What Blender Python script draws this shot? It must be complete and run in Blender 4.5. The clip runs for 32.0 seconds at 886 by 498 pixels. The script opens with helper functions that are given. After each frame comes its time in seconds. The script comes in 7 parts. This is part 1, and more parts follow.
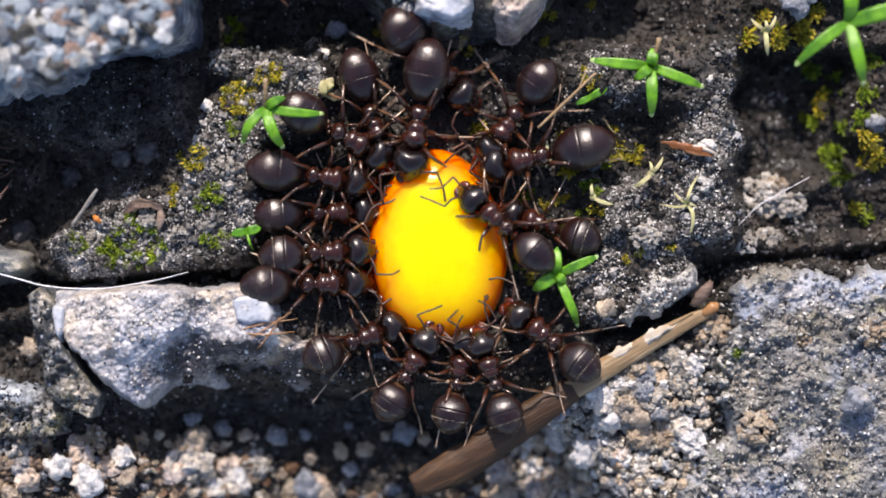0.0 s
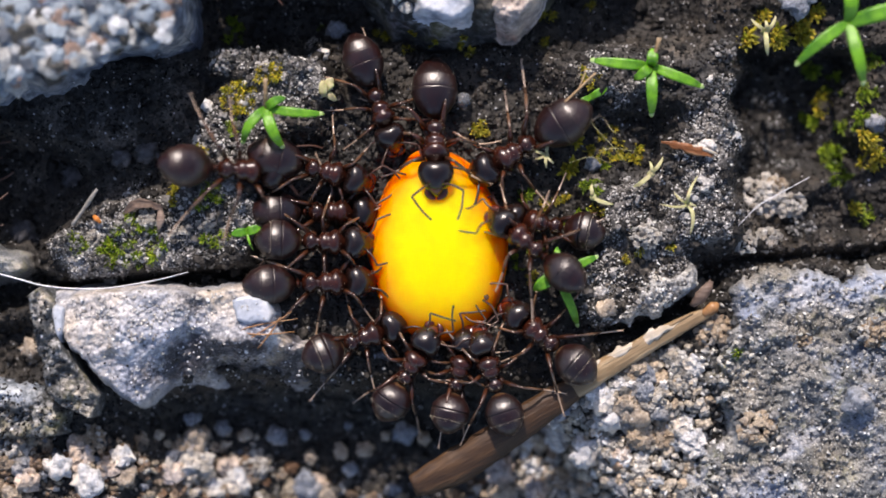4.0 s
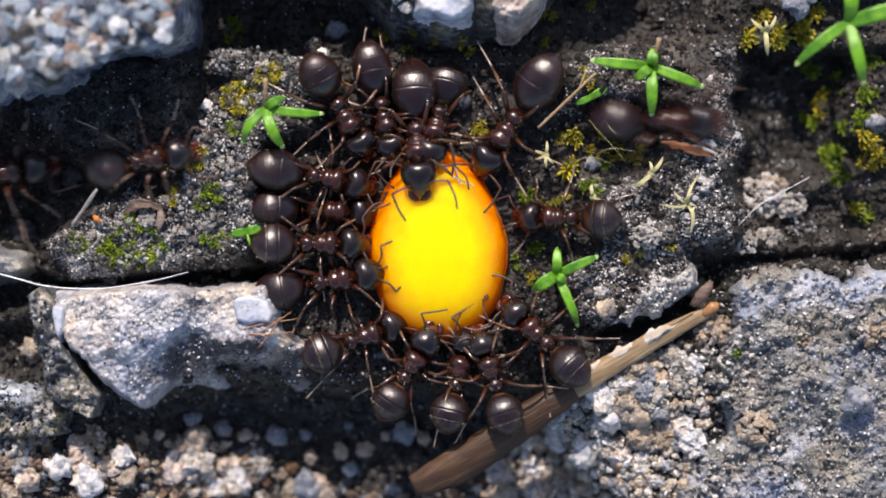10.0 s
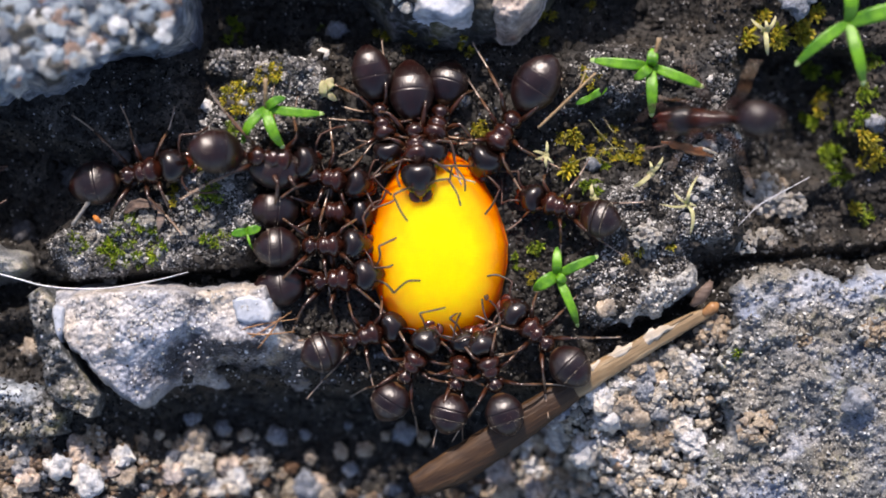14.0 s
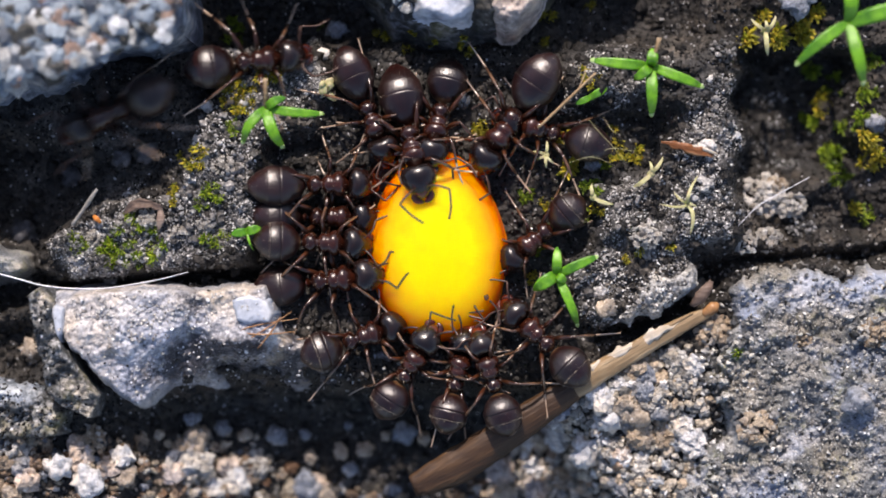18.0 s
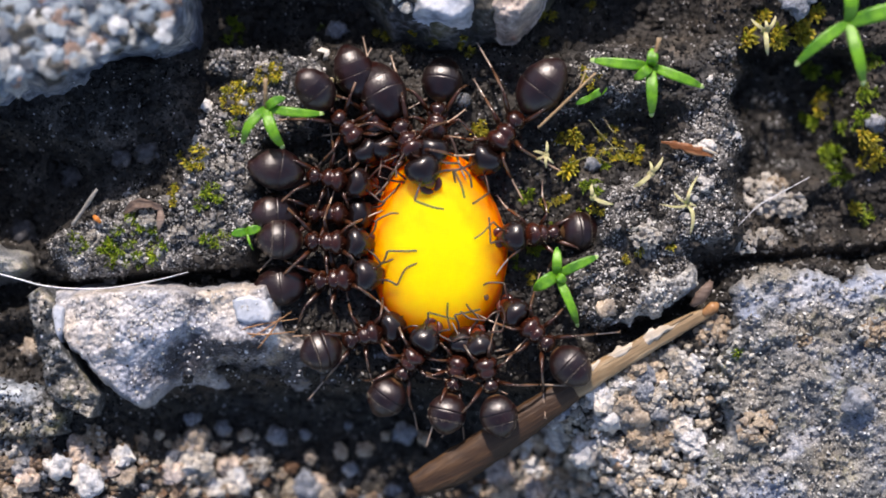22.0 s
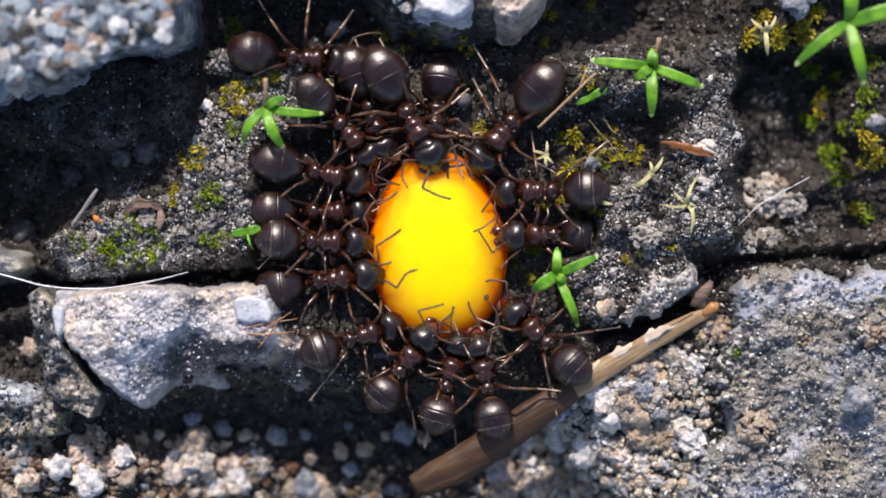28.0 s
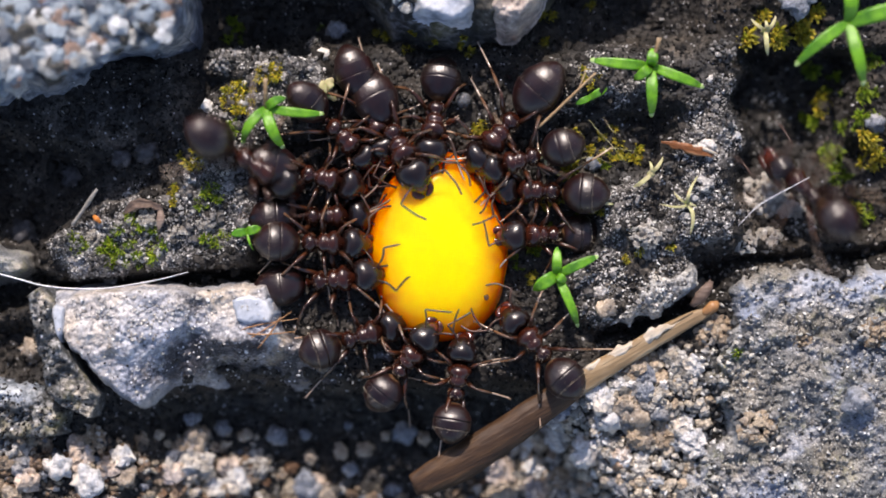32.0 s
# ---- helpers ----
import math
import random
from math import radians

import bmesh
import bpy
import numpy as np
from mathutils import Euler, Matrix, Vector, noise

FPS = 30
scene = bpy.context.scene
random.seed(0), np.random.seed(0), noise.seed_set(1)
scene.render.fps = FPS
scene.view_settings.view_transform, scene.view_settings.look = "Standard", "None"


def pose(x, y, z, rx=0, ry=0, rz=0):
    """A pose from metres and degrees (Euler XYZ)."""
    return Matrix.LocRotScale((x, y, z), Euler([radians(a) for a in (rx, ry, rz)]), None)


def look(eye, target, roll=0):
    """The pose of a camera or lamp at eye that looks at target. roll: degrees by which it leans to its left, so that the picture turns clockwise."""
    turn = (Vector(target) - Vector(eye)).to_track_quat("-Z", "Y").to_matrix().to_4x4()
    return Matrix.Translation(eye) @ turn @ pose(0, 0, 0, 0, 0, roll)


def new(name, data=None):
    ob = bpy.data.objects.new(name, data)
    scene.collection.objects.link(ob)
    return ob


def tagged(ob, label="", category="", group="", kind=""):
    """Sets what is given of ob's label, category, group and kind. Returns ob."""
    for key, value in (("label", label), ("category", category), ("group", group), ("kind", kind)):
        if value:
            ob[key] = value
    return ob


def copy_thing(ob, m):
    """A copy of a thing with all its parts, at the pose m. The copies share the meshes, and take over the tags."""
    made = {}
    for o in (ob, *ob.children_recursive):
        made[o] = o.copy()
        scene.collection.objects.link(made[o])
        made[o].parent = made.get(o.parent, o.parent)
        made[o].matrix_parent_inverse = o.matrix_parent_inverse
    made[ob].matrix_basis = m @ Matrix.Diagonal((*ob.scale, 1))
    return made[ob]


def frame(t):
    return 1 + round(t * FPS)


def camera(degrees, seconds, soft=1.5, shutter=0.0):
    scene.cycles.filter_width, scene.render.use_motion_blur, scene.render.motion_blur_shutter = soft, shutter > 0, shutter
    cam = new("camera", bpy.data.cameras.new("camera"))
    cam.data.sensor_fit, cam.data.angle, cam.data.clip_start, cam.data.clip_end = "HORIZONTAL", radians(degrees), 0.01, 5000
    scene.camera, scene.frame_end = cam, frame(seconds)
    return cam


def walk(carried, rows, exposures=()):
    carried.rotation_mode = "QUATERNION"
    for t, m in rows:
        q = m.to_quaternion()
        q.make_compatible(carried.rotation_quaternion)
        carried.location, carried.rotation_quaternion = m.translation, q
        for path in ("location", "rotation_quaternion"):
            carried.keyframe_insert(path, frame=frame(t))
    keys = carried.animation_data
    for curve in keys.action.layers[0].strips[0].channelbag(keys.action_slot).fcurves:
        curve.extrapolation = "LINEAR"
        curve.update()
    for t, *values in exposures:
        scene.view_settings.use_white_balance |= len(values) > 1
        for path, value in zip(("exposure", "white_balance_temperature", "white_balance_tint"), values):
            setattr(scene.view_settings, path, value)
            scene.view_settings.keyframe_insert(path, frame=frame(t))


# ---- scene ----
# A paving joint seen from straight above: about 31 mm of it fill the picture's width. Plans below are in millimetres.
MM = 0.001
EYE = 73.77
cam = camera(24.0, 32.0, soft=1.7, shutter=0.6)
cam.data.dof.use_dof, cam.data.dof.focus_distance, cam.data.dof.aperture_fstop = True, (EYE - 0.4) * MM, 26.0
walk(cam, [(0, pose(0, 0, EYE * MM)), (32, pose(0, 0, EYE * MM))],
     exposures=[(0, 0.41), (1.2, 0.4), (2.4, 0.33), (4, 0.31), (32, 0.31)])

# ---- light: clear midday sun from behind the upper stones ----
SUN_ELEVATION, SUN_TURN = 42.0, 8.0
world = bpy.data.worlds.new("sky")
scene.world = world
world.use_nodes = True
sky = world.node_tree.nodes.new("ShaderNodeTexSky")
sky.sky_type, sky.sun_disc = "NISHITA", False
sky.sun_elevation, sky.sun_rotation = radians(SUN_ELEVATION), radians(-SUN_TURN)
world.node_tree.links.new(sky.outputs[0], world.node_tree.nodes["Background"].inputs[0])
world.node_tree.nodes["Background"].inputs[1].default_value = 0.15
sun = new("sun", bpy.data.lights.new("sun", "SUN"))
sun.data.energy, sun.data.angle, sun.data.color = 4.2, radians(0.53), (1.0, 0.95, 0.88)
_e, _a = radians(SUN_ELEVATION), radians(SUN_TURN)
sun.matrix_world = look((-math.sin(_a) * math.cos(_e), math.cos(_a) * math.cos(_e), math.sin(_e)), (0, 0, 0))
scene.view_settings.use_white_balance = True
scene.view_settings.white_balance_temperature, scene.view_settings.white_balance_tint = 6950, 19


# ---- materials ----
def material(name):
    m = bpy.data.materials.new(name)
    m.use_nodes = True
    return m, m.node_tree.nodes, m.node_tree.links, m.node_tree.nodes["Principled BSDF"]


def ramp(nodes, stops):
    r = nodes.new("ShaderNodeValToRGB")
    while len(r.color_ramp.elements) < len(stops):
        r.color_ramp.elements.new(0.5)
    for e, (p, c) in zip(r.color_ramp.elements, stops):
        e.position, e.color = p, (*c, 1)
    return r


def tex(nodes, links, kind, scale, detail=6, rough=0.6, coords="Object"):
    """A noise, voronoi or wave texture whose scale counts per millimetre."""
    n = nodes.new({"noise": "ShaderNodeTexNoise", "voronoi": "ShaderNodeTexVoronoi", "wave": "ShaderNodeTexWave"}[kind])
    c = nodes.new("ShaderNodeTexCoord")
    n.inputs["Scale"].default_value = scale / MM
    if kind == "noise":
        n.inputs["Detail"].default_value, n.inputs["Roughness"].default_value = detail, rough
    links.new(c.outputs[coords], n.inputs["Vector"])
    return n


def mix(nodes, links, kind, fac, a, b):
    m = nodes.new("ShaderNodeMix")
    m.data_type, m.blend_type = "RGBA", kind
    for sock, v in ((m.inputs["Factor"], fac), (m.inputs[6], a), (m.inputs[7], b)):
        if isinstance(v, (int, float)):
            sock.default_value = v
        elif isinstance(v, tuple):
            sock.default_value = (*v, 1)
        else:
            links.new(v, sock)
    return m.outputs[2]


def bump(nodes, links, bsdf, height, mm, strength=1.0):
    b = nodes.new("ShaderNodeBump")
    b.inputs["Distance"].default_value, b.inputs["Strength"].default_value = mm * MM, strength
    links.new(height, b.inputs["Height"])
    links.new(b.outputs[0], bsdf.inputs["Normal"])


def rocky(name, dark, mid, light, speck, rough=0.75, grain=9.0, attribute=None, other=None, spread=0.12, stain=None, relief=0.09, cracks=0.0):
    """Mineral surface: coarse patches, fine grain and bright specks; where the attribute is high the other three tones take over."""
    m, n, l, p = material(name)
    patches, fine, grains = tex(n, l, "noise", 0.9, 5), tex(n, l, "noise", grain, 8, 0.7), tex(n, l, "voronoi", grain * 0.7)
    middle = 0.5
    base = ramp(n, [(middle - spread, dark), (middle, mid), (middle + spread, light)])
    blend = mix(n, l, "MIX", 0.55, patches.outputs[0], fine.outputs[0])
    l.new(blend, base.inputs[0])
    col = base.outputs[0]
    if attribute:
        a = n.new("ShaderNodeAttribute")
        a.attribute_name = attribute
        second_tone = ramp(n, [(middle - spread, other[0]), (middle, other[1]), (middle + spread, other[2])])
        l.new(blend, second_tone.inputs[0])
        col = mix(n, l, "MIX", a.outputs["Fac"], col, second_tone.outputs[0])
    hue = tex(n, l, "noise", 0.45, 3)
    tint = ramp(n, [(0.36, (0.76, 0.84, 1.0)), (0.5, (1, 1, 1)), (0.66, (1.0, 0.87, 0.7))])
    l.new(hue.outputs[0], tint.inputs[0])
    col = mix(n, l, "MULTIPLY", 0.8, col, tint.outputs[0])
    if stain:
        spots = tex(n, l, "noise", 0.75, 6, 0.7)
        where = ramp(n, [(0.54, (0, 0, 0)), (0.7, (0.75, 0.75, 0.75))])
        l.new(spots.outputs[0], where.inputs[0])
        col = mix(n, l, "MIX", where.outputs[0], col, stain)
    if cracks:
        creep = tex(n, l, "noise", 0.8, 9, 0.72)
        line = ramp(n, [(0.43, (1, 1, 1)), (0.49, (0.14, 0.13, 0.12)), (0.51, (0.14, 0.13, 0.12)), (0.57, (1, 1, 1))])
        l.new(creep.outputs[0], line.inputs[0])
        col = mix(n, l, "MULTIPLY", cracks, col, line.outputs[0])
    sp = ramp(n, [(0.0, (1, 1, 1)), (0.16, (1, 1, 1)), (0.24, (0, 0, 0))])
    l.new(grains.outputs["Distance"], sp.inputs[0])
    pick = ramp(n, [(0.66, (0, 0, 0)), (0.72, (1, 1, 1))])
    l.new(grains.outputs["Color"], pick.inputs[0])
    col = mix(n, l, "MIX", mix(n, l, "MULTIPLY", 1.0, sp.outputs[0], pick.outputs[0]), col, speck)
    l.new(col, p.inputs["Base Color"])
    p.inputs["Roughness"].default_value = rough
    bump(n, l, p, mix(n, l, "MIX", 0.4, fine.outputs[0], grains.outputs["Distance"]), relief)
    return m


def grains_material(name, stops, rough=0.7, pieces=False):
    """Loose mineral grains, each of its own tone."""
    m, n, l, p = material(name)
    g = n.new("ShaderNodeObjectInfo" if pieces else "ShaderNodeNewGeometry")
    r = ramp(n, stops)
    r.color_ramp.interpolation = "CONSTANT" if len(stops) > 5 else "LINEAR"
    l.new(g.outputs["Random" if pieces else "Random Per Island"], r.inputs[0])
    fine = tex(n, l, "noise", 7, 7, 0.7)
    v = ramp(n, [(0.3, (0.5, 0.5, 0.5)), (0.55, (1, 1, 1)), (0.75, (1.25, 1.22, 1.15))])
    l.new(fine.outputs[0], v.inputs[0])
    cells = tex(n, l, "voronoi", 9.0)
    crystal = ramp(n, [(0.15, (0.4, 0.38, 0.36)), (0.4, (0.9, 0.88, 0.85)), (0.7, (1.1, 1.1, 1.08)), (0.9, (1.6, 1.6, 1.6))])
    l.new(cells.outputs["Color"], crystal.inputs[0])
    col = mix(n, l, "MULTIPLY", 0.75, r.outputs[0], crystal.outputs[0])
    l.new(mix(n, l, "MULTIPLY", 1.0, col, v.outputs[0]), p.inputs["Base Color"])
    p.inputs["Roughness"].default_value = rough
    bump(n, l, p, mix(n, l, "MIX", 0.5, fine.outputs[0], cells.outputs["Distance"]), 0.05 if pieces else 0.16)
    return m


def chitin(name, base, worn, rough, grain=14.0, coat=0.4, silky=0.0):
    """Insect armour; silky: a coat of fine hairs along the body's x axis draws the gloss out across it."""
    m, n, l, p = material(name)
    info = n.new("ShaderNodeObjectInfo")
    a = tex(n, l, "noise", 1.2, 3)
    r = ramp(n, [(0.3, base), (0.75, worn)])
    l.new(a.outputs[0], r.inputs[0])
    own = ramp(n, [(0.0, (0.75, 0.75, 0.8)), (1.0, (1.3, 1.15, 1.0))])
    l.new(info.outputs["Random"], own.inputs[0])
    l.new(mix(n, l, "MULTIPLY", 0.8, r.outputs[0], own.outputs[0]), p.inputs["Base Color"])
    p.inputs["Roughness"].default_value = rough
    p.inputs["Coat Weight"].default_value, p.inputs["Coat Roughness"].default_value = coat, 0.16
    p.inputs["IOR"].default_value = 1.5
    b = tex(n, l, "noise", grain, 3)
    if silky:
        c, s = n.new("ShaderNodeTexCoord"), n.new("ShaderNodeMapping")
        s.inputs["Scale"].default_value = (0.25, 1.0, 1.0)
        l.new(c.outputs["Object"], s.inputs[0])
        l.new(s.outputs[0], b.inputs["Vector"])
        across = n.new("ShaderNodeTangent")
        across.direction_type, across.axis = "RADIAL", "X"
        l.new(across.outputs[0], p.inputs["Tangent"])
        p.inputs["Anisotropic"].default_value, p.inputs["IOR"].default_value = 0.7, 1.62
    bump(n, l, p, b.outputs[0], 0.005 + silky)
    return m


def leafy(name, young, old, rough=0.42, sss=0.15, speck=2.5, tufts=False):
    m, n, l, p = material(name)
    a, b = tex(n, l, "noise", speck, 5), tex(n, l, "noise", 16, 4)
    r = ramp(n, [(0.32, old), (0.62, young)])
    l.new(a.outputs[0], r.inputs[0])
    col = r.outputs[0]
    if tufts:
        g = n.new("ShaderNodeNewGeometry")
        own = ramp(n, [(0.0, (0.35, 0.4, 0.5)), (0.5, (1, 1, 1)), (1.0, (1.6, 1.35, 1.0))])
        l.new(g.outputs["Random Per Island"], own.inputs[0])
        col = mix(n, l, "MULTIPLY", 1.0, col, own.outputs[0])
    l.new(col, p.inputs["Base Color"])
    p.inputs["Roughness"].default_value = rough
    p.inputs["Subsurface Weight"].default_value, p.inputs["Subsurface Scale"].default_value = sss, 0.3 * MM
    p.inputs["Subsurface Radius"].default_value = (0.5, 1.0, 0.2)
    bump(n, l, p, b.outputs[0], 0.02)
    return m


def fibrous(name, dark, mid, pale, rough=0.6):
    """Dry plant fibre, streaked along the thing's own x axis."""
    m, n, l, p = material(name)
    c, s = n.new("ShaderNodeTexCoord"), n.new("ShaderNodeMapping")
    s.inputs["Scale"].default_value = (0.3, 3.0, 3.0)
    l.new(c.outputs["Object"], s.inputs[0])
    a, b = tex(n, l, "noise", 1.6, 6), tex(n, l, "noise", 0.5, 3)
    l.new(s.outputs[0], a.inputs["Vector"])
    r = ramp(n, [(0.3, dark), (0.5, mid), (0.7, pale)])
    l.new(mix(n, l, "MIX", 0.4, a.outputs[0], b.outputs[0]), r.inputs[0])
    l.new(r.outputs[0], p.inputs["Base Color"])
    p.inputs["Roughness"].default_value = rough
    bump(n, l, p, a.outputs[0], 0.08)
    return m


def plain(name, colour, rough=0.5, transmission=0.0):
    m, n, l, p = material(name)
    a = tex(n, l, "noise", 6, 5)
    v = ramp(n, [(0.3, tuple(c * 0.7 for c in colour)), (0.7, tuple(min(1, c * 1.2) for c in colour))])
    l.new(a.outputs[0], v.inputs[0])
    l.new(v.outputs[0], p.inputs["Base Color"])
    p.inputs["Roughness"].default_value, p.inputs["Transmission Weight"].default_value = rough, transmission
    return m


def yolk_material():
    """Thick yellow food drop: the orange of light through its thin edge is painted by height, the body deep yellow."""
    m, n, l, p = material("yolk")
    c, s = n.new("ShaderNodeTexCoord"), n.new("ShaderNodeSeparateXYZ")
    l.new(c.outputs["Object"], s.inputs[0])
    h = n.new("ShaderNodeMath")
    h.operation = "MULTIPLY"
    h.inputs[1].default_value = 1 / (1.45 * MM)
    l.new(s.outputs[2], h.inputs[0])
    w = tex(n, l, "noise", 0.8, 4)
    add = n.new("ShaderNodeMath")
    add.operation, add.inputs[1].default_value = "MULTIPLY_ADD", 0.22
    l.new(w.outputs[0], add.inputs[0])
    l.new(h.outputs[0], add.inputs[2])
    # painted translucency: orange-red low at the edge, yellow on top
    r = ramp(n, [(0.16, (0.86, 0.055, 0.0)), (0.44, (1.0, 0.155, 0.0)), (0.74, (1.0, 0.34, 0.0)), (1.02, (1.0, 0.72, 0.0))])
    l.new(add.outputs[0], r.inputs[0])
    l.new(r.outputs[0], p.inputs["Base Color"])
    p.inputs["Roughness"].default_value, p.inputs["IOR"].default_value = 0.16, 1.36
    p.inputs["Subsurface Weight"].default_value, p.inputs["Subsurface Scale"].default_value = 0.85, 1.6 * MM
    p.inputs["Subsurface Radius"].default_value = (1.0, 0.4, 0.01)
    b = tex(n, l, "noise", 0.9, 3)
    bump(n, l, p, b.outputs[0], 0.05)
    return m


SOIL = rocky("soil", (0.006, 0.005, 0.004), (0.015, 0.013, 0.01), (0.065, 0.056, 0.046), (0.5, 0.5, 0.52), 0.6, 8.0, "second_tone",
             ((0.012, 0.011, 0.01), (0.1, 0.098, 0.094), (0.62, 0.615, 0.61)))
SLAB = rocky("weathered_slab", (0.05, 0.06, 0.075), (0.2, 0.23, 0.28), (0.5, 0.53, 0.58), (0.7, 0.7, 0.72), 0.6, 2.6)
# mossy rock, its colour darkened to stand for a face in shade
SHADY_ROCK = rocky("mossy_shade_rock", (0.012, 0.012, 0.01), (0.055, 0.056, 0.05), (0.26, 0.27, 0.28), (0.5, 0.5, 0.5), 0.6, 3.5, stain=(0.1, 0.1, 0.03))
WHITE_EDGE = rocky("white_edge_stone", (0.16, 0.18, 0.2), (0.5, 0.54, 0.6), (0.78, 0.81, 0.86), (0.8, 0.8, 0.82), 0.5, 2.5, spread=0.15)
TAN_STONE = rocky("tan_edge_stone", (0.16, 0.13, 0.11), (0.46, 0.39, 0.34), (0.72, 0.65, 0.6), (0.7, 0.68, 0.62), 0.6, 3.0)
FLANK = rocky("speckled_stone", (0.01, 0.011, 0.011), (0.085, 0.09, 0.088), (0.5, 0.51, 0.52), (0.75, 0.77, 0.8), 0.45, 5.0, "second_tone", ((0.15, 0.17, 0.18), (0.4, 0.44, 0.47), (0.6, 0.65, 0.7)), stain=(0.16, 0.15, 0.05))
# second tones: dark dirt, with shade of flank and pits painted in
PALE_STONE = rocky("pale_stone", (0.2, 0.2, 0.21), (0.55, 0.55, 0.57), (0.88, 0.89, 0.92), (0.9, 0.9, 0.92), 0.28, 8.0, "second_tone",
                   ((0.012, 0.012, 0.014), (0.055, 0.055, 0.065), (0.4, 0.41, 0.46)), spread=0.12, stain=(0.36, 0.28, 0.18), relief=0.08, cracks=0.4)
LICHEN_STONE = rocky("lichened_stone", (0.045, 0.047, 0.046), (0.22, 0.225, 0.215), (0.56, 0.56, 0.55), (0.8, 0.8, 0.78), 0.42, 14.0, "second_tone",
                     ((0.16, 0.18, 0.22), (0.38, 0.43, 0.52), (0.6, 0.65, 0.76)), spread=0.13, stain=(0.22, 0.22, 0.09), relief=0.1, cracks=0.3)
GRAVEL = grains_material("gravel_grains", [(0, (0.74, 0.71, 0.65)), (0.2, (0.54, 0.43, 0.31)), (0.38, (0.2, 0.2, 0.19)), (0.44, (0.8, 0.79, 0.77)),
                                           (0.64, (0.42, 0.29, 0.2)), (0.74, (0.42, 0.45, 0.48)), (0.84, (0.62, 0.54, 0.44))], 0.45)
BROWN_GRAVEL = grains_material("damp_gravel", [(0, (0.36, 0.31, 0.24)), (0.16, (0.22, 0.15, 0.1)), (0.36, (0.07, 0.065, 0.06)), (0.52, (0.56, 0.54, 0.5)), (0.6, (0.2, 0.11, 0.06)), (0.74, (0.17, 0.19, 0.23)), (0.86, (0.28, 0.22, 0.16))], 0.35)
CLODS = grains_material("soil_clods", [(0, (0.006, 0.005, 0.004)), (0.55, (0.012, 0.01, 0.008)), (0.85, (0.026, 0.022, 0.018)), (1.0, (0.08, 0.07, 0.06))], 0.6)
CRUST_CLODS = grains_material("crust_clods", [(0, (0.04, 0.038, 0.036)), (0.4, (0.16, 0.155, 0.15)), (0.8, (0.42, 0.41, 0.4)), (1.0, (0.7, 0.69, 0.68))], 0.34)
CRUMBS = grains_material("soil_crumbs", [(0, (0.01, 0.01, 0.01)), (0.5, (0.022, 0.02, 0.018)), (0.8, (0.06, 0.055, 0.05)), (0.94, (0.22, 0.21, 0.2)), (1.0, (0.7, 0.7, 0.7))], 0.16)
PEBBLE_WHITE = rocky("white_quartz", (0.45, 0.43, 0.39), (0.78, 0.76, 0.72), (0.88, 0.87, 0.85), (0.9, 0.9, 0.9), 0.4, 7.0, relief=0.14, cracks=0.2)
PEBBLE_TAN = rocky("tan_sandstone", (0.2, 0.15, 0.1), (0.48, 0.39, 0.29), (0.7, 0.61, 0.5), (0.8, 0.76, 0.68), 0.55, 7.0, relief=0.14, cracks=0.25)
PEBBLE_GREY = rocky("grey_pebble", (0.08, 0.09, 0.1), (0.25, 0.27, 0.3), (0.44, 0.46, 0.5), (0.7, 0.7, 0.7), 0.45, 7.0, relief=0.1, cracks=0.2)
BLUE_QUARTZ = rocky("blue_quartz", (0.3, 0.33, 0.37), (0.46, 0.5, 0.56), (0.62, 0.66, 0.72), (0.66, 0.69, 0.74), 0.25, 2.0)
# grey pebble darkened in colour, for those in the slab's shadow
PEBBLE_SHADED = rocky("shade_toned_pebble", (0.02, 0.02, 0.022), (0.06, 0.06, 0.065), (0.13, 0.13, 0.14), (0.3, 0.3, 0.3), 0.6, 5.0)
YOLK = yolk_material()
YOLK_EDGE_GLOW = leafy("yolk_edge_glow", (0.95, 0.26, 0.0), (0.65, 0.09, 0.0), 0.15, 0.5, 1.5)
STONE_GRIT = grains_material("stone_grit", [(0, (0.03, 0.032, 0.033)), (0.25, (0.16, 0.165, 0.17)), (0.55, (0.42, 0.42, 0.41)), (0.85, (0.64, 0.62, 0.56)), (1.0, (0.8, 0.82, 0.86))], 0.28)
SLAB_GRAINS = grains_material("slab_grains", [(0, (0.32, 0.39, 0.46)), (0.2, (0.11, 0.13, 0.16)), (0.36, (0.6, 0.64, 0.68)), (0.46, (0.36, 0.25, 0.2)), (0.54, (0.25, 0.32, 0.39)), (0.74, (0.05, 0.05, 0.045)), (0.86, (0.46, 0.47, 0.46))], 0.4, True)
CRUST_CRUMBS = grains_material("crust_crumbs", [(0, (0.05, 0.05, 0.049)), (0.3, (0.2, 0.197, 0.19)), (0.5, (0.5, 0.495, 0.485)), (0.75, (0.78, 0.77, 0.75)), (1.0, (0.9, 0.9, 0.9))], 0.12)
TAN_GRAINS = grains_material("tan_grains", [(0, (0.62, 0.5, 0.37)), (0.3, (0.42, 0.31, 0.21)), (0.6, (0.7, 0.6, 0.47)), (0.85, (0.32, 0.25, 0.18)), (1.0, (0.76, 0.72, 0.66))], 0.4, True)
WHITE_GRAINS = grains_material("white_grains", [(0, (0.74, 0.72, 0.67)), (0.35, (0.5, 0.45, 0.38)), (0.7, (0.84, 0.82, 0.78)), (1.0, (0.42, 0.4, 0.37))], 0.35, True)
RIDGE_CRYSTALS = grains_material("ridge_gravel", [(0, (0.25, 0.25, 0.26)), (0.2, (0.5, 0.5, 0.5)), (0.5, (0.66, 0.63, 0.58)), (0.8, (0.78, 0.77, 0.76)), (1.0, (0.85, 0.87, 0.9))], 0.25)
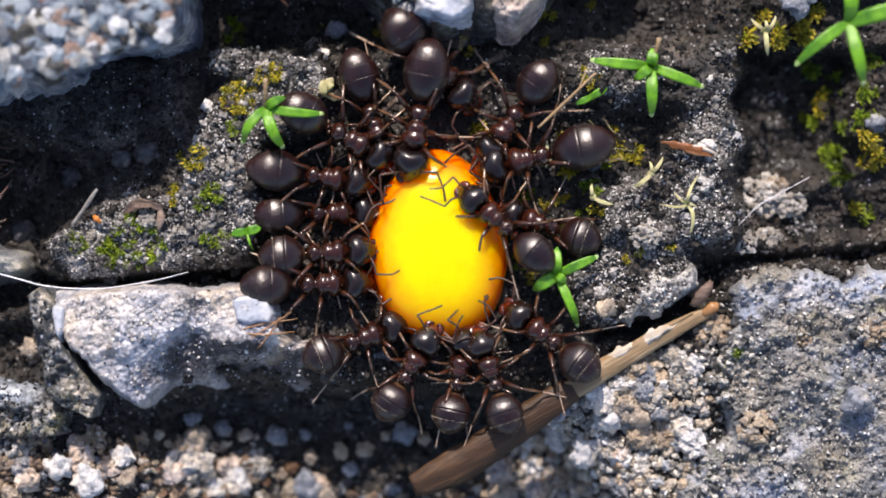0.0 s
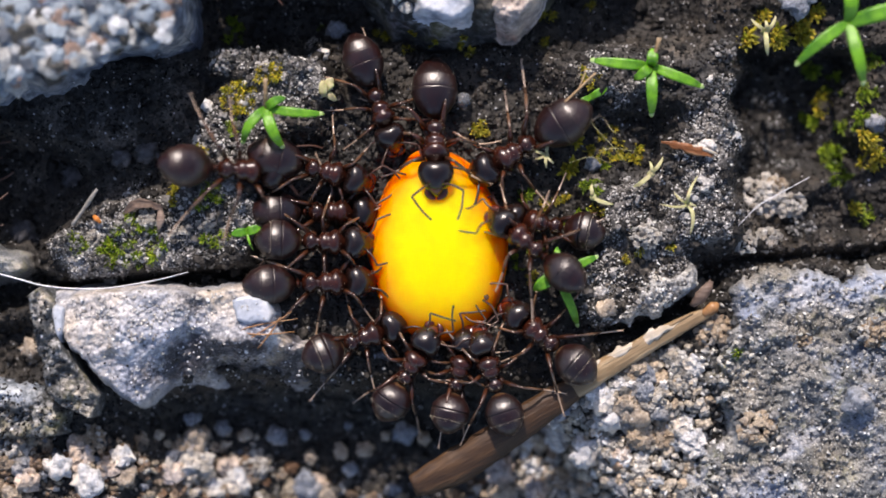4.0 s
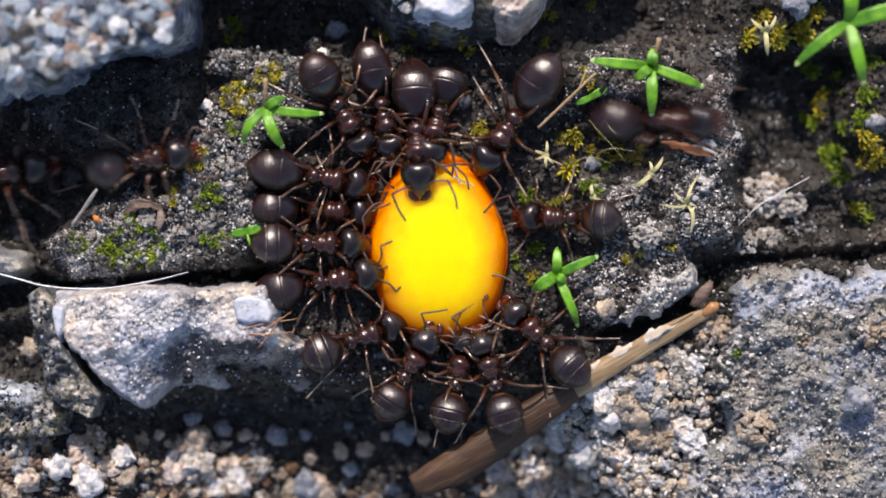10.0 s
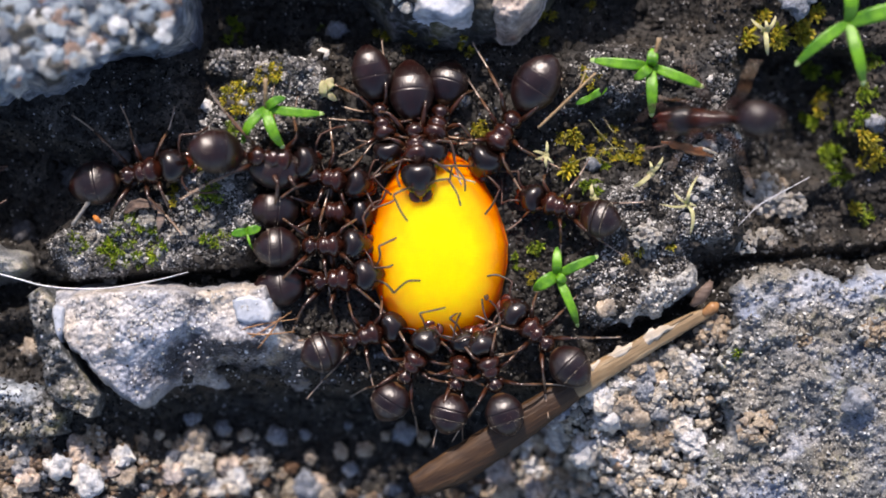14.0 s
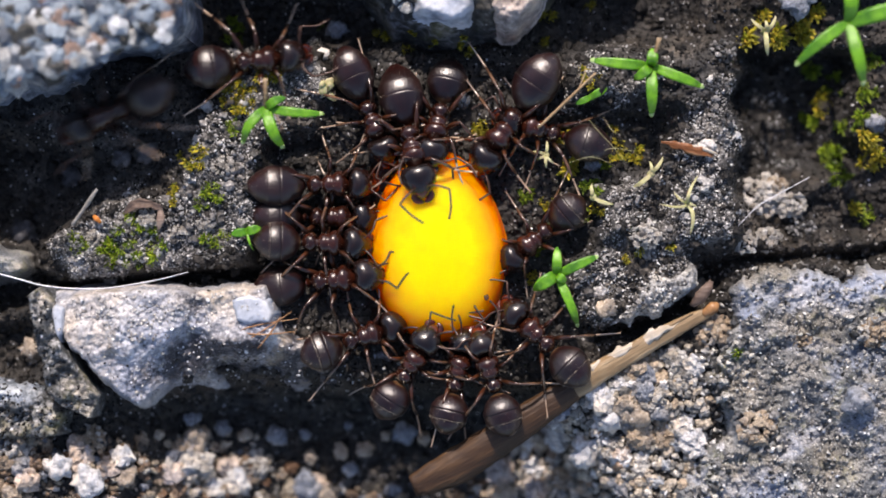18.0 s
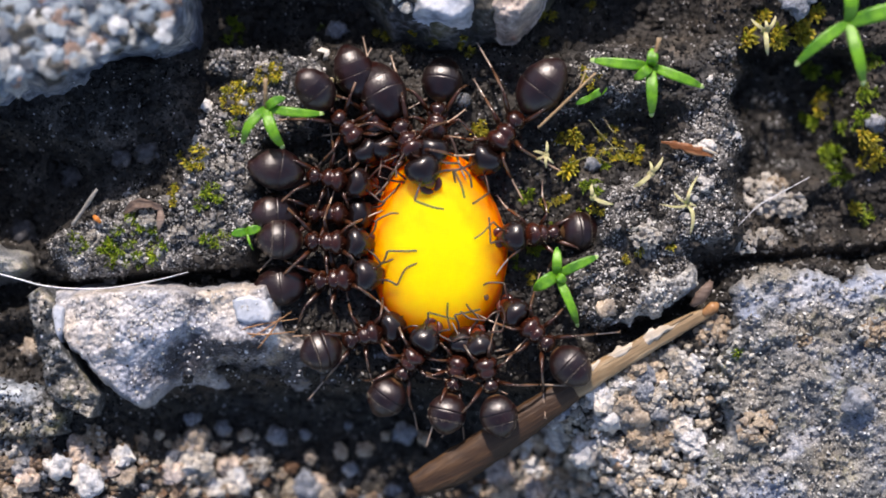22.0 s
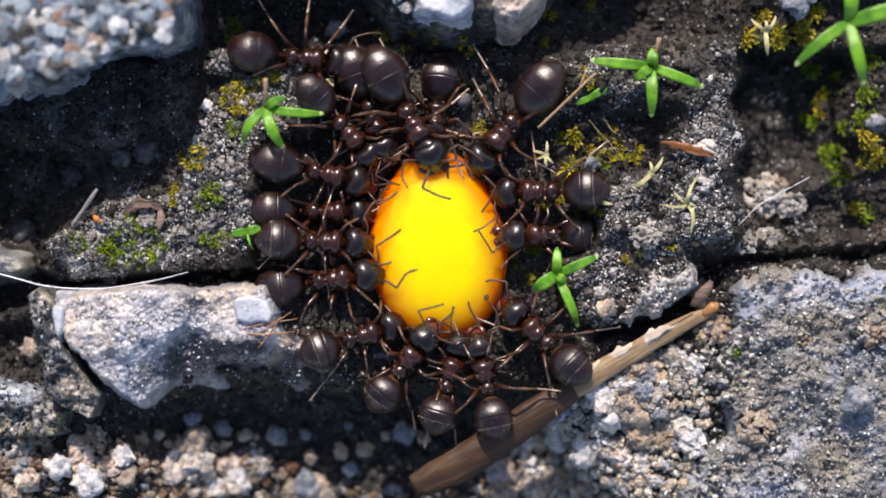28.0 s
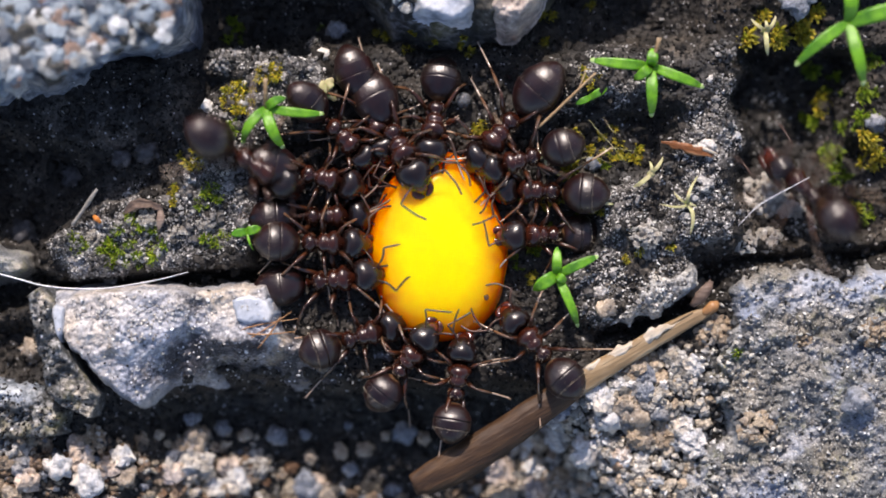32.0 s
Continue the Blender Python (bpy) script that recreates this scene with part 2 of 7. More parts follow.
GREY_GRAINS = grains_material("grey_grains", [(0, (0.08, 0.08, 0.08)), (0.3, (0.34, 0.34, 0.33)), (0.6, (0.06, 0.06, 0.06)), (0.8, (0.75, 0.75, 0.75)), (1.0, (0.2, 0.19, 0.18))], 0.18, True)
STONE_CRUMBS = grains_material("stone_crumbs", [(0, (0.2, 0.2, 0.19)), (0.25, (0.34, 0.33, 0.3)), (0.5, (0.5, 0.44, 0.35)), (0.8, (0.62, 0.54, 0.43)), (1.0, (0.78, 0.77, 0.75))])
FEELER = chitin("feeler_chitin", (0.02, 0.008, 0.005), (0.09, 0.045, 0.03), 0.4, coat=0.1)
HEAD = chitin("head_chitin", (0.004, 0.0032, 0.0032), (0.016, 0.006, 0.005), 0.27, 22.0, 0.2)
TRUNK = chitin("thorax_chitin", (0.009, 0.003, 0.0018), (0.055, 0.013, 0.006), 0.24, 30.0, 0.25)
GASTER = chitin("gaster_chitin", (0.006, 0.002, 0.0018), (0.022, 0.0055, 0.004), 0.3, 16.0, 0.0, 0.009)
MEMBRANE = chitin("stretched_skin", (0.06, 0.03, 0.014), (0.2, 0.12, 0.06), 0.3)
LEG = chitin("leg_chitin", (0.014, 0.005, 0.003), (0.08, 0.028, 0.011), 0.28, coat=0.4)
SHIN = chitin("shin_chitin", (0.02, 0.009, 0.005), (0.15, 0.085, 0.05), 0.24, coat=0.8)
TARSUS = chitin("tarsus_chitin", (0.2, 0.13, 0.09), (0.55, 0.45, 0.35), 0.26, coat=0.9)
JAW = chitin("jaw_chitin", (0.03, 0.006, 0.003), (0.13, 0.02, 0.005), 0.2)
FRINGE = plain("hair_fringe", (0.42, 0.36, 0.27), 0.5)
EYE_BLACK = plain("eye_black", (0.008, 0.008, 0.008), 0.15)
GREEN = leafy("sprout_green", (0.14, 0.36, 0.016), (0.04, 0.16, 0.01), 0.28, 0.2, 2.2)
PALE_GREEN = leafy("leaf_tip", (0.5, 0.62, 0.3), (0.3, 0.5, 0.12), 0.3)
MOSS_GREEN = leafy("moss_green", (0.24, 0.36, 0.018), (0.055, 0.11, 0.008), 0.6, tufts=True)
MOSS_OCHRE = leafy("moss_ochre", (0.46, 0.42, 0.03), (0.17, 0.14, 0.015), 0.6, tufts=True)
DRY_PALE = leafy("dry_pale", (0.52, 0.5, 0.26), (0.3, 0.28, 0.12), 0.6)
STRAW = fibrous("straw", (0.13, 0.075, 0.036), (0.31, 0.21, 0.11), (0.5, 0.39, 0.25))
PITH = fibrous("straw_pith", (0.32, 0.24, 0.15), (0.55, 0.48, 0.38), (0.78, 0.74, 0.68))
# brown straw end, darkened further to paint in the ants' shade
BROWN_SHADED_STRAW = fibrous("brown_shaded_straw", (0.02, 0.009, 0.003), (0.05, 0.023, 0.008), (0.11, 0.055, 0.02), 0.55)
BROWN_LEAF = fibrous("brown_leaf", (0.05, 0.032, 0.022), (0.15, 0.1, 0.075), (0.36, 0.28, 0.22), 0.6)
AMBER = plain("amber_root", (0.36, 0.18, 0.07), 0.4)
RUSSET = fibrous("russet_chip", (0.07, 0.02, 0.008), (0.24, 0.085, 0.025), (0.55, 0.33, 0.17), 0.35)
CRUST_ROCK = rocky("crusted_soil", (0.05, 0.048, 0.044), (0.32, 0.31, 0.28), (0.68, 0.67, 0.63), (0.8, 0.8, 0.8), 0.5, 7.0)
BARK = fibrous("grey_flake", (0.1, 0.095, 0.085), (0.26, 0.25, 0.23), (0.42, 0.41, 0.38), 0.8)
WHITE_HAIR = plain("white_hair", (0.75, 0.76, 0.8), 0.3)
BEAD = plain("clear_bead", (0.55, 0.58, 0.62), 0.08, 0.8)
DARK_SPECK = plain("dark_speck", (0.06, 0.025, 0.01), 0.85)


# ---- shapes ----
def value_noise(x, y, seed=0):
    xi, yi = np.floor(x).astype(np.int64), np.floor(y).astype(np.int64)
    fx, fy = x - xi, y - yi
    fx, fy = fx * fx * (3 - 2 * fx), fy * fy * (3 - 2 * fy)

    def corner(i, j):
        h = (i * 374761393 + j * 668265263 + seed * 974634777) & 0xFFFFFFFF
        h = ((h ^ (h >> 13)) * 1274126177) & 0xFFFFFFFF
        return ((h ^ (h >> 16)) & 0xFFFF) / 65535.0
    a, b, c, d = corner(xi, yi), corner(xi + 1, yi), corner(xi, yi + 1), corner(xi + 1, yi + 1)
    return (a * (1 - fx) + b * fx) * (1 - fy) + (c * (1 - fx) + d * fx) * fy


def rough_noise(x, y, size, octaves=5, seed=0, keep=0.55):
    """Fractal noise between about -1 and 1 whose largest lumps are size mm."""
    total, amp, norm = 0.0, 1.0, 0.0
    for o in range(octaves):
        f = 2.0 ** o / size
        total = total + amp * (value_noise(x * f + 17.3 * o, y * f - 9.1 * o, seed + o) * 2 - 1)
        norm, amp = norm + amp, amp * keep
    return total / norm


def inside(x, y, outline):
    """Distance in mm to a closed outline, positive inside."""
    best, odd = np.full(np.shape(x), 1e9), np.zeros(np.shape(x), bool)
    for (ax, ay), (bx, by) in zip(outline, outline[1:] + outline[:1]):
        ex, ey = bx - ax, by - ay
        t = np.clip(((x - ax) * ex + (y - ay) * ey) / (ex * ex + ey * ey), 0, 1)
        best = np.minimum(best, np.hypot(x - ax - t * ex, y - ay - t * ey))
        cross = (ay > y) != (by > y)
        odd ^= cross & (x < (bx - ax) * (y - ay) / (by - ay + 1e-12) + ax)
    return np.where(odd, best, -best)


def smooth(a, b, v):
    t = np.clip((v - a) / (b - a), 0, 1)
    return t * t * (3 - 2 * t)


def plan(text):
    """An outline in mm from 'x,y x,y ...'."""
    return [tuple(float(v) for v in pair.split(",")) for pair in text.split()]


HUMP = plan("-14.18,0.22 -13.08,1.12 -11.88,1.82 -9.68,1.92 -8.88,3.02 -8.68,4.12 -7.68,6.02 -8.28,6.42 -7.68,6.92 -4.48,6.92 -3.68,5.82 -4.48,4.22 -6.28,3.62 -6.58,2.22 -6.28,0.82 -6.58,-0.58 -9.68,-0.78 -13.08,-1.08 -13.58,-0.48")
MOUND = plan("3.92,6.62 7.32,7.42 10.32,7.32 10.6,6.3 10.2,5.2 11.05,4.1 10.75,3.0 10.3,2.2 11.3,0.7 12.1,0.05 10.32,-0.18 7.92,0.02 5.52,0.22 5.12,2.22 7.32,2.82 8.12,4.82 4.32,5.02")
SHELF = plan("4.52,-0.58 5.92,0.82 8.32,0.22 9.12,-0.78 8.62,-1.18 7.32,-2.38 5.52,-2.98 4.32,-2.58")
SEAM = plan("-16.68,-1.18 -14.48,-0.78 -13.08,-1.18 -9.68,-0.86 -6.08,-0.7 -6.08,-1.18 -7.68,-1.02 -9.68,-1.18 -13.08,-1.58 -14.88,-1.98 -16.68,-2.38")
CLEFT = plan("5.52,-2.88 7.32,-2.48 9.02,-1.18 9.32,-0.48 10.72,-0.18 13.32,-0.14 13.92,0.02 16.72,0.32 16.72,-0.18 14.72,-0.78 13.52,-0.42 10.32,-0.58 9.42,-1.98 7.52,-2.78 5.52,-3.28")
PIT = plan("-16.88,-2.78 -14.68,-2.68 -14.28,-3.98 -14.88,-4.78 -16.88,-4.78")
HOLLOW = plan("-17.28,4.22 -14.48,4.02 -12.28,2.82 -13.08,1.62 -13.98,0.82 -14.28,0.02 -14.48,-0.78 -15.08,0.02 -17.28,0.42")


def swell(x, y):
    """The joint's soil without its roughness, in mm."""
    w = rough_noise(x, y, 1.6, 3, 5) * 0.45
    near = smooth(60, 25, np.hypot(x, y))
    z = -0.55 + 0.35 * rough_noise(x, y, 4.0, 2, 3)
    z = z + 0.55 * smooth(1.2, 4.6, y - 0.18 * (x + 12) + 1.6 * w) * smooth(-7.2, -9.6, x + 0.35 * (y - 5) + 1.8 * w)
    z = z - 0.95 * smooth(9.8, 11.0, x + w) * smooth(-0.5, 0.8, y + w)
    z = z - (1.25 + 0.5 * rough_noise(x, y, 1.1, 3, 14)) * smooth(10.5, 11.1, x + 0.9 * w - 0.35 * np.cos(2.4 * (y - 4.1))) * smooth(15.3, 14.4, x + w) * smooth(2.2, 3.2, y + w) * smooth(7.2, 6.9, y + 0.3 * w)
    z = z + 0.75 * smooth(6.95, 7.3, y + 0.3 * w) * smooth(10.0, 10.6, x + w)
    z = z - 2.4 * smooth(-4.4, -5.6, y + w) * smooth(-13.0, -7.5, x + 2 * w) * smooth(4.6, 2.2, x + 0.9 * y + 5.0 + w)
    z = z - (1.1 - 0.9 * smooth(8.4, 9.8, x + w)) * smooth(6.6, 7.8, y + w)
    z = z + (0.95 + 0.25 * rough_noise(x, y, 2.0, 3, 8)) * smooth(-0.35, 0.45, inside(x, y, HUMP) + w)
    z = z + (0.95 + 0.3 * rough_noise(x, y, 1.8, 3, 9)) * smooth(-0.5, 0.6, inside(x, y, MOUND) + w)
    z = z + 0.75 * smooth(-0.4, 0.5, inside(x, y, SHELF) + w)
    z = z - 1.5 * smooth(-0.2, 0.25, inside(x, y, SEAM) + w * 0.3)
    z = z - 1.6 * smooth(-0.3, 0.5, inside(x, y, CLEFT) + w * 0.4)
    z = z - 0.7 * smooth(-0.3, 0.5, inside(x, y, PIT) + w * 0.5)
    z = z - 1.3 * smooth(-0.6, 0.7, inside(x, y, HOLLOW) + w)
    z = z - 0.5 * smooth(-5.4, -6.4, y + w)
    return z * near - 0.5 * (1 - near)


def second_tone(x, y):
    """How far the soil is crusted pale and dry, 0 to 1, plus a lift painted where the slab shades it."""
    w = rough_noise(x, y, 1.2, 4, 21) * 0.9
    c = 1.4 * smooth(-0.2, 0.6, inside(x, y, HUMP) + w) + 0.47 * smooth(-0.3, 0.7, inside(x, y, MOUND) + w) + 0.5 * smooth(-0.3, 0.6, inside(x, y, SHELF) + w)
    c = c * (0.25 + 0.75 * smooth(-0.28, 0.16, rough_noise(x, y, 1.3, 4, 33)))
    # lift: soil in the slab's shadow is lightened in colour
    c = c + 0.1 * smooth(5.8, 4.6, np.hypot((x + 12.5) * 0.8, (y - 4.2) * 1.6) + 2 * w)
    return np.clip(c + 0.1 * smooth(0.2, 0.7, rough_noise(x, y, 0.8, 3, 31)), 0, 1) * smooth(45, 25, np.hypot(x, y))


def soil_height(x, y):
    z = swell(x, y)
    c = second_tone(x, y)
    near = smooth(45, 25, np.hypot(x, y))
    return z + near * (0.24 + 0.16 * c) * rough_noise(x, y, 0.7, 5, 11, 0.66) + near * 0.2 * np.abs(rough_noise(x, y, 0.32, 3, 12)) * (0.5 + c)


def sheet(name, xs, ys, z, mat, keep=None, attribute=None):
    """A mesh from heights z (mm) over the lines xs, ys; keep masks its faces."""
    X, Y = np.meshgrid(xs, ys) if np.ndim(xs) == 1 else (xs, ys)
    co = np.stack([X, Y, z], -1).reshape(-1, 3) * MM
    idx = np.arange(X.size).reshape(X.shape)
    q = np.stack([idx[:-1, :-1], idx[:-1, 1:], idx[1:, 1:], idx[1:, :-1]], -1).reshape(-1, 4)
    if keep is not None:
        q = q[keep.reshape(-1)]
        used = np.zeros(X.size, bool)
        used[q.ravel()] = True
        renum = np.cumsum(used) - 1
        co, q = co[used], renum[q]
        attribute = attribute.reshape(-1)[used] if attribute is not None else None
    me = bpy.data.meshes.new(name)
    me.vertices.add(len(co))
    me.vertices.foreach_set("co", co.ravel())
    me.loops.add(q.size)
    me.loops.foreach_set("vertex_index", q.ravel().astype(np.int32))
    me.polygons.add(len(q))
    me.polygons.foreach_set("loop_start", np.arange(0, q.size, 4, dtype=np.int32))
    me.polygons.foreach_set("use_smooth", np.ones(len(q), bool))
    if attribute is not None:
        a = me.attributes.new("second_tone", "FLOAT", "POINT")
        a.data.foreach_set("value", np.ascontiguousarray(attribute).ravel().astype(np.float32))
    me.update(calc_edges=True)
    me.validate()
    me.materials.append(mat)
    return me


def lines(low, high, step):
    return np.arange(low, high + step / 2, step)


def build_ground():
    far = np.geomspace(0.3, 40000, 36)
    xs = np.concatenate([-17.6 - far[::-1], lines(-17.6, 17.6, 0.05), 17.6 + far])
    ys = np.concatenate([-10.6 - far[::-1], lines(-10.6, 10.6, 0.05), 10.6 + far])
    X, Y = np.meshgrid(xs, ys)
    me = sheet("ground", xs, ys, soil_height(X, Y), SOIL, attribute=second_tone(X, Y))
    return tagged(new("ground", me), "dark crumbly soil filling the joint between stones", "ground", kind="structure")


TOPS = []


def rock(name, outline, top, drop, mat, lump, label, lean=(0, 0), step=0.06, steep=0.5, lichen=None, seed=0, grit=0.1, ragged=0.35, shape=None, undercut=0.0, blotch=0.0, crag=0.0):
    """A broken stone set in the soil: top is its height in mm, drop the depth of its foot, steep the width of its broken edge."""
    near = 1 - top / EYE
    o = [(px * near, py * near) for px, py in plan(outline)]
    ax, bx, ay, by = min(p[0] for p in o) - 1, max(p[0] for p in o) + 1, min(p[1] for p in o) - 1, max(p[1] for p in o) + 1
    cx, cy = (ax + bx) / 2, (ay + by) / 2
    xs, ys = lines(ax, bx, step), lines(ay, by, step)
    X, Y = np.meshgrid(xs, ys)
    d = inside(X, Y, o) + ragged * rough_noise(X, Y, 1.6, 5, seed + 40)
    face = top + (shape(X, Y) if shape else 0) + lean[0] * (X - cx) + lean[1] * (Y - cy) + lump * rough_noise(X, Y, 2.2, 3, seed + 50) + grit * rough_noise(X, Y, 0.5, 5, seed + 60, 0.7)
    if crag:
        face = face - crag * np.maximum(0, 1 - 5 * np.abs(rough_noise(X, Y, 1.7, 4, seed + 90))) - 0.6 * crag * np.maximum(0, 1 - 5 * np.abs(rough_noise(X, Y, 0.8, 3, seed + 95)))
    ledge = 0.5 + 0.5 * rough_noise(X, Y, 0.9, 3, seed + 70)
    s = np.clip((d + 0.05) / (steep * (0.6 + 0.8 * ledge)), 0, 1)
    s = 1 - (1 - s) ** 2.2
    z = -drop + (face + drop) * s
    c = None
    if lichen is not None:
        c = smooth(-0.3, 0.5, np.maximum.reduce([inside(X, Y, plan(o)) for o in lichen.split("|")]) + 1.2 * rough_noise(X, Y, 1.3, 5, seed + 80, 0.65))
        c = np.clip(c + blotch * smooth(0.3, 0.42, rough_noise(X, Y, 1.4, 5, seed + 81, 0.6)), 0, 1)
    mid = (d[:-1, :-1] + d[1:, 1:]) / 2
    gy, gx = np.gradient(inside(X, Y, o), ys, xs)
    inward = undercut * np.maximum(0, face - z) * (s < 1)
    me = sheet(name, X + gx * inward - cx, Y + gy * inward - cy, z, mat, mid > -0.12, c)
    ob = tagged(new(name, me), label, "stone")
    TOPS.append((xs, ys, np.where(d > 0, z, -9.0)))
    ob.location = (cx * MM, cy * MM, 0)
    return ob


# ---- swept and lathed shapes ----
def spline(points, count):
    """Points along a smooth curve through the given ones."""
    p = [Vector(v) for v in points]
    p = [2 * p[0] - p[1]] + p + [2 * p[-1] - p[-2]]
    out = []
    for i in range(count):
        u = i / (count - 1) * (len(p) - 3)
        k = min(int(u), len(p) - 4)
        f = u - k
        a, b, c, d = p[k:k + 4]
        out.append(0.5 * ((2 * b) + (c - a) * f + (2 * a - 5 * b + 4 * c - d) * f * f + (3 * b - a - 3 * c + d) * f ** 3))
    return out


def sweep(bm, points, widths, flat=1.0, sides=8, count=10, up=(0, 0, 1), ridge=0.0, fold=0.0):
    """A closed tube in mm along the points; widths are radii from start to end, flat squeezes it along up."""
    line = spline(points, count)
    rings = []
    for i, c in enumerate(line):
        way = (line[min(i + 1, count - 1)] - line[max(i - 1, 0)]).normalized()
        side = way.cross(Vector(up))
        side = side.normalized() if side.length > 1e-4 else way.orthogonal().normalized()
        top = side.cross(way).normalized()
        u = i / (count - 1) * (len(widths) - 1)
        k = min(int(u), len(widths) - 2)
        r = widths[k] + (widths[k + 1] - widths[k]) * (u - k)
        ring = []
        for j in range(sides):
            a = 2 * math.pi * j / sides
            q = r * (1 + ridge * math.cos(a * 3))
            ring.append(bm.verts.new((c + side * (q * math.cos(a)) + top * (q * (flat * math.sin(a) + fold * abs(math.cos(a))))) * MM))
        rings.append(ring)
    for r, s in zip(rings, rings[1:]):
        for j in range(sides):
            bm.faces.new((r[j], r[(j + 1) % sides], s[(j + 1) % sides], s[j]))
    bm.faces.new(rings[0][::-1])
    bm.faces.new(rings[-1])
    return bm


def lathe(bm, profile, wide=1.0, high=1.0, sides=20, middle=(0, 0, 0)):
    """A body along x in mm: profile rows are (x, radius); wide and high scale its cross-section."""
    rings = []
    for x, r in profile:
        rings.append([bm.verts.new(Vector((x + middle[0], middle[1] + r * wide * math.cos(2 * math.pi * j / sides),
                                           middle[2] + r * high * math.sin(2 * math.pi * j / sides))) * MM) for j in range(sides)])
    for r, s in zip(rings, rings[1:]):
        for j in range(sides):
            bm.faces.new((r[(j + 1) % sides], r[j], s[j], s[(j + 1) % sides]))
    bm.faces.new(rings[0])
    bm.faces.new(rings[-1][::-1])
    return bm


def finish(name, bm, mat, smooth_faces=True):
    bmesh.ops.recalc_face_normals(bm, faces=bm.faces)
    for f in bm.faces:
        f.smooth = smooth_faces
    me = bpy.data.meshes.new(name)
    bm.to_mesh(me)
    bm.free()
    me.materials.append(mat)
    return me


def part(name, bm, mat, parent, label="", at=None):
    ob = new(name, finish(name, bm, mat))
    ob.parent = parent
    if at is not None:
        ob.matrix_basis = at
    if label:
        ob["label"] = label
    return ob


def thing(name, bm, mat, label, category, at, group=""):
    ob = new(name, finish(name, bm, mat))
    ob.matrix_basis = at
    return tagged(ob, label, category, group)


def spot(x, y, z=0.0, turn=0.0, rx=0.0, ry=0.0):
    return pose(x * MM, y * MM, z * MM, rx, ry, turn)


def surface(x, y):
    """Height, mm, of soil or stone at the places x, y."""
    z = soil_height(x, y)
    for xs, ys, top in TOPS:
        i = np.clip(np.searchsorted(xs, x), 0, len(xs) - 1)
        j = np.clip(np.searchsorted(ys, y), 0, len(ys) - 1)
        ok = (x > xs[0]) & (x < xs[-1]) & (y > ys[0]) & (y < ys[-1])
        z = np.where(ok, np.maximum(z, top[j, i]), z)
    return z


def raised(x, y, z):
    """The pose of a thing whose head stands z mm high and shows over x, y on the ground plan."""
    return spot(x * (1 - z / EYE), y * (1 - z / EYE), z)


def low(x, y):
    """Height of the soil at one place, mm."""
    return float(soil_height(np.array([float(x)]), np.array([float(y)]))[0])


def chunk_points(rng, facets=1.0, cuts=3, lump=0.5):
    """A broken grain: an icosphere pushed out unevenly. Unit size."""
    bm = bmesh.new()
    bmesh.ops.create_icosphere(bm, subdivisions=cuts, radius=1.0)
    o = rng.uniform(-50, 50)
    for v in bm.verts:
        n = noise.noise(v.co * 1.3 + Vector((o, o, o))) * lump + noise.noise(v.co * 2.9 + Vector((o, 0, o))) * 0.3 * facets + noise.noise(v.co * 6.5 + Vector((0, o, o))) * 0.16 * facets
        n += 0.55 * facets * (0.4 - noise.voronoi(v.co * 2.3 + Vector((o, o, 0)))[0][0])
        v.co = v.co * (1 + n)
    co = [tuple(v.co) for v in bm.verts]
    fs = [tuple(v.index for v in f.verts) for f in bm.faces]
    bm.free()
    return np.array(co), np.array(fs)


def shard_points(rng, corners=9):
    """An angular mineral splinter of unit size: the hull of a few points."""
    bm = bmesh.new()
    for _ in range(corners):
        v = Vector((rng.gauss(0, 1), rng.gauss(0, 1), rng.gauss(0, 1))).normalized() * rng.uniform(0.75, 1.15)
        bm.verts.new((v.x * 1.15, v.y * 0.9, v.z * 0.8))
    hull = bmesh.ops.convex_hull(bm, input=bm.verts)
    bmesh.ops.triangulate(bm, faces=bm.faces)
    bm.verts.index_update()
    co, fs = [tuple(v.co) for v in bm.verts], [tuple(v.index for v in f.verts) for f in bm.faces]
    bm.free()
    return np.array(co), np.array(fs)


def scatter(name, spots, mat, kinds, rng, label, category, squash=0.75, parent=None):
    """Grains lying on the ground, joined: spots are rows x, y, z, radius in mm."""
    vs, fs, base = [], [], 0
    for x, y, z, r in spots:
        co, fa = kinds[rng.randrange(len(kinds))]
        turn = np.array(Euler((rng.uniform(0, 6), rng.uniform(0, 6), rng.uniform(0, 6))).to_matrix())
        stretch = np.array([rng.uniform(0.75, 1.25), rng.uniform(0.75, 1.2), squash * rng.uniform(0.8, 1.2)])
        vs.append(((co @ turn.T) * stretch * r + np.array([x, y, z])) * MM)
        fs.append(fa + base)
        base += len(co)
    v, f = np.concatenate(vs), np.concatenate(fs)
    me = bpy.data.meshes.new(name)
    me.vertices.add(len(v))
    me.vertices.foreach_set("co", v.ravel())
    me.loops.add(f.size)
    me.loops.foreach_set("vertex_index", f.ravel().astype(np.int32))
    me.polygons.add(len(f))
    me.polygons.foreach_set("loop_start", np.arange(0, f.size, 3, dtype=np.int32))
    me.update(calc_edges=True)
    me.materials.append(mat)
    ob = tagged(new(name, me), label, "" if parent else category, kind="stuff")
    if parent:
        ob.parent, ob.location = parent, -parent.location
    return ob


def piece_meshes(name, kinds, mat, size):
    """Meshes of single grains, size mm, to be shared by many pieces."""
    out = []
    for co, fa in kinds:
        me = bpy.data.meshes.new(name)
        me.from_pydata([tuple(v) for v in co * size * MM], [], [tuple(int(i) for i in f) for f in fa])
        me.materials.append(mat)
        out.append(me)
    return out


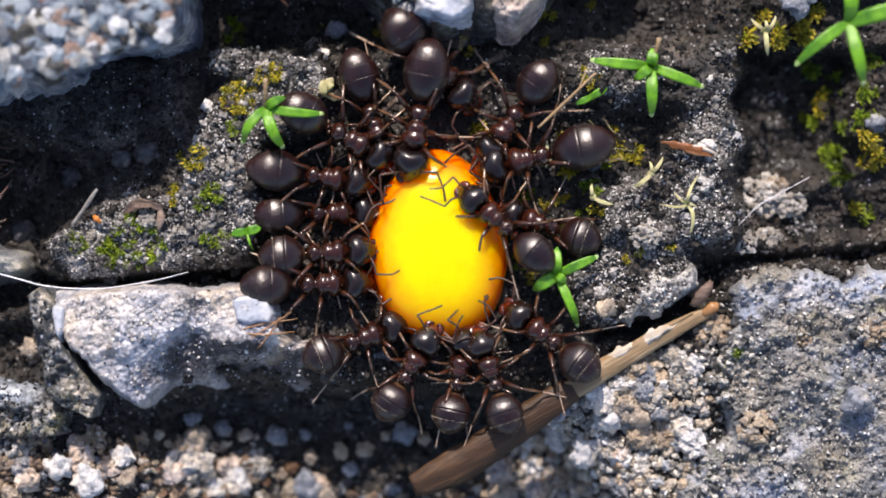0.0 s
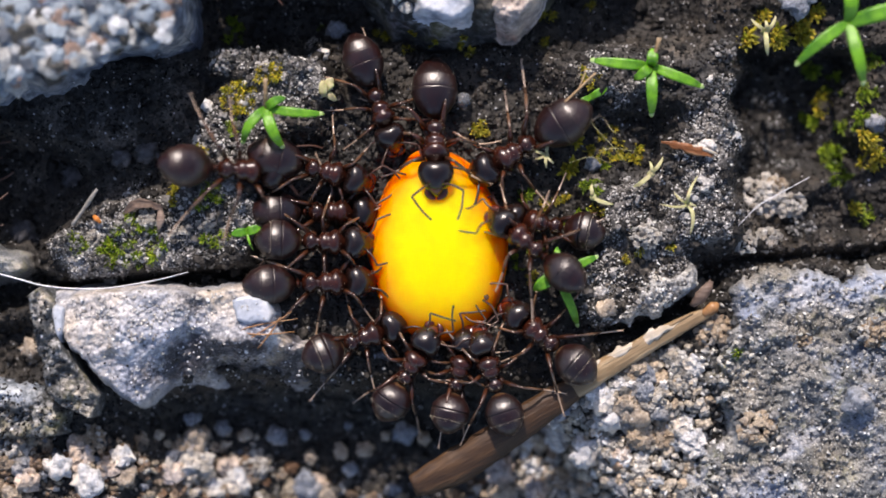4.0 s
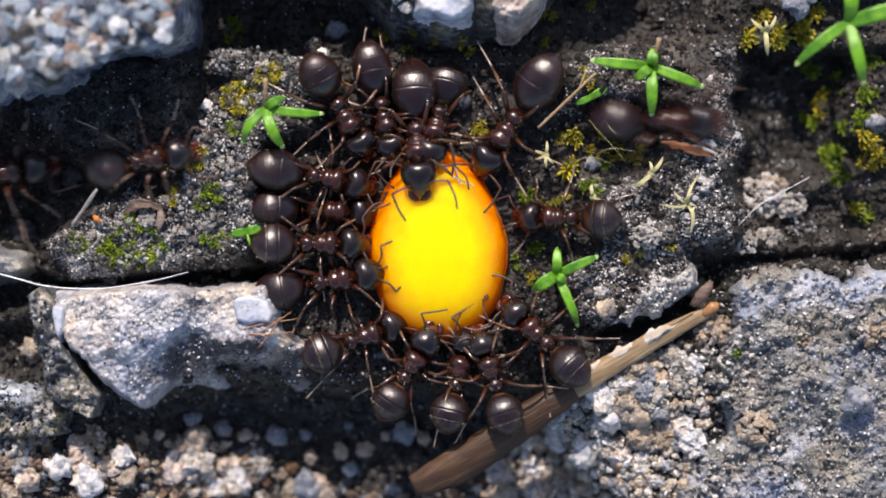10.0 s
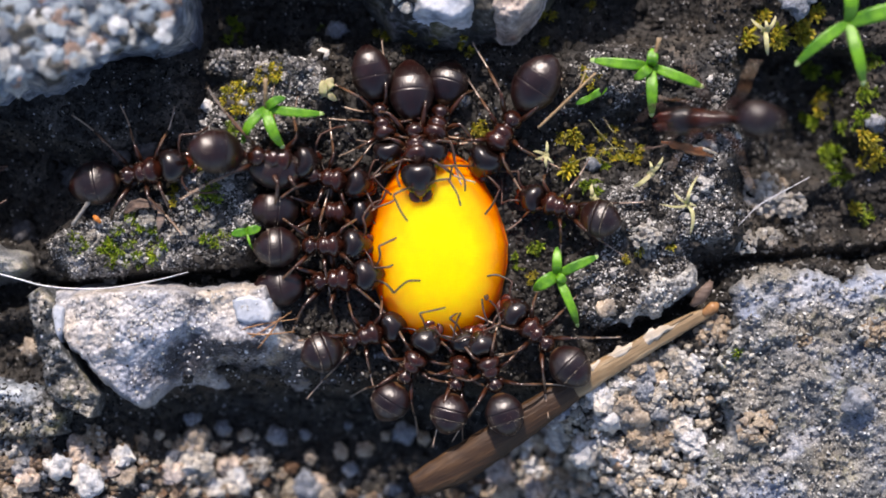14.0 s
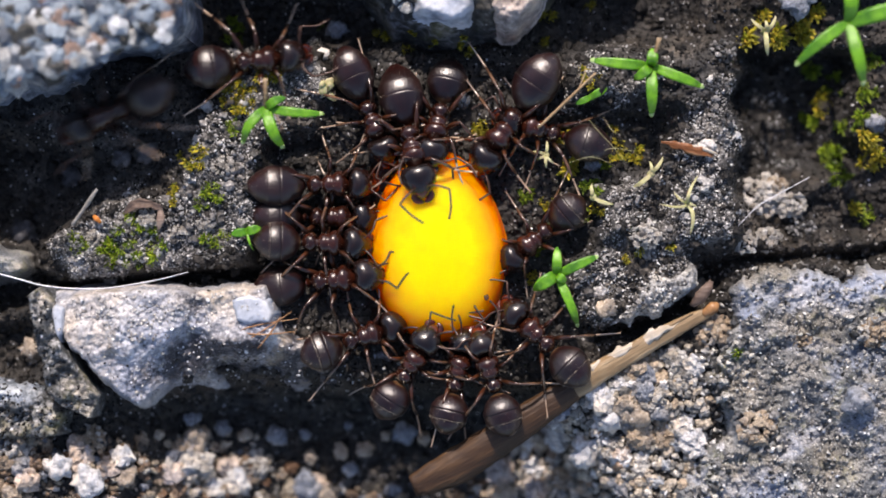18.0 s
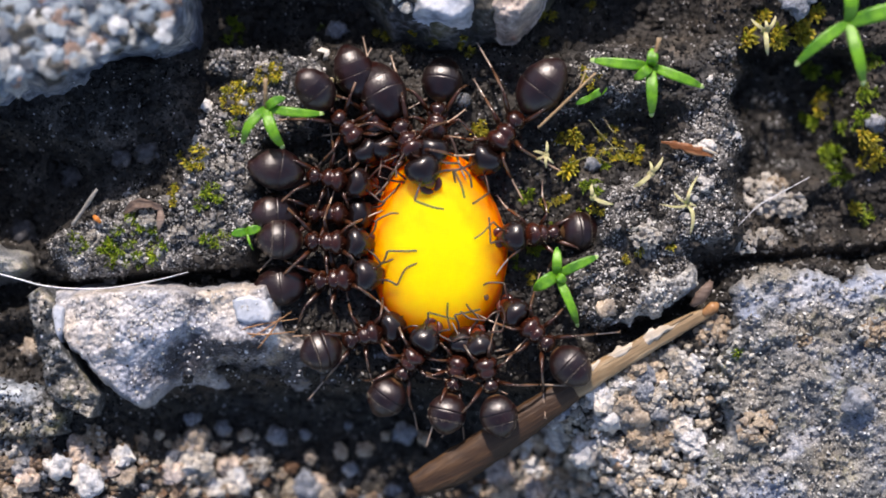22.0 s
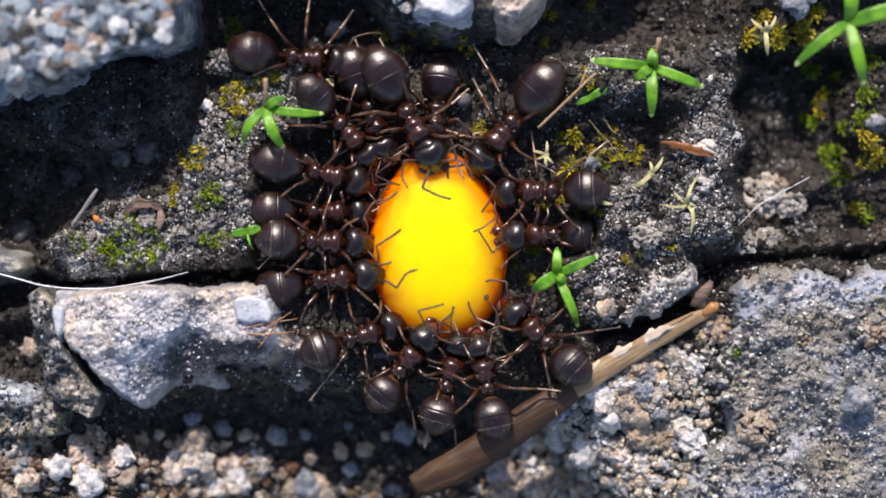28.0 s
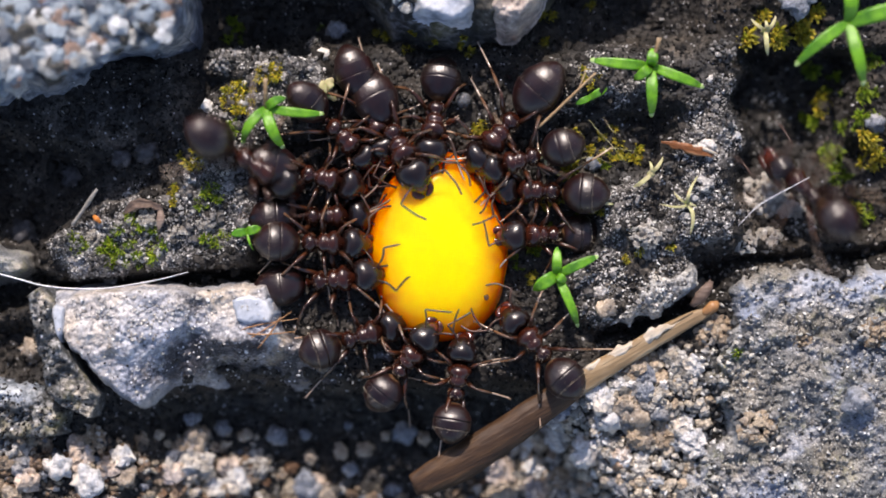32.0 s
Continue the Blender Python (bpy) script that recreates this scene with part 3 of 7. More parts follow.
def piece(name, meshes, parent, x, y, z, size, rng, squash=0.75):
    """One grain as an object of its own on a shared mesh; x, y, z in mm in its parent's space."""
    ob = new(name, meshes[rng.randrange(len(meshes))])
    turn = Euler((rng.uniform(0, 6), rng.uniform(0, 6), rng.uniform(0, 6))).to_matrix().to_4x4()
    flat = Matrix.Diagonal((size * rng.uniform(0.8, 1.25), size * rng.uniform(0.8, 1.2), size * squash, 1))
    ob.parent, ob.matrix_basis = parent, Matrix.Translation(Vector((x, y, z)) * MM) @ flat @ turn
    return ob


# ---- the joint and its stones ----
ground = build_ground()
slab = rock("upper_slab", "-24.08,17.22 -8.7,17.22 -8.9,8.62 -8.8,7.35 -9.8,7.0 -10.78,6.75 -12.48,6.2 -13.78,5.65 -15.28,5.4 -24.08,4.7", 3.9, 2.8, SLAB, 0.35,
            "weathered blue-grey concrete slab of coarse rounded grains", lean=(0, 0.02), steep=1.3, seed=1, grit=0.3, ragged=0.8, undercut=0.04)
# the unseen ends left and right are added to shade the soil below
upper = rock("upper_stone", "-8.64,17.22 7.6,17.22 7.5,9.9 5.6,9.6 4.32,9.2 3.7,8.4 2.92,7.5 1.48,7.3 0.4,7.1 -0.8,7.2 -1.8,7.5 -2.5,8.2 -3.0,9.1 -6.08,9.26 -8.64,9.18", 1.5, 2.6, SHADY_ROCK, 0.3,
             "mossy grey stone with a broken edge, darkened to paint its shade", lean=(0, 0.03), steep=1.7, seed=2, grit=0.25, ragged=0.5, undercut=0.0)
rock("tan_edge_stone", "1.3,9.9 3.75,9.9 3.7,8.8 3.4,8.1 2.8,7.65 2.2,7.55 1.6,7.85 1.25,8.5", 1.8, 0.4, TAN_STONE, 0.4, "tan and pinkish cream lumpy stone beside the paler one", steep=0.7, seed=21, grit=0.3, ragged=0.4, step=0.04, crag=0.15)
rock("white_edge_stone", "-1.2,9.9 1.3,9.9 1.25,8.5 0.95,8.0 0.3,7.9 -0.4,8.1 -1.1,8.4", 2.0, -0.6, WHITE_EDGE, 0.25, "bluish white quartz lump in the stone's edge", steep=0.4, seed=23, grit=0.15, ragged=0.25)
rock("speckled_stone", "-14.8,-1.58 -14.36,-1.26 -13.76,-1.66 -13.48,-3.18 -13.08,-4.18 -12.24,-5.22 -12.56,-5.98 -13.44,-5.62 -14.2,-5.06 -14.52,-3.58", 1.1, 2.0, FLANK, 0.25, "dark speckled stone splinter along the pale ridge", lean=(-0.1, 0.08), seed=22, steep=0.14, grit=0.45,
     ragged=0.2, step=0.05)


def ridge(x, y):
    """A flat crest that breaks off towards the gravel."""
    return -(0.42 + 0.5 * smooth(-10.6, -9.0, x)) * np.maximum(0, -3.0 - y + 0.5 * rough_noise(x, y, 1.5, 3, 91)) - 0.5 * smooth(-5.9, -4.5, x)


# the lichen areas of this stone are dark: dirt plus painted shade
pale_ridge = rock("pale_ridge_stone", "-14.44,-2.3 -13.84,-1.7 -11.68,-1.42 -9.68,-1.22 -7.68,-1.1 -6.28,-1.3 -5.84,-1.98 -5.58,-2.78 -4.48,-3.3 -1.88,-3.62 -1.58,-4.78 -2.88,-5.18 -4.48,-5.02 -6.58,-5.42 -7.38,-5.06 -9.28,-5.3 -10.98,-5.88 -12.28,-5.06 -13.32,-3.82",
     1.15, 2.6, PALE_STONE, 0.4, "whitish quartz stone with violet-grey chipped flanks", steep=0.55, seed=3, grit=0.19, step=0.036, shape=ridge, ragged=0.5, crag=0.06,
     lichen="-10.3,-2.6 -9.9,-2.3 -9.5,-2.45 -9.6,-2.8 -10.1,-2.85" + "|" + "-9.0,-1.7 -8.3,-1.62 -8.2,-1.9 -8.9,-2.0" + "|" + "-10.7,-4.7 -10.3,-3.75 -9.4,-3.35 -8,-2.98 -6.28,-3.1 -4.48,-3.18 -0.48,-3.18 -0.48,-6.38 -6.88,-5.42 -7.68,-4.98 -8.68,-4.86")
facet = rock("quartz_face", "-7.64,-1.74 -6.88,-1.42 -6.04,-1.66 -5.76,-2.3 -6,-2.82 -6.88,-2.9 -7.44,-2.62", 1.24, 1.0, BLUE_QUARTZ, 0.03, "smooth bluish translucent quartz face", steep=0.3, seed=12, grit=0.03, step=0.05,
             ragged=0.15)
chip = rock("quartz_face", "-14,-2.04 -13.72,-1.86 -13.36,-2.02 -13.4,-2.88 -13.56,-3.46 -13.78,-3.1", 1.2, 1.0, BLUE_QUARTZ, 0.05, "flat bluish white quartz face", steep=0.25, seed=13, grit=0.05, step=0.05, ragged=0.12)
for face in (facet, chip):
    face.parent, face.location = pale_ridge, face.location - pale_ridge.location
    del face["category"]
lichened = rock("lichened_stone", "9.32,-3.18 9.56,-2.18 10.32,-0.7 11.92,-0.58 13.42,-0.5 14.32,-1.02 15.68,-0.54 23.92,0.02 23.92,-17.18 7.92,-17.18 7.32,-10.38 9.12,-7.58 9.62,-5.18", 0.1, 2.2, LICHEN_STONE, 0.45,
     "flat grey stone with whitish lichen along its edge", lean=(0, 0.03), steep=0.8, seed=4, grit=0.36, ragged=0.9, step=0.045, blotch=0.5, crag=0.1,
     lichen="10.32,-1.28 11.92,-1.18 13.12,-0.74 14.32,-1.14 15.68,-0.48 17.12,-0.18 17.12,-1.28 14.92,-1.68 14.12,-2.08 12.32,-2.42 10.72,-2.3" + "|" + "13.84,-4.58 14.56,-4.5 15.04,-5.18 15.12,-6.02 14.56,-6.14 14.12,-5.5" + "|" + "11.64,-6.66 12.72,-6.1 13.12,-6.5 12.4,-7.26 11.84,-7.1" + "|" + "8.92,-8.18 10.92,-7.9 12.32,-8.3 12.12,-9.18 9.12,-9.18" + "|" + "12.32,-3.18 13.12,-2.9 13.72,-3.38 12.92,-3.98")
rock("small_edge_stone", "-18.08,-4.78 -16.08,-4.7 -14.36,-4.46 -13.76,-4.98 -13.32,-5.78 -13.48,-6.54 -14.48,-6.9 -16.08,-6.94 -18.08,-7.18", 0.35, 1.9, FLANK, 0.5,
     "small dark stone with a pale blue-grey crest", lichen="-18.08,-4.98 -14.36,-4.46 -14.08,-4.98 -14.88,-5.3 -18.08,-5.58", seed=5, steep=0.6, grit=0.5, ragged=0.7)
rock("left_edge_stone", "-18.88,0.42 -16.08,0.32 -14.88,-0.18 -14.68,-0.78 -15.28,-1.18 -18.88,-1.38", 0.3, 1.8, LICHEN_STONE, 0.2,
     "small grey crumbling stone at the seam", seed=6, steep=0.4, grit=0.25)

rock("upper_edge_stone", "12.2,17.22 12.1,9.0 12.3,8.55 12.8,8.55 13.1,8.9 13.4,9.6 19.32,9.8 19.32,17.22", 0.5, 3.2, SLAB, 0.3,
     "pale bluish stone rising at the joint's far side", seed=8, steep=0.4, grit=0.2, ragged=0.2)

# ---- gravel and crumbs ----
rng = random.Random(4)
CHUNKS = [chunk_points(rng) for _ in range(14)]
SLAB_SHAPES = [chunk_points(rng, 0.7, 2, 0.4) for _ in range(10)]
LUMPS = [chunk_points(rng, 1.5, 2) for _ in range(8)] + [shard_points(rng, 16) for _ in range(16)]
BITS = [shard_points(rng) for _ in range(24)]


def spots_in(o, count, small, large, sink=0.3, power=2.0):
    ax, bx, ay, by = min(p[0] for p in o), max(p[0] for p in o), min(p[1] for p in o), max(p[1] for p in o)
    px, py = np.array([rng.uniform(ax, bx) for _ in range(count)]), np.array([rng.uniform(ay, by) for _ in range(count)])
    ok = inside(px, py, o) > 0
    px, py = px[ok], py[ok]
    r = np.array([small + (large - small) * rng.random() ** power for _ in px])
    return np.stack([px, py, surface(px, py) + r * (0.6 - sink), r], -1)


GRAVEL_BED = plan("-18.08,-6.68 -13.28,-6.78 -10.48,-6.95 -8.4,-7.2 -7.0,-7.5 -5.9,-7.9 -4.88,-8.5 -2.88,-8.7 -0.88,-8.9 1.52,-8.18 2.92,-5.98 5.52,-4.38 7.32,-3.58 8.92,-3.38 9.56,-5.18 9.02,-7.58 7.52,-10.38 7.52,-11.38 -18.08,-11.38")
rows = np.concatenate([spots_in(GRAVEL_BED, 620, 0.2, 0.55, 0.3, 1.9), spots_in(GRAVEL_BED, 2600, 0.06, 0.2, 0.0, 1.6)])
BIG_GRAVEL = rows[rows[:, 3] > 0.38]
rows = rows[rows[:, 3] <= 0.38]
# grains left of x = 2.4 are darker and browner
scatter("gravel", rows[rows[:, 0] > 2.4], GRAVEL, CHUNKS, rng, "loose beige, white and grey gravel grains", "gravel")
scatter("damp_gravel", rows[rows[:, 0] <= 2.4], BROWN_GRAVEL, CHUNKS, rng, "brown, grey and white gravel grains", "gravel")
rows = np.concatenate([spots_in(plan("2.32,-6.58 5.52,-4.38 8.92,-3.38 9.56,-5.18 9.02,-7.58 7.52,-10.38 1.52,-10.38"), 1500, 0.06, 0.24, 0.0, 1.5), spots_in(plan("-18.08,-6.58 -6.88,-6.78 -5.28,-10.38 -18.08,-10.38"), 250, 0.06, 0.2, 0.0, 1.5)])
scatter("fine_gravel", rows, STONE_CRUMBS, LUMPS, rng, "fine tan and white grit between the gravel", "gravel")
RIDGE_PLAN = plan("-14.28,-1.78 -9.68,-1.18 -6.08,-1.28 -1.68,-3.68 -1.68,-4.98 -10.88,-5.68 -13.08,-3.98")
rows = spots_in(RIDGE_PLAN, 260, 0.018, 0.07, 0.25, 2.0)
rows = rows[inside(rows[:, 0], rows[:, 1], plan("-7.8,-1.3 -5.6,-1.3 -5.6,-3.0 -7.6,-3.0")) < 0]
scatter("ridge_grit", rows, CRUMBS, BITS, rng, "dark and white specks stuck to the pale stone", "gravel", 0.7, pale_ridge)
rows = np.concatenate([spots_in(plan("-13.2,-1.9 -9.68,-1.3 -7.6,-1.3 -7.9,-2.5 -9.2,-3.1 -11.2,-3.3 -12.6,-2.7"), 700, 0.03, 0.11, 0.5, 2.0), spots_in(RIDGE_PLAN, 500, 0.03, 0.12, 0.5, 2.2)])
scatter("ridge_gravel", rows, RIDGE_CRYSTALS, BITS, rng, "whitish and grey crystals of the broken stone", "gravel", 0.35, pale_ridge)
SLAB_PIECES = piece_meshes("grain", SLAB_SHAPES, SLAB_GRAINS, 1.0)
for stone, area, count, size in ((slab, "-16.28,9.42 -9.4,9.42 -9.4,7.8 -10.2,7.35 -10.98,7.15 -12.68,6.6 -13.88,6.1 -15.28,5.8 -16.28,5.7", 600, (0.12, 0.48)), (upper, "-2.6,9.4 -1.0,9.4 -0.9,8.7 -1.5,8.2 -2.3,8.6", 30, (0.14, 0.34))):
    for x, y, z, r in spots_in(plan(area), count, *size, 0.68, 1.5):
        near = 1 - z / EYE
        piece("grain", SLAB_PIECES, stone, x * near - stone.location.x / MM, y * near - stone.location.y / MM, z, r, rng, 0.55)
rows = np.concatenate([spots_in(plan("-14.68,-1.48 -13.92,-1.58 -13.28,-4.18 -12.38,-5.28 -12.68,-5.88 -14.08,-4.98"), 420, 0.02, 0.09, 0.1, 1.6), spots_in(plan("-16.08,-4.7 -14.36,-4.46 -13.28,-5.78 -13.48,-6.68 -16.08,-6.98"), 500, 0.02, 0.1, 0.1, 1.6)])
scatter("edge_grit", rows, CRUMBS, BITS, rng, "glinting dark and white grit on the edge stones", "gravel")
rows = np.concatenate([spots_in(plan("9.12,-0.58 18.32,0.02 18.32,-10.38 7.92,-10.38 9.12,-7.58 9.52,-5.18"), 5200, 0.03, 0.12, 0.2, 2.0),
                       spots_in(plan("9.22,-2.58 10.92,-2.38 10.92,-3.98 9.22,-3.98"), 60, 0.12, 0.26, 0.1, 1.0), spots_in(plan("10.32,-5.58 11.72,-5.58 12.12,-7.18 10.32,-7.18"), 40, 0.12, 0.28, 0.1, 1.0),
                       spots_in(plan("14.32,-2.38 16.32,-1.98 16.32,-3.58 14.32,-3.38"), 60, 0.12, 0.24, 0.1, 1.0), spots_in(plan("8.72,-3.58 10.12,-3.58 10.12,-9.18 8.72,-9.18"), 160, 0.1, 0.25, 0.1, 1.2)])
scatter("stone_grit", rows, STONE_GRIT, BITS, rng, "grey and tan crumbs stuck to the stone", "gravel", 0.75, lichened)
rows = spots_in(plan("-18.28,10.02 18.32,10.02 18.32,-10.38 -18.28,-10.38"), 7500, 0.05, 0.24, 0.35, 2.2)
bare = (soil_height(rows[:, 0], rows[:, 1]) > surface(rows[:, 0], rows[:, 1]) - 0.01) & (inside(rows[:, 0], rows[:, 1], GRAVEL_BED) < 0)
pale = second_tone(rows[:, 0], rows[:, 1]) > 0.4
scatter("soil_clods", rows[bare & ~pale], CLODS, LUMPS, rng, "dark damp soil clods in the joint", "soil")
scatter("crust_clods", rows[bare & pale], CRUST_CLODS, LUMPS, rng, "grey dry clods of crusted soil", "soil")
rows = spots_in(plan("-18.28,10.02 18.32,10.02 18.32,-10.38 -18.28,-10.38"), 46000, 0.018, 0.09, 0.0, 1.6)
bare = soil_height(rows[:, 0], rows[:, 1]) > surface(rows[:, 0], rows[:, 1]) - 0.01
pale = second_tone(rows[:, 0], rows[:, 1]) > 0.55
scatter("soil_crumbs", rows[bare & ~pale], CRUMBS, BITS, rng, "fine dark soil crumbs with pale mineral grains", "soil")
rows = spots_in(plan("-14.48,7.62 13.92,8.02 13.92,-3.58 -14.48,-1.58"), 90000, 0.018, 0.075, 0.0, 1.8)
bare = soil_height(rows[:, 0], rows[:, 1]) > surface(rows[:, 0], rows[:, 1]) - 0.01
pale = second_tone(rows[:, 0], rows[:, 1]) > 0.26
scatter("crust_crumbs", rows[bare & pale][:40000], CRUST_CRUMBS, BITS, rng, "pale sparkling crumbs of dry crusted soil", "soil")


# ---- the food drop ----
def drop_radius(a):
    """Plan radius of the drop, mm, at the angle a from +x."""
    c, s = math.cos(a), math.sin(a)
    r = 1 / math.sqrt((c / 2.46) ** 2 + (s / 3.34) ** 2)
    return r * (1 - 0.045 * math.sin(3 * a + 0.2) * (s > 0) + 0.015 * math.sin(5 * a))


DROP_AT, DROP_TURN, DROP_TOP, DROP_FOOT = (-0.18, 0.02), 4.0, 1.45, -0.35


def drop_height(x, y):
    """Height, mm, of the drop's skin over the plan place x, y; far down outside it."""
    u, v, a = x - DROP_AT[0], y - DROP_AT[1], radians(DROP_TURN)
    u, v = u * math.cos(a) + v * math.sin(a), v * math.cos(a) - u * math.sin(a)
    q = math.hypot(u, v) / drop_radius(math.atan2(v, u))
    return DROP_FOOT + DROP_TOP * math.sqrt(1 - q * q) ** 0.8 if q < 1 else -9.0


def build_drop():
    bm = bmesh.new()
    rings, sides = 26, 72
    grid = []
    for i in range(1, rings + 1):
        q = i / rings
        g = math.sin(q * math.pi / 2)
        h = DROP_TOP * math.cos(q * math.pi / 2) ** 0.8
        grid.append([bm.verts.new(Vector((g * drop_radius(a) * math.cos(a), g * drop_radius(a) * math.sin(a), h)) * MM)
                     for a in (2 * math.pi * j / sides for j in range(sides))])
    tip = bm.verts.new((0, 0, DROP_TOP * MM))
    foot = [bm.verts.new(v.co * 0.9 - Vector((0, 0, 0.9 * MM))) for v in grid[-1]]
    grid.append(foot)
    for j in range(sides):
        bm.faces.new((tip, grid[0][j], grid[0][(j + 1) % sides]))
        for r, s in zip(grid, grid[1:]):
            bm.faces.new((r[j], s[j], s[(j + 1) % sides], r[(j + 1) % sides]))
    bm.faces.new(foot[::-1])
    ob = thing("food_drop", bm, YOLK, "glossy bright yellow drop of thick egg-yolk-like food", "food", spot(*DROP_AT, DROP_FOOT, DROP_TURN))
    # added orange ring, painting the light that glows through the drop's edge
    bm = bmesh.new()
    loop = []
    for j in range(96):
        a = 2 * math.pi * j / 96
        r = drop_radius(a) * (0.975 + 0.018 * noise.noise((math.cos(a) * 4, math.sin(a) * 4, 2)))
        w = 0.11 + 0.06 * noise.noise((math.cos(a) * 3, math.sin(a) * 3, 7))
        loop.append([bm.verts.new(Vector(((r + w * math.cos(b)) * math.cos(a), (r + w * math.cos(b)) * math.sin(a), 0.06 + 0.16 * math.sin(b))) * MM)
                     for b in (2 * math.pi * k / 8 for k in range(8))])
    for r, s in zip(loop, loop[1:] + loop[:1]):
        for k in range(8):
            bm.faces.new((r[k], r[(k + 1) % 8], s[(k + 1) % 8], s[k]))
    part("rim", bm, YOLK_EDGE_GLOW, ob, "orange-red ring added to paint the glow at the drop's edge")
    return ob


drop = build_drop()
bm = bmesh.new()
sweep(bm, [(-0.12, -0.02, 0), (0, 0.02, 0.02), (0.13, 0.06, 0)], [0.05, 0.1, 0.04], 0.5)
thing("dark_speck", bm, DARK_SPECK, "tiny dark brown speck on the yellow drop", "debris", spot(1.54, -1.7, drop_height(1.54, -1.7) + 0.05, 60, 0, 38))


# ---- straw, hairs and chips ----
def build_straw():
    bm = bmesh.new()
    sweep(bm, [(-6.1, -0.1, -0.3), (-3.5, -0.2, -0.1), (0, 0.08, 0.1), (3.2, 0.12, 0.12), (6.1, 0.02, 0.1)], [0.3, 0.44, 0.46, 0.42, 0.38, 0.3, 0.2], 0.62, 14, 40, ridge=0.1)
    for v in bm.verts:
        v.co += Vector((0, 0.04, 0.04)) * MM * noise.noise(v.co / MM * 1.4)
    ob = thing("straw", bm, STRAW, "dry tan broken grass straw lying across the gravel", "straw", spot(4.28, -5.18, -0.12, 30.2))
    bm = bmesh.new()
    sweep(bm, [(-1.6, 0.22, 0.2), (0.4, 0.3, 0.32), (2.6, 0.3, 0.32), (5.4, 0.24, 0.26)], [0.06, 0.13, 0.11, 0.04], 0.4, 6, 30)
    part("split_fibre", bm, STRAW, ob, "paler split fibre along the straw")
    # white flecks, plus the straw's sunlit highlight drawn as pale shreds
    for px, py, long, wide in ((3.9, 0.2, 1.0, 0.17), (2.5, 0.28, 0.8, 0.16), (1.3, 0.32, 0.5, 0.16)):
        bm = bmesh.new()
        sweep(bm, [(px - long, py - 0.03, 0.16), (px, py + 0.05, 0.34), (px + long, py, 0.24)], [0.03, wide, wide * 1.1, wide * 0.7, 0.03], 0.4, 8, 16)
        for v in bm.verts:
            v.co += Vector((0.12, 0.16, 0.08)) * MM * noise.noise(v.co / MM * 4.5 + Vector((px, 0, 0)))
        part("pith_shred", bm, PITH, ob, "white torn flecks, with the straw's sunlit highlight painted in")
    # added shell over the brown end; its dark colour includes the ants' shade
    bm = bmesh.new()
    sweep(bm, [(-6.3, -0.12, -0.3), (-4.6, -0.22, -0.2), (-2.6, -0.12, 0.02), (-0.9, 0.02, 0.1), (0.5, 0.08, 0.12)], [0.4, 0.58, 0.66, 0.64, 0.6, 0.58, 0.54, 0.5, 0.4], 0.66, 14, 36, ridge=0.1)
    for v in bm.verts:
        v.co += Vector((0.2, 0.05, 0.04)) * MM * noise.noise(v.co / MM * 1.8)
    part("sheath", bm, BROWN_SHADED_STRAW, ob, "brown foot of the straw, with ants' shade painted into its dark colour")
    bm = bmesh.new()
    sweep(bm, [(5.7, 0.02, 0.12), (6.05, 0.03, 0.2), (6.35, 0.06, 0.18)], [0.14, 0.2, 0.22, 0.08], 0.8, 10, 10)
    part("straw_knob", bm, AMBER, ob, "orange-brown swollen end of the straw")
    return ob


straw = build_straw()
bm = bmesh.new()
sweep(bm, [(-6.2, 1.15, 0.15), (-3.0, 0.55, 0.1), (-1.2, 0.1, 0.1), (0.6, 0.02, 0.05), (2.4, 0.28, 0.0), (3.7, 0.6, -0.1)], [0.024, 0.028, 0.024, 0.01], 1, 6, 40)
thing("white_hair", bm, WHITE_HAIR, "fine white hair curving over the soil", "hair", spot(-12.58, -1.4, 1.0))
bm = bmesh.new()
sweep(bm, [(-1.25, -0.85, 0), (-0.5, -0.1, 0.25), (1.2, 0.85, 0.3)], [0.012, 0.018, 0.012], 1, 5, 20)
thing("grey_hair", bm, WHITE_HAIR, "thin grey fibre standing out of the soil", "hair", spot(11.62, 1.66, 0.55))
bm = bmesh.new()
sweep(bm, [(-0.95, 0.02, 0), (0, 0.03, 0.08), (0.95, 0, 0)], [0.03, 0.12, 0.14, 0.15, 0.08], 0.5, 12, 30, ridge=0.25)
for v in bm.verts:
    v.co += Vector((0.1, 0.06, 0.06)) * MM * noise.noise(v.co / MM * 5)
thing("russet_chip", bm, RUSSET, "reddish brown sliver of bark on grey soil", "wood chip", spot(8.58, 3.52, 0.75, -14))
bm = bmesh.new()
sweep(bm, [(-0.2, 0.09, 0.06), (0.4, 0.13, 0.12), (1.05, 0.06, 0.08)], [0.02, 0.05, 0.07, 0.03], 0.5, 8, 14, ridge=0.2)
part("pale_splinter", bm, PITH, bpy.data.objects["russet_chip"], "pale torn end of the chip")


# ---- seedlings and moss ----
def leaf_line(reach, width, lift, droop, angle, bend=0.0):
    """The four points along a seedling leaf that grows from the stem towards the angle, mm."""
    a = radians(angle)
    c, s = math.cos(a), math.sin(a)
    return [(c * r - s * side, s * r + c * side, h) for r, side, h in
            ((0.02, 0, 0), (reach * 0.35, bend * 0.15, lift), (reach * 0.7, bend * 0.5, lift * 0.9), (reach, bend, lift - droop))]


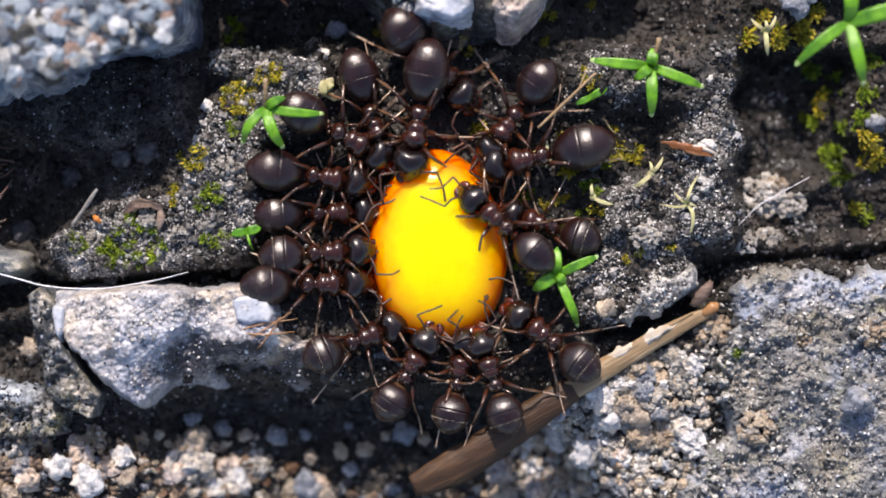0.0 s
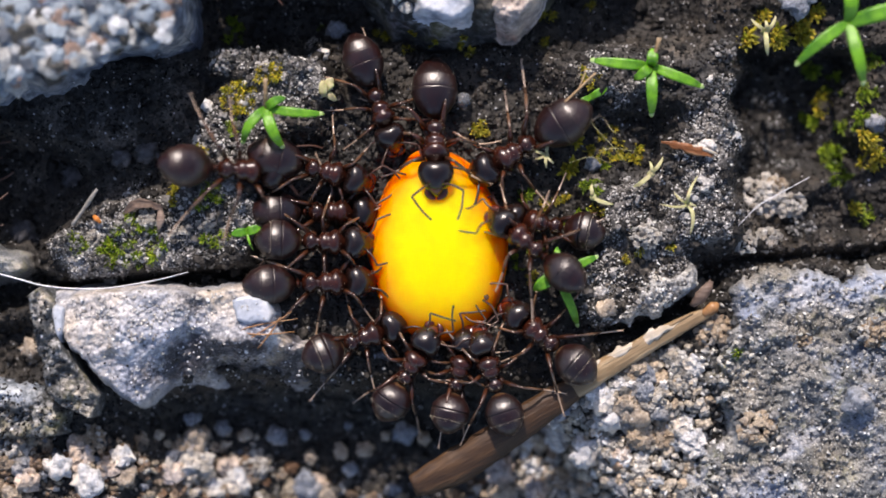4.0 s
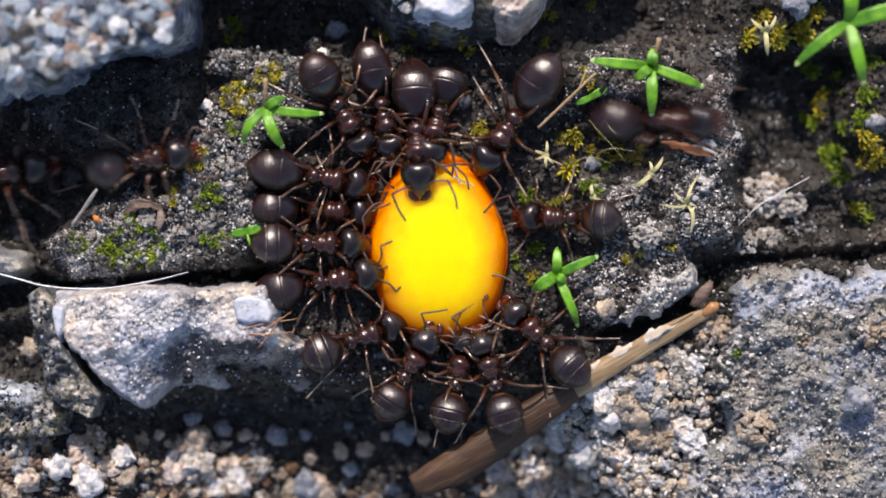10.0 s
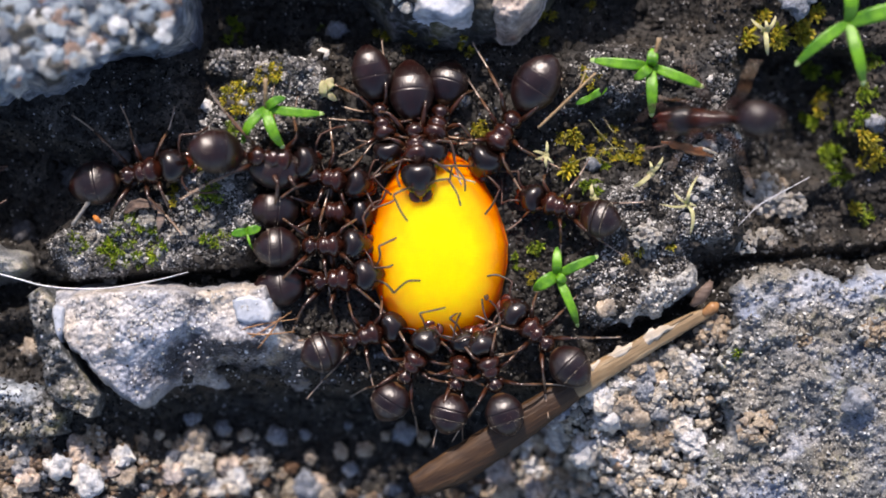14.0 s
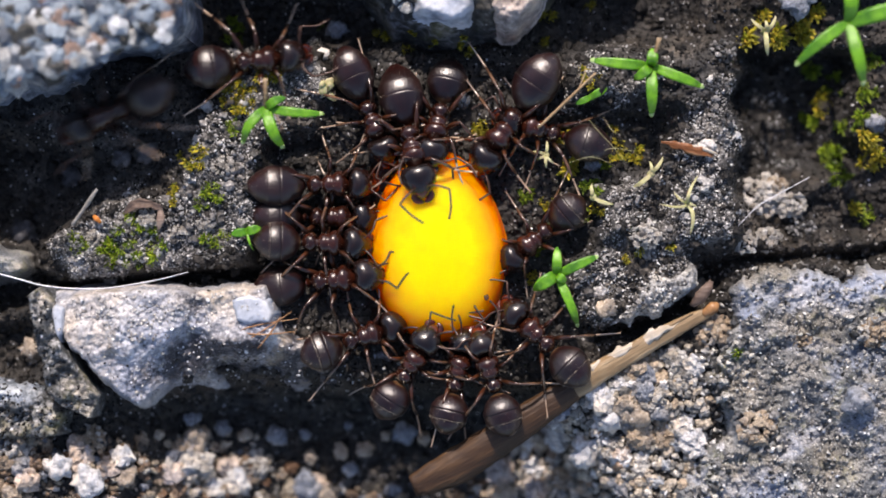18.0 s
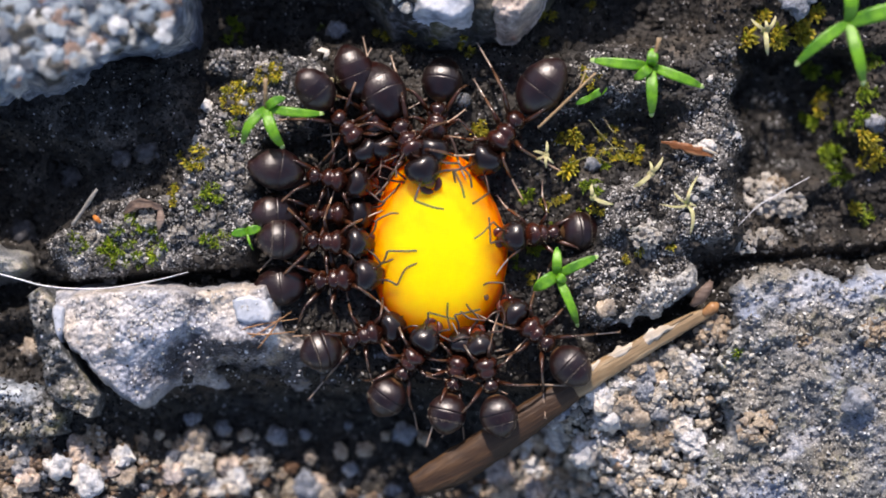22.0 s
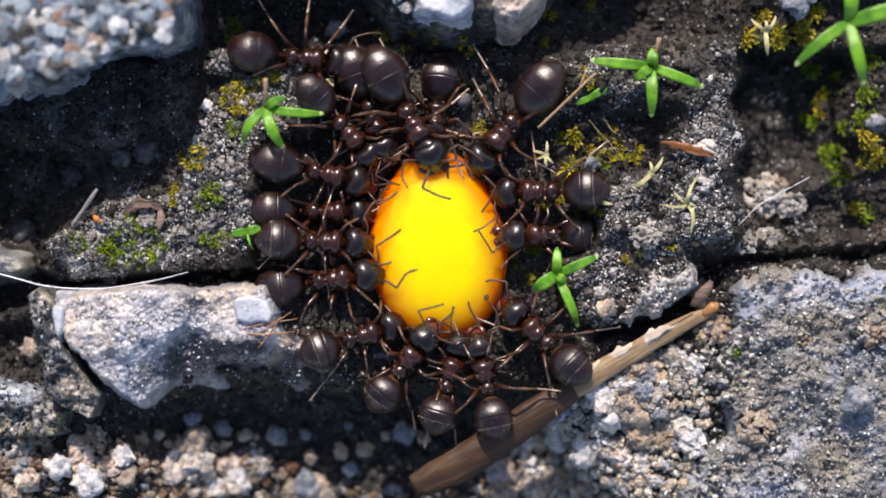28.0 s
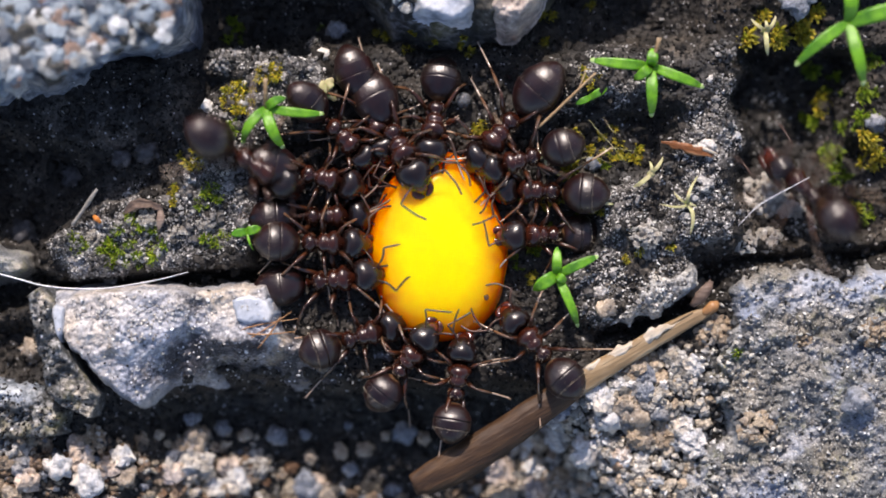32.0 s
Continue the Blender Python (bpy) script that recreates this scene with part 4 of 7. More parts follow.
def sprout(at, leaves, label, stem=0.5, mat=None, stalk=None):
    """A little seedling: an upright stem and fleshy pointed leaves (reach, width, lift, droop, angle, bend)."""
    bm = bmesh.new()
    sweep(bm, [(0, 0, -stem), (0.03, 0.02, -stem * 0.4), (0, 0, 0.05)], [0.1, 0.11, 0.13], 1, 8, 6)
    root = thing("seedling", bm, mat or GREEN, label, "plant", at, "seedlings in the joint")
    for row in leaves:
        bm = bmesh.new()
        points, width = leaf_line(*row), row[1]
        sweep(bm, points, [width * q for q in (0.6, 0.8, 0.9, 0.92, 0.86, 0.74, 0.52, 0.14)], 0.4, 12, 20, fold=0.3)
        blade = part("leaf", bm, mat or GREEN, root)
        if row[0] > 1.3:
            bm = bmesh.new()
            end = spline(points, 24)[-3:]
            sweep(bm, end, [width * 0.45, width * 0.4, width * 0.1], 0.5, 10, 6, fold=0.3)
            part("leaf_tip", bm, PALE_GREEN, blade, "whitish green leaf tip")
    if stalk:
        bm = bmesh.new()
        sweep(bm, [(0, 0, 0), (stalk[0] * 0.5, stalk[1] * 0.5, 0.4), (stalk[0], stalk[1], 0.5)], [0.08, 0.07, 0.09], 1, 6, 8)
        part("stalk", bm, STRAW, root, "brownish dry stalk tip")
    return root


sprout(raised(-6.26, 4.98, 1.5), [(1.4, 0.19, 0.25, 0.5, 214, 0.55), (1.45, 0.22, 0.3, 0.5, 278, 0.4), (2.0, 0.18, 0.3, 0.2, -14, 0.3), (0.75, 0.17, 0.35, 0.1, 42, -0.2)], "bright green star-shaped seedling with curved fleshy leaves", 1.6, stalk=(0.02, 1.0))
sprout(raised(7.36, 6.46, 1.1), [(2.15, 0.21, 0.25, 0.15, 178, -0.15), (2.0, 0.2, 0.25, 0.4, -24, 0.1), (1.75, 0.22, 0.3, 0.5, 268, 0.1), (0.75, 0.2, 0.35, 0.2, 225, -0.1),
                                 (0.6, 0.22, 0.4, 0.1, 88, 0)], "bright green seedling with four long pointed leaves", 1.3, stalk=(0.25, 0.95))
sprout(raised(14.36, 8.02, 2.9), [(2.3, 0.22, 0.3, 0.4, 208, 0.45), (2.2, 0.24, 0.3, 0.5, 278, 0.25), (2.4, 0.3, 0.4, 0.1, 14, 0.1), (1.6, 0.26, 0.4, 0.1, 88, 0.1)],
       "tall bright green seedling above the dark soil", 4.2)
sprout(raised(4.02, -0.92, 0.75), [(1.6, 0.19, 0.3, 0.1, 28, -0.1), (2.0, 0.18, 0.2, 0.5, -63, -0.15), (0.98, 0.19, 0.3, 0.2, 92, -0.05), (0.95, 0.26, 0.2, 0.3, 205, 0.15),
                                 (0.4, 0.17, 0.3, 0.1, -40, 0)], "green seedling beside the yellow drop", 1.0)
sprout(raised(-6.94, 0.62, 0.85), [(0.55, 0.17, 0.1, 0.05, 190, 0), (0.5, 0.18, 0.12, 0.05, 10, 0.05), (0.7, 0.05, 0.1, 0.3, -80, 0.1)], "tiny two-leaved green seedling", 0.7)
sprout(raised(8.66, 1.58, 0.75), [(0.55, 0.07, 0.25, 0.1, 130, -0.9), (0.75, 0.08, 0.2, 0.2, -40, -0.75), (0.55, 0.055, 0.2, 0.2, 235, -0.8), (0.6, 0.05, 0.2, 0.1, 165, -0.3), (0.25, 0.05, 0.2, 0.1, 20, -0.2)],
       "withered pale yellow seedling with curled leaves", 0.6, DRY_PALE)
sprout(raised(11.42, 7.72, 0.7), [(0.85, 0.1, 0.2, 0.2, -98, 0.2), (0.6, 0.07, 0.2, 0.1, 168, -0.3), (0.55, 0.07, 0.2, 0.1, 28, 0.3), (0.35, 0.07, 0.2, 0.1, 80, 0.1)],
       "withered pale seedling among ochre moss", 0.7, DRY_PALE)
sprout(raised(7.36, 2.66, 0.8), [(0.7, 0.075, 0.15, 0.1, 42, 0.15), (0.75, 0.09, 0.1, 0.15, 232, -0.2), (0.4, 0.06, 0.1, 0.1, 70, 0.2)], "pale folded dry grass blade", 0.5, DRY_PALE)
sprout(raised(3.64, 3.32, 0.5), [(0.5, 0.06, 0.1, 0.1, 75, 0.1), (0.45, 0.06, 0.1, 0.1, 260, 0.1), (0.45, 0.06, 0.1, 0.1, 150, 0.1), (0.4, 0.05, 0.1, 0.1, 215, -0.1), (0.4, 0.05, 0.1, 0.1, 300, 0.1)], "withered pale green sprout", 0.6, DRY_PALE)
sprout(raised(5.24, 5.38, 0.75), [(0.65, 0.15, 0.1, 0.05, 30, 0), (0.6, 0.13, 0.1, 0.05, 205, 0)], "small green leaf lying on moss", 0.5)
sprout(raised(5.32, 1.82, 0.6), [(0.7, 0.08, 0.1, 0.1, -38, 0.25), (0.45, 0.07, 0.1, 0.1, 120, -0.2)], "pale curled dry leaf blade", 0.5, DRY_PALE)


def moss(x, y, radius, count, mat, label, size=0.3, seed=0):
    """Moss rosettes: each a cup of broad pointed leaves round a tight bud."""
    r = random.Random(seed)
    spots = [(radius * math.sqrt(r.random()), r.uniform(0, 2 * math.pi)) for _ in range(count)]
    px, py = np.array([q * math.cos(a) for q, a in spots]), np.array([q * math.sin(a) for q, a in spots])
    heights = surface(x + px, y + py)
    z = float(np.median(heights))
    bm = bmesh.new()
    for cx, cy, h in zip(px, py, heights):
        base, turn, grow = max(float(h) - z, -0.8), r.uniform(0, 6), r.uniform(0.5, 1.2)
        lx, ly = r.uniform(-0.3, 0.3), r.uniform(-0.45, 0.1)
        for k in range(13):
            b, ring = turn + k * 2.4, k / 12
            s = size * grow * (0.35 + 0.75 * ring) * r.uniform(0.85, 1.15)
            w, up = size * grow * (0.1 + 0.09 * ring), size * grow * (0.9 - 0.55 * ring)
            ox, oy = math.cos(b), math.sin(b)
            sweep(bm, [(cx, cy, base - 0.08), (cx + ox * s * 0.55 + lx * up * 0.5, cy + oy * s * 0.55 + ly * up * 0.5, base + up * 0.6),
                       (cx + ox * s * 0.8 + lx * up, cy + oy * s * 0.8 + ly * up, base + up * (1.1 + 0.2 * ring))], [w * 0.5, w, w * 0.75, w * 0.05], 0.3, 4, 6, fold=0.25)
    return thing("moss_clump", bm, mat, label, "moss", spot(x, y, z), "moss in the joint")


GREEN_MOSS, OCHRE_MOSS = "patch of small bright green moss on crusty soil", "rosettes of ochre yellow moss"
for k, (x, y, r, n, mat) in enumerate([(-10.78, 0.32, 1.0, 44, MOSS_GREEN), (-11.78, -0.18, 0.45, 14, MOSS_GREEN), (-12.84, 0.22, 0.3, 8, MOSS_GREEN), (-8.78, 3.22, 0.5, 18, MOSS_OCHRE),
                                       (-9.58, 1.92, 0.35, 10, MOSS_OCHRE), (-8.28, 1.92, 0.5, 10, MOSS_GREEN), (-7.08, 5.32, 0.65, 30, MOSS_OCHRE), (-7.44, 4.26, 0.3, 8, MOSS_GREEN),
                                       (-6.08, 6.22, 0.5, 18, MOSS_OCHRE), (-7.98, 0.22, 0.5, 8, MOSS_GREEN), (-7.48, 7.78, 0.35, 9, MOSS_GREEN), (-7.5, 8.3, 0.25, 5, MOSS_GREEN)]):
    moss(x, y, r, n, mat, GREEN_MOSS if mat == MOSS_GREEN else OCHRE_MOSS, 0.26, k)
BUD_MOSS = "olive moss bud on the stone's shaded edge"
for k, (x, y, r, n, size, mat) in enumerate([
        (10.92, 7.6, 0.22, 4, 0.5, MOSS_OCHRE), (12.0, 7.6, 0.25, 4, 0.5, MOSS_OCHRE), (11.4, 8.3, 0.25, 5, 0.35, MOSS_OCHRE), (12.85, 7.9, 0.4, 9, 0.5, MOSS_OCHRE), (13.3, 8.4, 0.3, 5, 0.45, MOSS_OCHRE),
        (13.9, 5.35, 0.35, 9, 0.45, MOSS_OCHRE), (13.4, 4.75, 0.3, 6, 0.4, MOSS_GREEN), (13.6, 6.5, 0.25, 5, 0.4, MOSS_GREEN), (14.3, 6.0, 0.4, 7, 0.35, MOSS_GREEN),
        (14.2, 3.5, 0.35, 14, 0.34, MOSS_GREEN), (14.3, 2.7, 0.4, 14, 0.34, MOSS_GREEN), (15.4, 3.9, 0.4, 12, 0.4, MOSS_OCHRE), (15.3, 4.6, 0.35, 10, 0.36, MOSS_GREEN), (15.5, 3.2, 0.3, 8, 0.4, MOSS_OCHRE),
        (15.3, 1.3, 0.35, 9, 0.3, MOSS_GREEN), (14.8, 1.5, 0.2, 4, 0.3, MOSS_OCHRE), (15.4, 6.8, 0.4, 9, 0.36, MOSS_GREEN), (15.3, 5.6, 0.3, 7, 0.3, MOSS_GREEN), (14.6, 4.4, 0.3, 6, 0.3, MOSS_GREEN),
        (4.45, 2.95, 0.16, 3, 0.45, MOSS_OCHRE), (4.7, 4.0, 0.22, 4, 0.4, MOSS_OCHRE), (4.2, 3.9, 0.15, 3, 0.3, MOSS_OCHRE), (5.5, 3.55, 0.5, 9, 0.26, MOSS_OCHRE), (6.35, 3.5, 0.45, 10, 0.28, MOSS_OCHRE),
        (6.9, 3.35, 0.25, 5, 0.32, MOSS_OCHRE), (5.9, 3.1, 0.35, 7, 0.26, MOSS_GREEN), (5.3, 2.2, 0.4, 10, 0.24, MOSS_GREEN), (6.1, 4.3, 0.15, 2, 0.3, MOSS_OCHRE), (5.12, 6.02, 0.4, 8, 0.26, MOSS_OCHRE),
        (1.2, 4.35, 0.3, 6, 0.3, MOSS_OCHRE), (1.45, 4.0, 0.2, 3, 0.28, MOSS_OCHRE), (6.92, -0.1, 0.2, 4, 0.26, MOSS_OCHRE), (6.5, -0.4, 0.15, 2, 0.26, MOSS_OCHRE), (8.1, 0.1, 0.15, 3, 0.26, MOSS_OCHRE),
        (5.5, 1.4, 0.2, 4, 0.3, MOSS_OCHRE), (2.95, 1.95, 0.3, 7, 0.24, MOSS_GREEN), (3.5, 1.5, 0.3, 7, 0.22, MOSS_OCHRE), (2.7, -0.5, 0.3, 6, 0.22, MOSS_GREEN), (3.1, -1.0, 0.25, 5, 0.22, MOSS_OCHRE), (4.3, 1.7, 0.3, 6, 0.22, MOSS_OCHRE), (4.0, 0.9, 0.25, 5, 0.2, MOSS_GREEN), (5.0, 1.2, 0.3, 5, 0.22, MOSS_GREEN), (10.32, -3.68, 0.2, 4, 0.2, MOSS_GREEN), (3.2, 0.0, 0.3, 5, 0.26, MOSS_GREEN),
        (-2.5, 7.9, 0.14, 2, 0.3, MOSS_OCHRE), (-2.0, 7.75, 0.1, 1, 0.28, MOSS_OCHRE), (-1.1, 7.6, 0.12, 2, 0.28, MOSS_OCHRE), (-0.3, 7.3, 0.15, 2, 0.26, MOSS_OCHRE), (0.7, 7.35, 0.18, 3, 0.24, MOSS_OCHRE),
        (0.9, 6.9, 0.14, 2, 0.3, MOSS_OCHRE), (-1.3, 7.1, 0.2, 3, 0.2, MOSS_OCHRE), (3.6, 7.4, 0.16, 3, 0.32, MOSS_OCHRE), (3.7, 8.5, 0.25, 5, 0.26, MOSS_OCHRE), (-4.3, 8.0, 0.15, 2, 0.26, MOSS_GREEN), (5.3, 8.75, 0.2, 3, 0.26, MOSS_OCHRE)]):
    moss(x, y, r, n, mat, BUD_MOSS if y > 6.8 and x < 4 else GREEN_MOSS if mat == MOSS_GREEN else OCHRE_MOSS, size, 40 + k)


# ---- single pebbles ----
def pebble(x, y, r, mat, label, stretch=(1.0, 0.9, 0.75), turn=0, z=None, seed=0):
    q = random.Random(seed)
    co, fs = CHUNKS[seed % len(CHUNKS)]
    bm = bmesh.new()
    vs = [bm.verts.new(Vector((c[0] * r * stretch[0], c[1] * r * stretch[1], c[2] * r * stretch[2])) * MM) for c in co]
    for f in fs:
        bm.faces.new([vs[int(i)] for i in f])
    o = q.uniform(0, 90)
    for v in bm.verts:
        v.co *= 1 + 0.1 * noise.noise(v.co / MM / r * 3 + Vector((o, o, 0)))
    return thing("pebble", bm, mat, label, "pebble", spot(x, y, float(surface(np.array([x]), np.array([y]))[0]) + r * (0.75 if y < -4 else 0.4) if z is None else z, turn), "pebbles in the joint")


WHITE_LABEL, TAN_LABEL, GREY_LABEL = "small rough white quartz pebble", "tan crumbly sandstone pebble", "smooth bluish grey pebble"
for k, (x, y, r, mat) in enumerate([(5.98, -6.08, 0.55, PEBBLE_WHITE), (5.12, -7.28, 0.6, PEBBLE_WHITE), (6.92, -5.98, 0.5, PEBBLE_TAN), 
                                    (-8.28, 5.02, 0.25, PEBBLE_WHITE), (9.32, 3.66, 0.25, PEBBLE_WHITE), (9.42, 5.98, 0.15, PEBBLE_WHITE),
                                    (5.72, -2.08, 0.36, PEBBLE_TAN), (9.22, -1.48, 0.45, PEBBLE_TAN), (-13.68, -7.78, 0.5, PEBBLE_WHITE), (-6.12, -6.88, 0.42, PEBBLE_GREY),
                                    (-9.08, -6.88, 0.5, PEBBLE_TAN), (-11.38, -8.18, 0.4, PEBBLE_TAN),
                                    (-5.0, -8.75, 0.6, PEBBLE_GREY), (14.52, -5.38, 0.55, PEBBLE_GREY), (15.52, 4.52, 0.4, PEBBLE_GREY), (12.52, 8.72, 0.6, PEBBLE_GREY),
                                    (5.32, 3.02, 0.3, PEBBLE_GREY), (-12.68, -8.28, 0.6, PEBBLE_WHITE), (3.62, -6.98, 0.4, PEBBLE_TAN),
                                    (-10.44, 3.42, 0.45, PEBBLE_SHADED), (-11.38, 3.22, 0.35, PEBBLE_SHADED), (-13.38, 2.62, 0.4, PEBBLE_SHADED), (-15.18, 0.62, 0.5, PEBBLE_SHADED), (-14.68, -3.58, 0.45, PEBBLE_TAN), (-4.3, 6.88, 0.26, PEBBLE_WHITE), (-3.84, 7.9, 0.42, PEBBLE_GREY), (10.36, 4.02, 0.16, PEBBLE_WHITE), (9.12, 3.58, 0.18, PEBBLE_WHITE), (-8.1, -6.6, 0.34, PEBBLE_GREY), (-7.3, -6.85, 0.24, PEBBLE_TAN), (-5.1, -6.85, 0.24, PEBBLE_GREY), (-3.5, -6.55, 0.16, PEBBLE_GREY),
                                    (-3.8, -7.45, 0.32, PEBBLE_TAN), (-2.9, -7.4, 0.34, PEBBLE_TAN), (-1.4, -6.8, 0.45, PEBBLE_GREY), (-2.1, -6.9, 0.2, PEBBLE_TAN), (-0.7, -7.0, 0.26, PEBBLE_TAN), (-4.9, -7.7, 0.28, PEBBLE_TAN), (-3.4, -8.1, 0.3, PEBBLE_GREY), (-9.2, -6.2, 0.3, PEBBLE_GREY)]):
    pebble(x, y, r, mat, {PEBBLE_WHITE: WHITE_LABEL, PEBBLE_TAN: TAN_LABEL, PEBBLE_GREY: GREY_LABEL, PEBBLE_SHADED: "grey pebble, the slab's shade painted into its dark colour"}[mat], turn=37 * k, seed=k)


GRAVEL_KINDS = [(PEBBLE_TAN, "beige sandstone pebble in the gravel"), (PEBBLE_WHITE, "off-white quartz pebble in the gravel"), (PEBBLE_GREY, "bluish grey pebble in the gravel"),
                (PEBBLE_TAN, "tan rough pebble in the gravel"), (TAN_STONE, "brownish speckled pebble in the gravel")]
GRAVEL_SHAPES = [piece_meshes("pebble", CHUNKS[:7], mat, 1.0) for mat, words in GRAVEL_KINDS]
for k, (x, y, z, r) in enumerate(BIG_GRAVEL):
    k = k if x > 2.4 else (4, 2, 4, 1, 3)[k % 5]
    mat, words = GRAVEL_KINDS[k % 5]
    tagged(piece("pebble", GRAVEL_SHAPES[k % 5], None, x, y, z, r, rng), words, "pebble", "pebbles in the gravel")


# ---- cemented lumps and a flake ----
def crumb_cluster(x, y, r, count, mat, label, seed):
    """One lump of small grains stuck together."""
    q = random.Random(seed)
    base = float(surface(np.array([x]), np.array([y]))[0])
    lump = new("crumb_lump")
    lump.matrix_basis = spot(x, y, base)
    for _ in range(int(count * 2.0)):
        a, d = q.uniform(0, 2 * math.pi), r * math.sqrt(q.random())
        s = r * q.uniform(0.1, 0.24) * (0.62 if mat == GREY_GRAINS else 1.0)
        piece("grain", LUMP_PIECES[mat], lump, d * math.cos(a), d * math.sin(a) * 0.85, (r * 0.75) * (1 - (d / r) ** 2) * q.uniform(0.3, 1.0), s, q, 0.95)
    return tagged(lump, label, "stone lump", "cemented crumbs in the joint")


LUMP_PIECES = {mat: piece_meshes("grain", [LUMPS[i] for i in (0, 1, 2, 3, 4, 9, 12, 15)], mat, 1.0) for mat in (TAN_GRAINS, WHITE_GRAINS, GREY_GRAINS)}
TAN_LUMP, WHITE_LUMP = "tan crumbly lump of cemented grains", "whitish crumbly lump of cemented grains"
for k, (x, y, r, n, mat) in enumerate([(11.48, 1.86, 0.85, 60, WHITE_GRAINS), (12.56, 1.52, 0.55, 34, WHITE_GRAINS), (11.08, -6.34, 0.7, 44, TAN_GRAINS), (7.5, -5.36, 0.6, 50, WHITE_GRAINS), (5.84, -5.08, 0.42, 34, WHITE_GRAINS), (8.45, -4.75, 0.45, 34, WHITE_GRAINS), (6.6, -4.7, 0.4, 30, WHITE_GRAINS),
                                       (7.88, -6.78, 0.65, 40, TAN_GRAINS), (9.76, -2.98, 0.75, 46, TAN_GRAINS), (-9.18, -7.94, 0.8, 50, WHITE_GRAINS), (-6.88, -7.94, 0.6, 40, WHITE_GRAINS),
                                       (-12.58, -6.84, 0.55, 36, TAN_GRAINS), (15.28, -2.94, 0.6, 40, TAN_GRAINS), (-15.28, -7.22, 0.6, 36, WHITE_GRAINS), (-14.72, -3.62, 0.5, 30, TAN_GRAINS), (12.32, -2.98, 0.32, 20, WHITE_GRAINS), (8.32, -3.98, 0.5, 34, WHITE_GRAINS), (6.02, -7.18, 0.5, 30, WHITE_GRAINS), (12.72, -3.18, 0.4, 26, TAN_GRAINS),
                                       (3.52, -7.08, 0.5, 30, TAN_GRAINS), (4.42, -8.38, 0.6, 34, TAN_GRAINS), (-9.08, -6.88, 0.5, 30, TAN_GRAINS), (7.22, -3.98, 0.5, 30, TAN_GRAINS),
                                       (9.9, 7.0, 0.5, 40, GREY_GRAINS), (-7.7, 6.6, 0.6, 44, GREY_GRAINS), (-6.7, 6.75, 0.5, 36, GREY_GRAINS), (-5.8, 6.7, 0.45, 34, GREY_GRAINS), (-5.2, 6.45, 0.42, 30, GREY_GRAINS), (-5.4, 5.9, 0.4, 28, GREY_GRAINS), (-4.6, 7.3, 0.36, 24, GREY_GRAINS), (12.75, 2.95, 0.4, 36, GREY_GRAINS), (11.45, 5.5, 0.4, 28, GREY_GRAINS), (12.2, 4.6, 0.35, 26, GREY_GRAINS), (12.2, 5.4, 0.45, 30, GREY_GRAINS), (9.6, 5.9, 0.4, 30, GREY_GRAINS), (8.9, 5.2, 0.35, 26, GREY_GRAINS), (9.9, 4.6, 0.4, 30, GREY_GRAINS), (8.3, 7.9, 0.35, 26, GREY_GRAINS), (12.2, 3.0, 0.4, 30, GREY_GRAINS), (11.55, 3.7, 0.35, 26, GREY_GRAINS), (12.9, 0.7, 0.5, 36, GREY_GRAINS), (11.9, 2.2, 0.5, 36, TAN_GRAINS), (-13.2, 0.2, 0.5, 36, GREY_GRAINS), (-12.2, -0.5, 0.5, 36, GREY_GRAINS), (-8.4, -0.3, 0.5, 36, GREY_GRAINS), (-9.2, 1.2, 0.5, 36, GREY_GRAINS), (-7.6, 1.6, 0.45, 30, GREY_GRAINS), (10.72, 0.22, 0.45, 34, WHITE_GRAINS), (11.62, 0.32, 0.5, 34, WHITE_GRAINS), (7.12, 0.42, 0.5, 34, WHITE_GRAINS), (-10.4, 1.05, 0.4, 30, WHITE_GRAINS), (-9.3, 0.55, 0.36, 26, WHITE_GRAINS), (-8.3, 0.95, 0.36, 26, WHITE_GRAINS),
                                       (-7.7, 2.9, 0.4, 30, WHITE_GRAINS), (-7.5, 3.6, 0.34, 24, GREY_GRAINS), (-8.3, 2.45, 0.4, 30, GREY_GRAINS), (-11.5, 0.75, 0.36, 26, GREY_GRAINS), (-12.3, 0.35, 0.36, 26, WHITE_GRAINS), (-7.1, 2.3, 0.36, 26, GREY_GRAINS)]):
    crumb_cluster(x, y, r, n, mat, {TAN_GRAINS: TAN_LUMP, WHITE_GRAINS: WHITE_LUMP, GREY_GRAINS: "grey glinting lump of crusted soil grains"}[mat], 70 + k)
ledge = rock("crusted_ledge", "5.8,-2.86 6.12,-2.42 6.48,-1.82 7,-1.26 7.52,-0.74 8.12,-0.9 8.8,-0.74 8.92,-1.22 8.32,-1.82 7.68,-2.38 6.92,-2.54 6.68,-2.86 6.28,-2.66", 0.6, -0.1, CRUST_ROCK, 0.22,
             "grey crusted soil ledge with a ragged edge over the cleft", steep=0.2, seed=15, grit=0.34, step=0.045, ragged=0.5)
rows = spots_in(plan("6.12,-2.42 7,-1.26 7.52,-0.86 8.72,-0.9 8.76,-1.18 8.12,-1.9 7.52,-2.22 6.72,-2.5"), 420, 0.03, 0.1, 0.1, 1.6)
scatter("ledge_grit", rows, CRUST_CRUMBS, BITS, rng, "pale grit crusting the ledge", "soil", 0.8, ledge)


# ---- small litter ----
def threads(name, at, lines_, radii, mat, label, category):
    """A little bundle of fine threads, joined at its foot."""
    bm = bmesh.new()
    for pts in lines_:
        sweep(bm, pts, radii, 1, 5, 14)
    return thing(name, bm, mat, label, category, at)


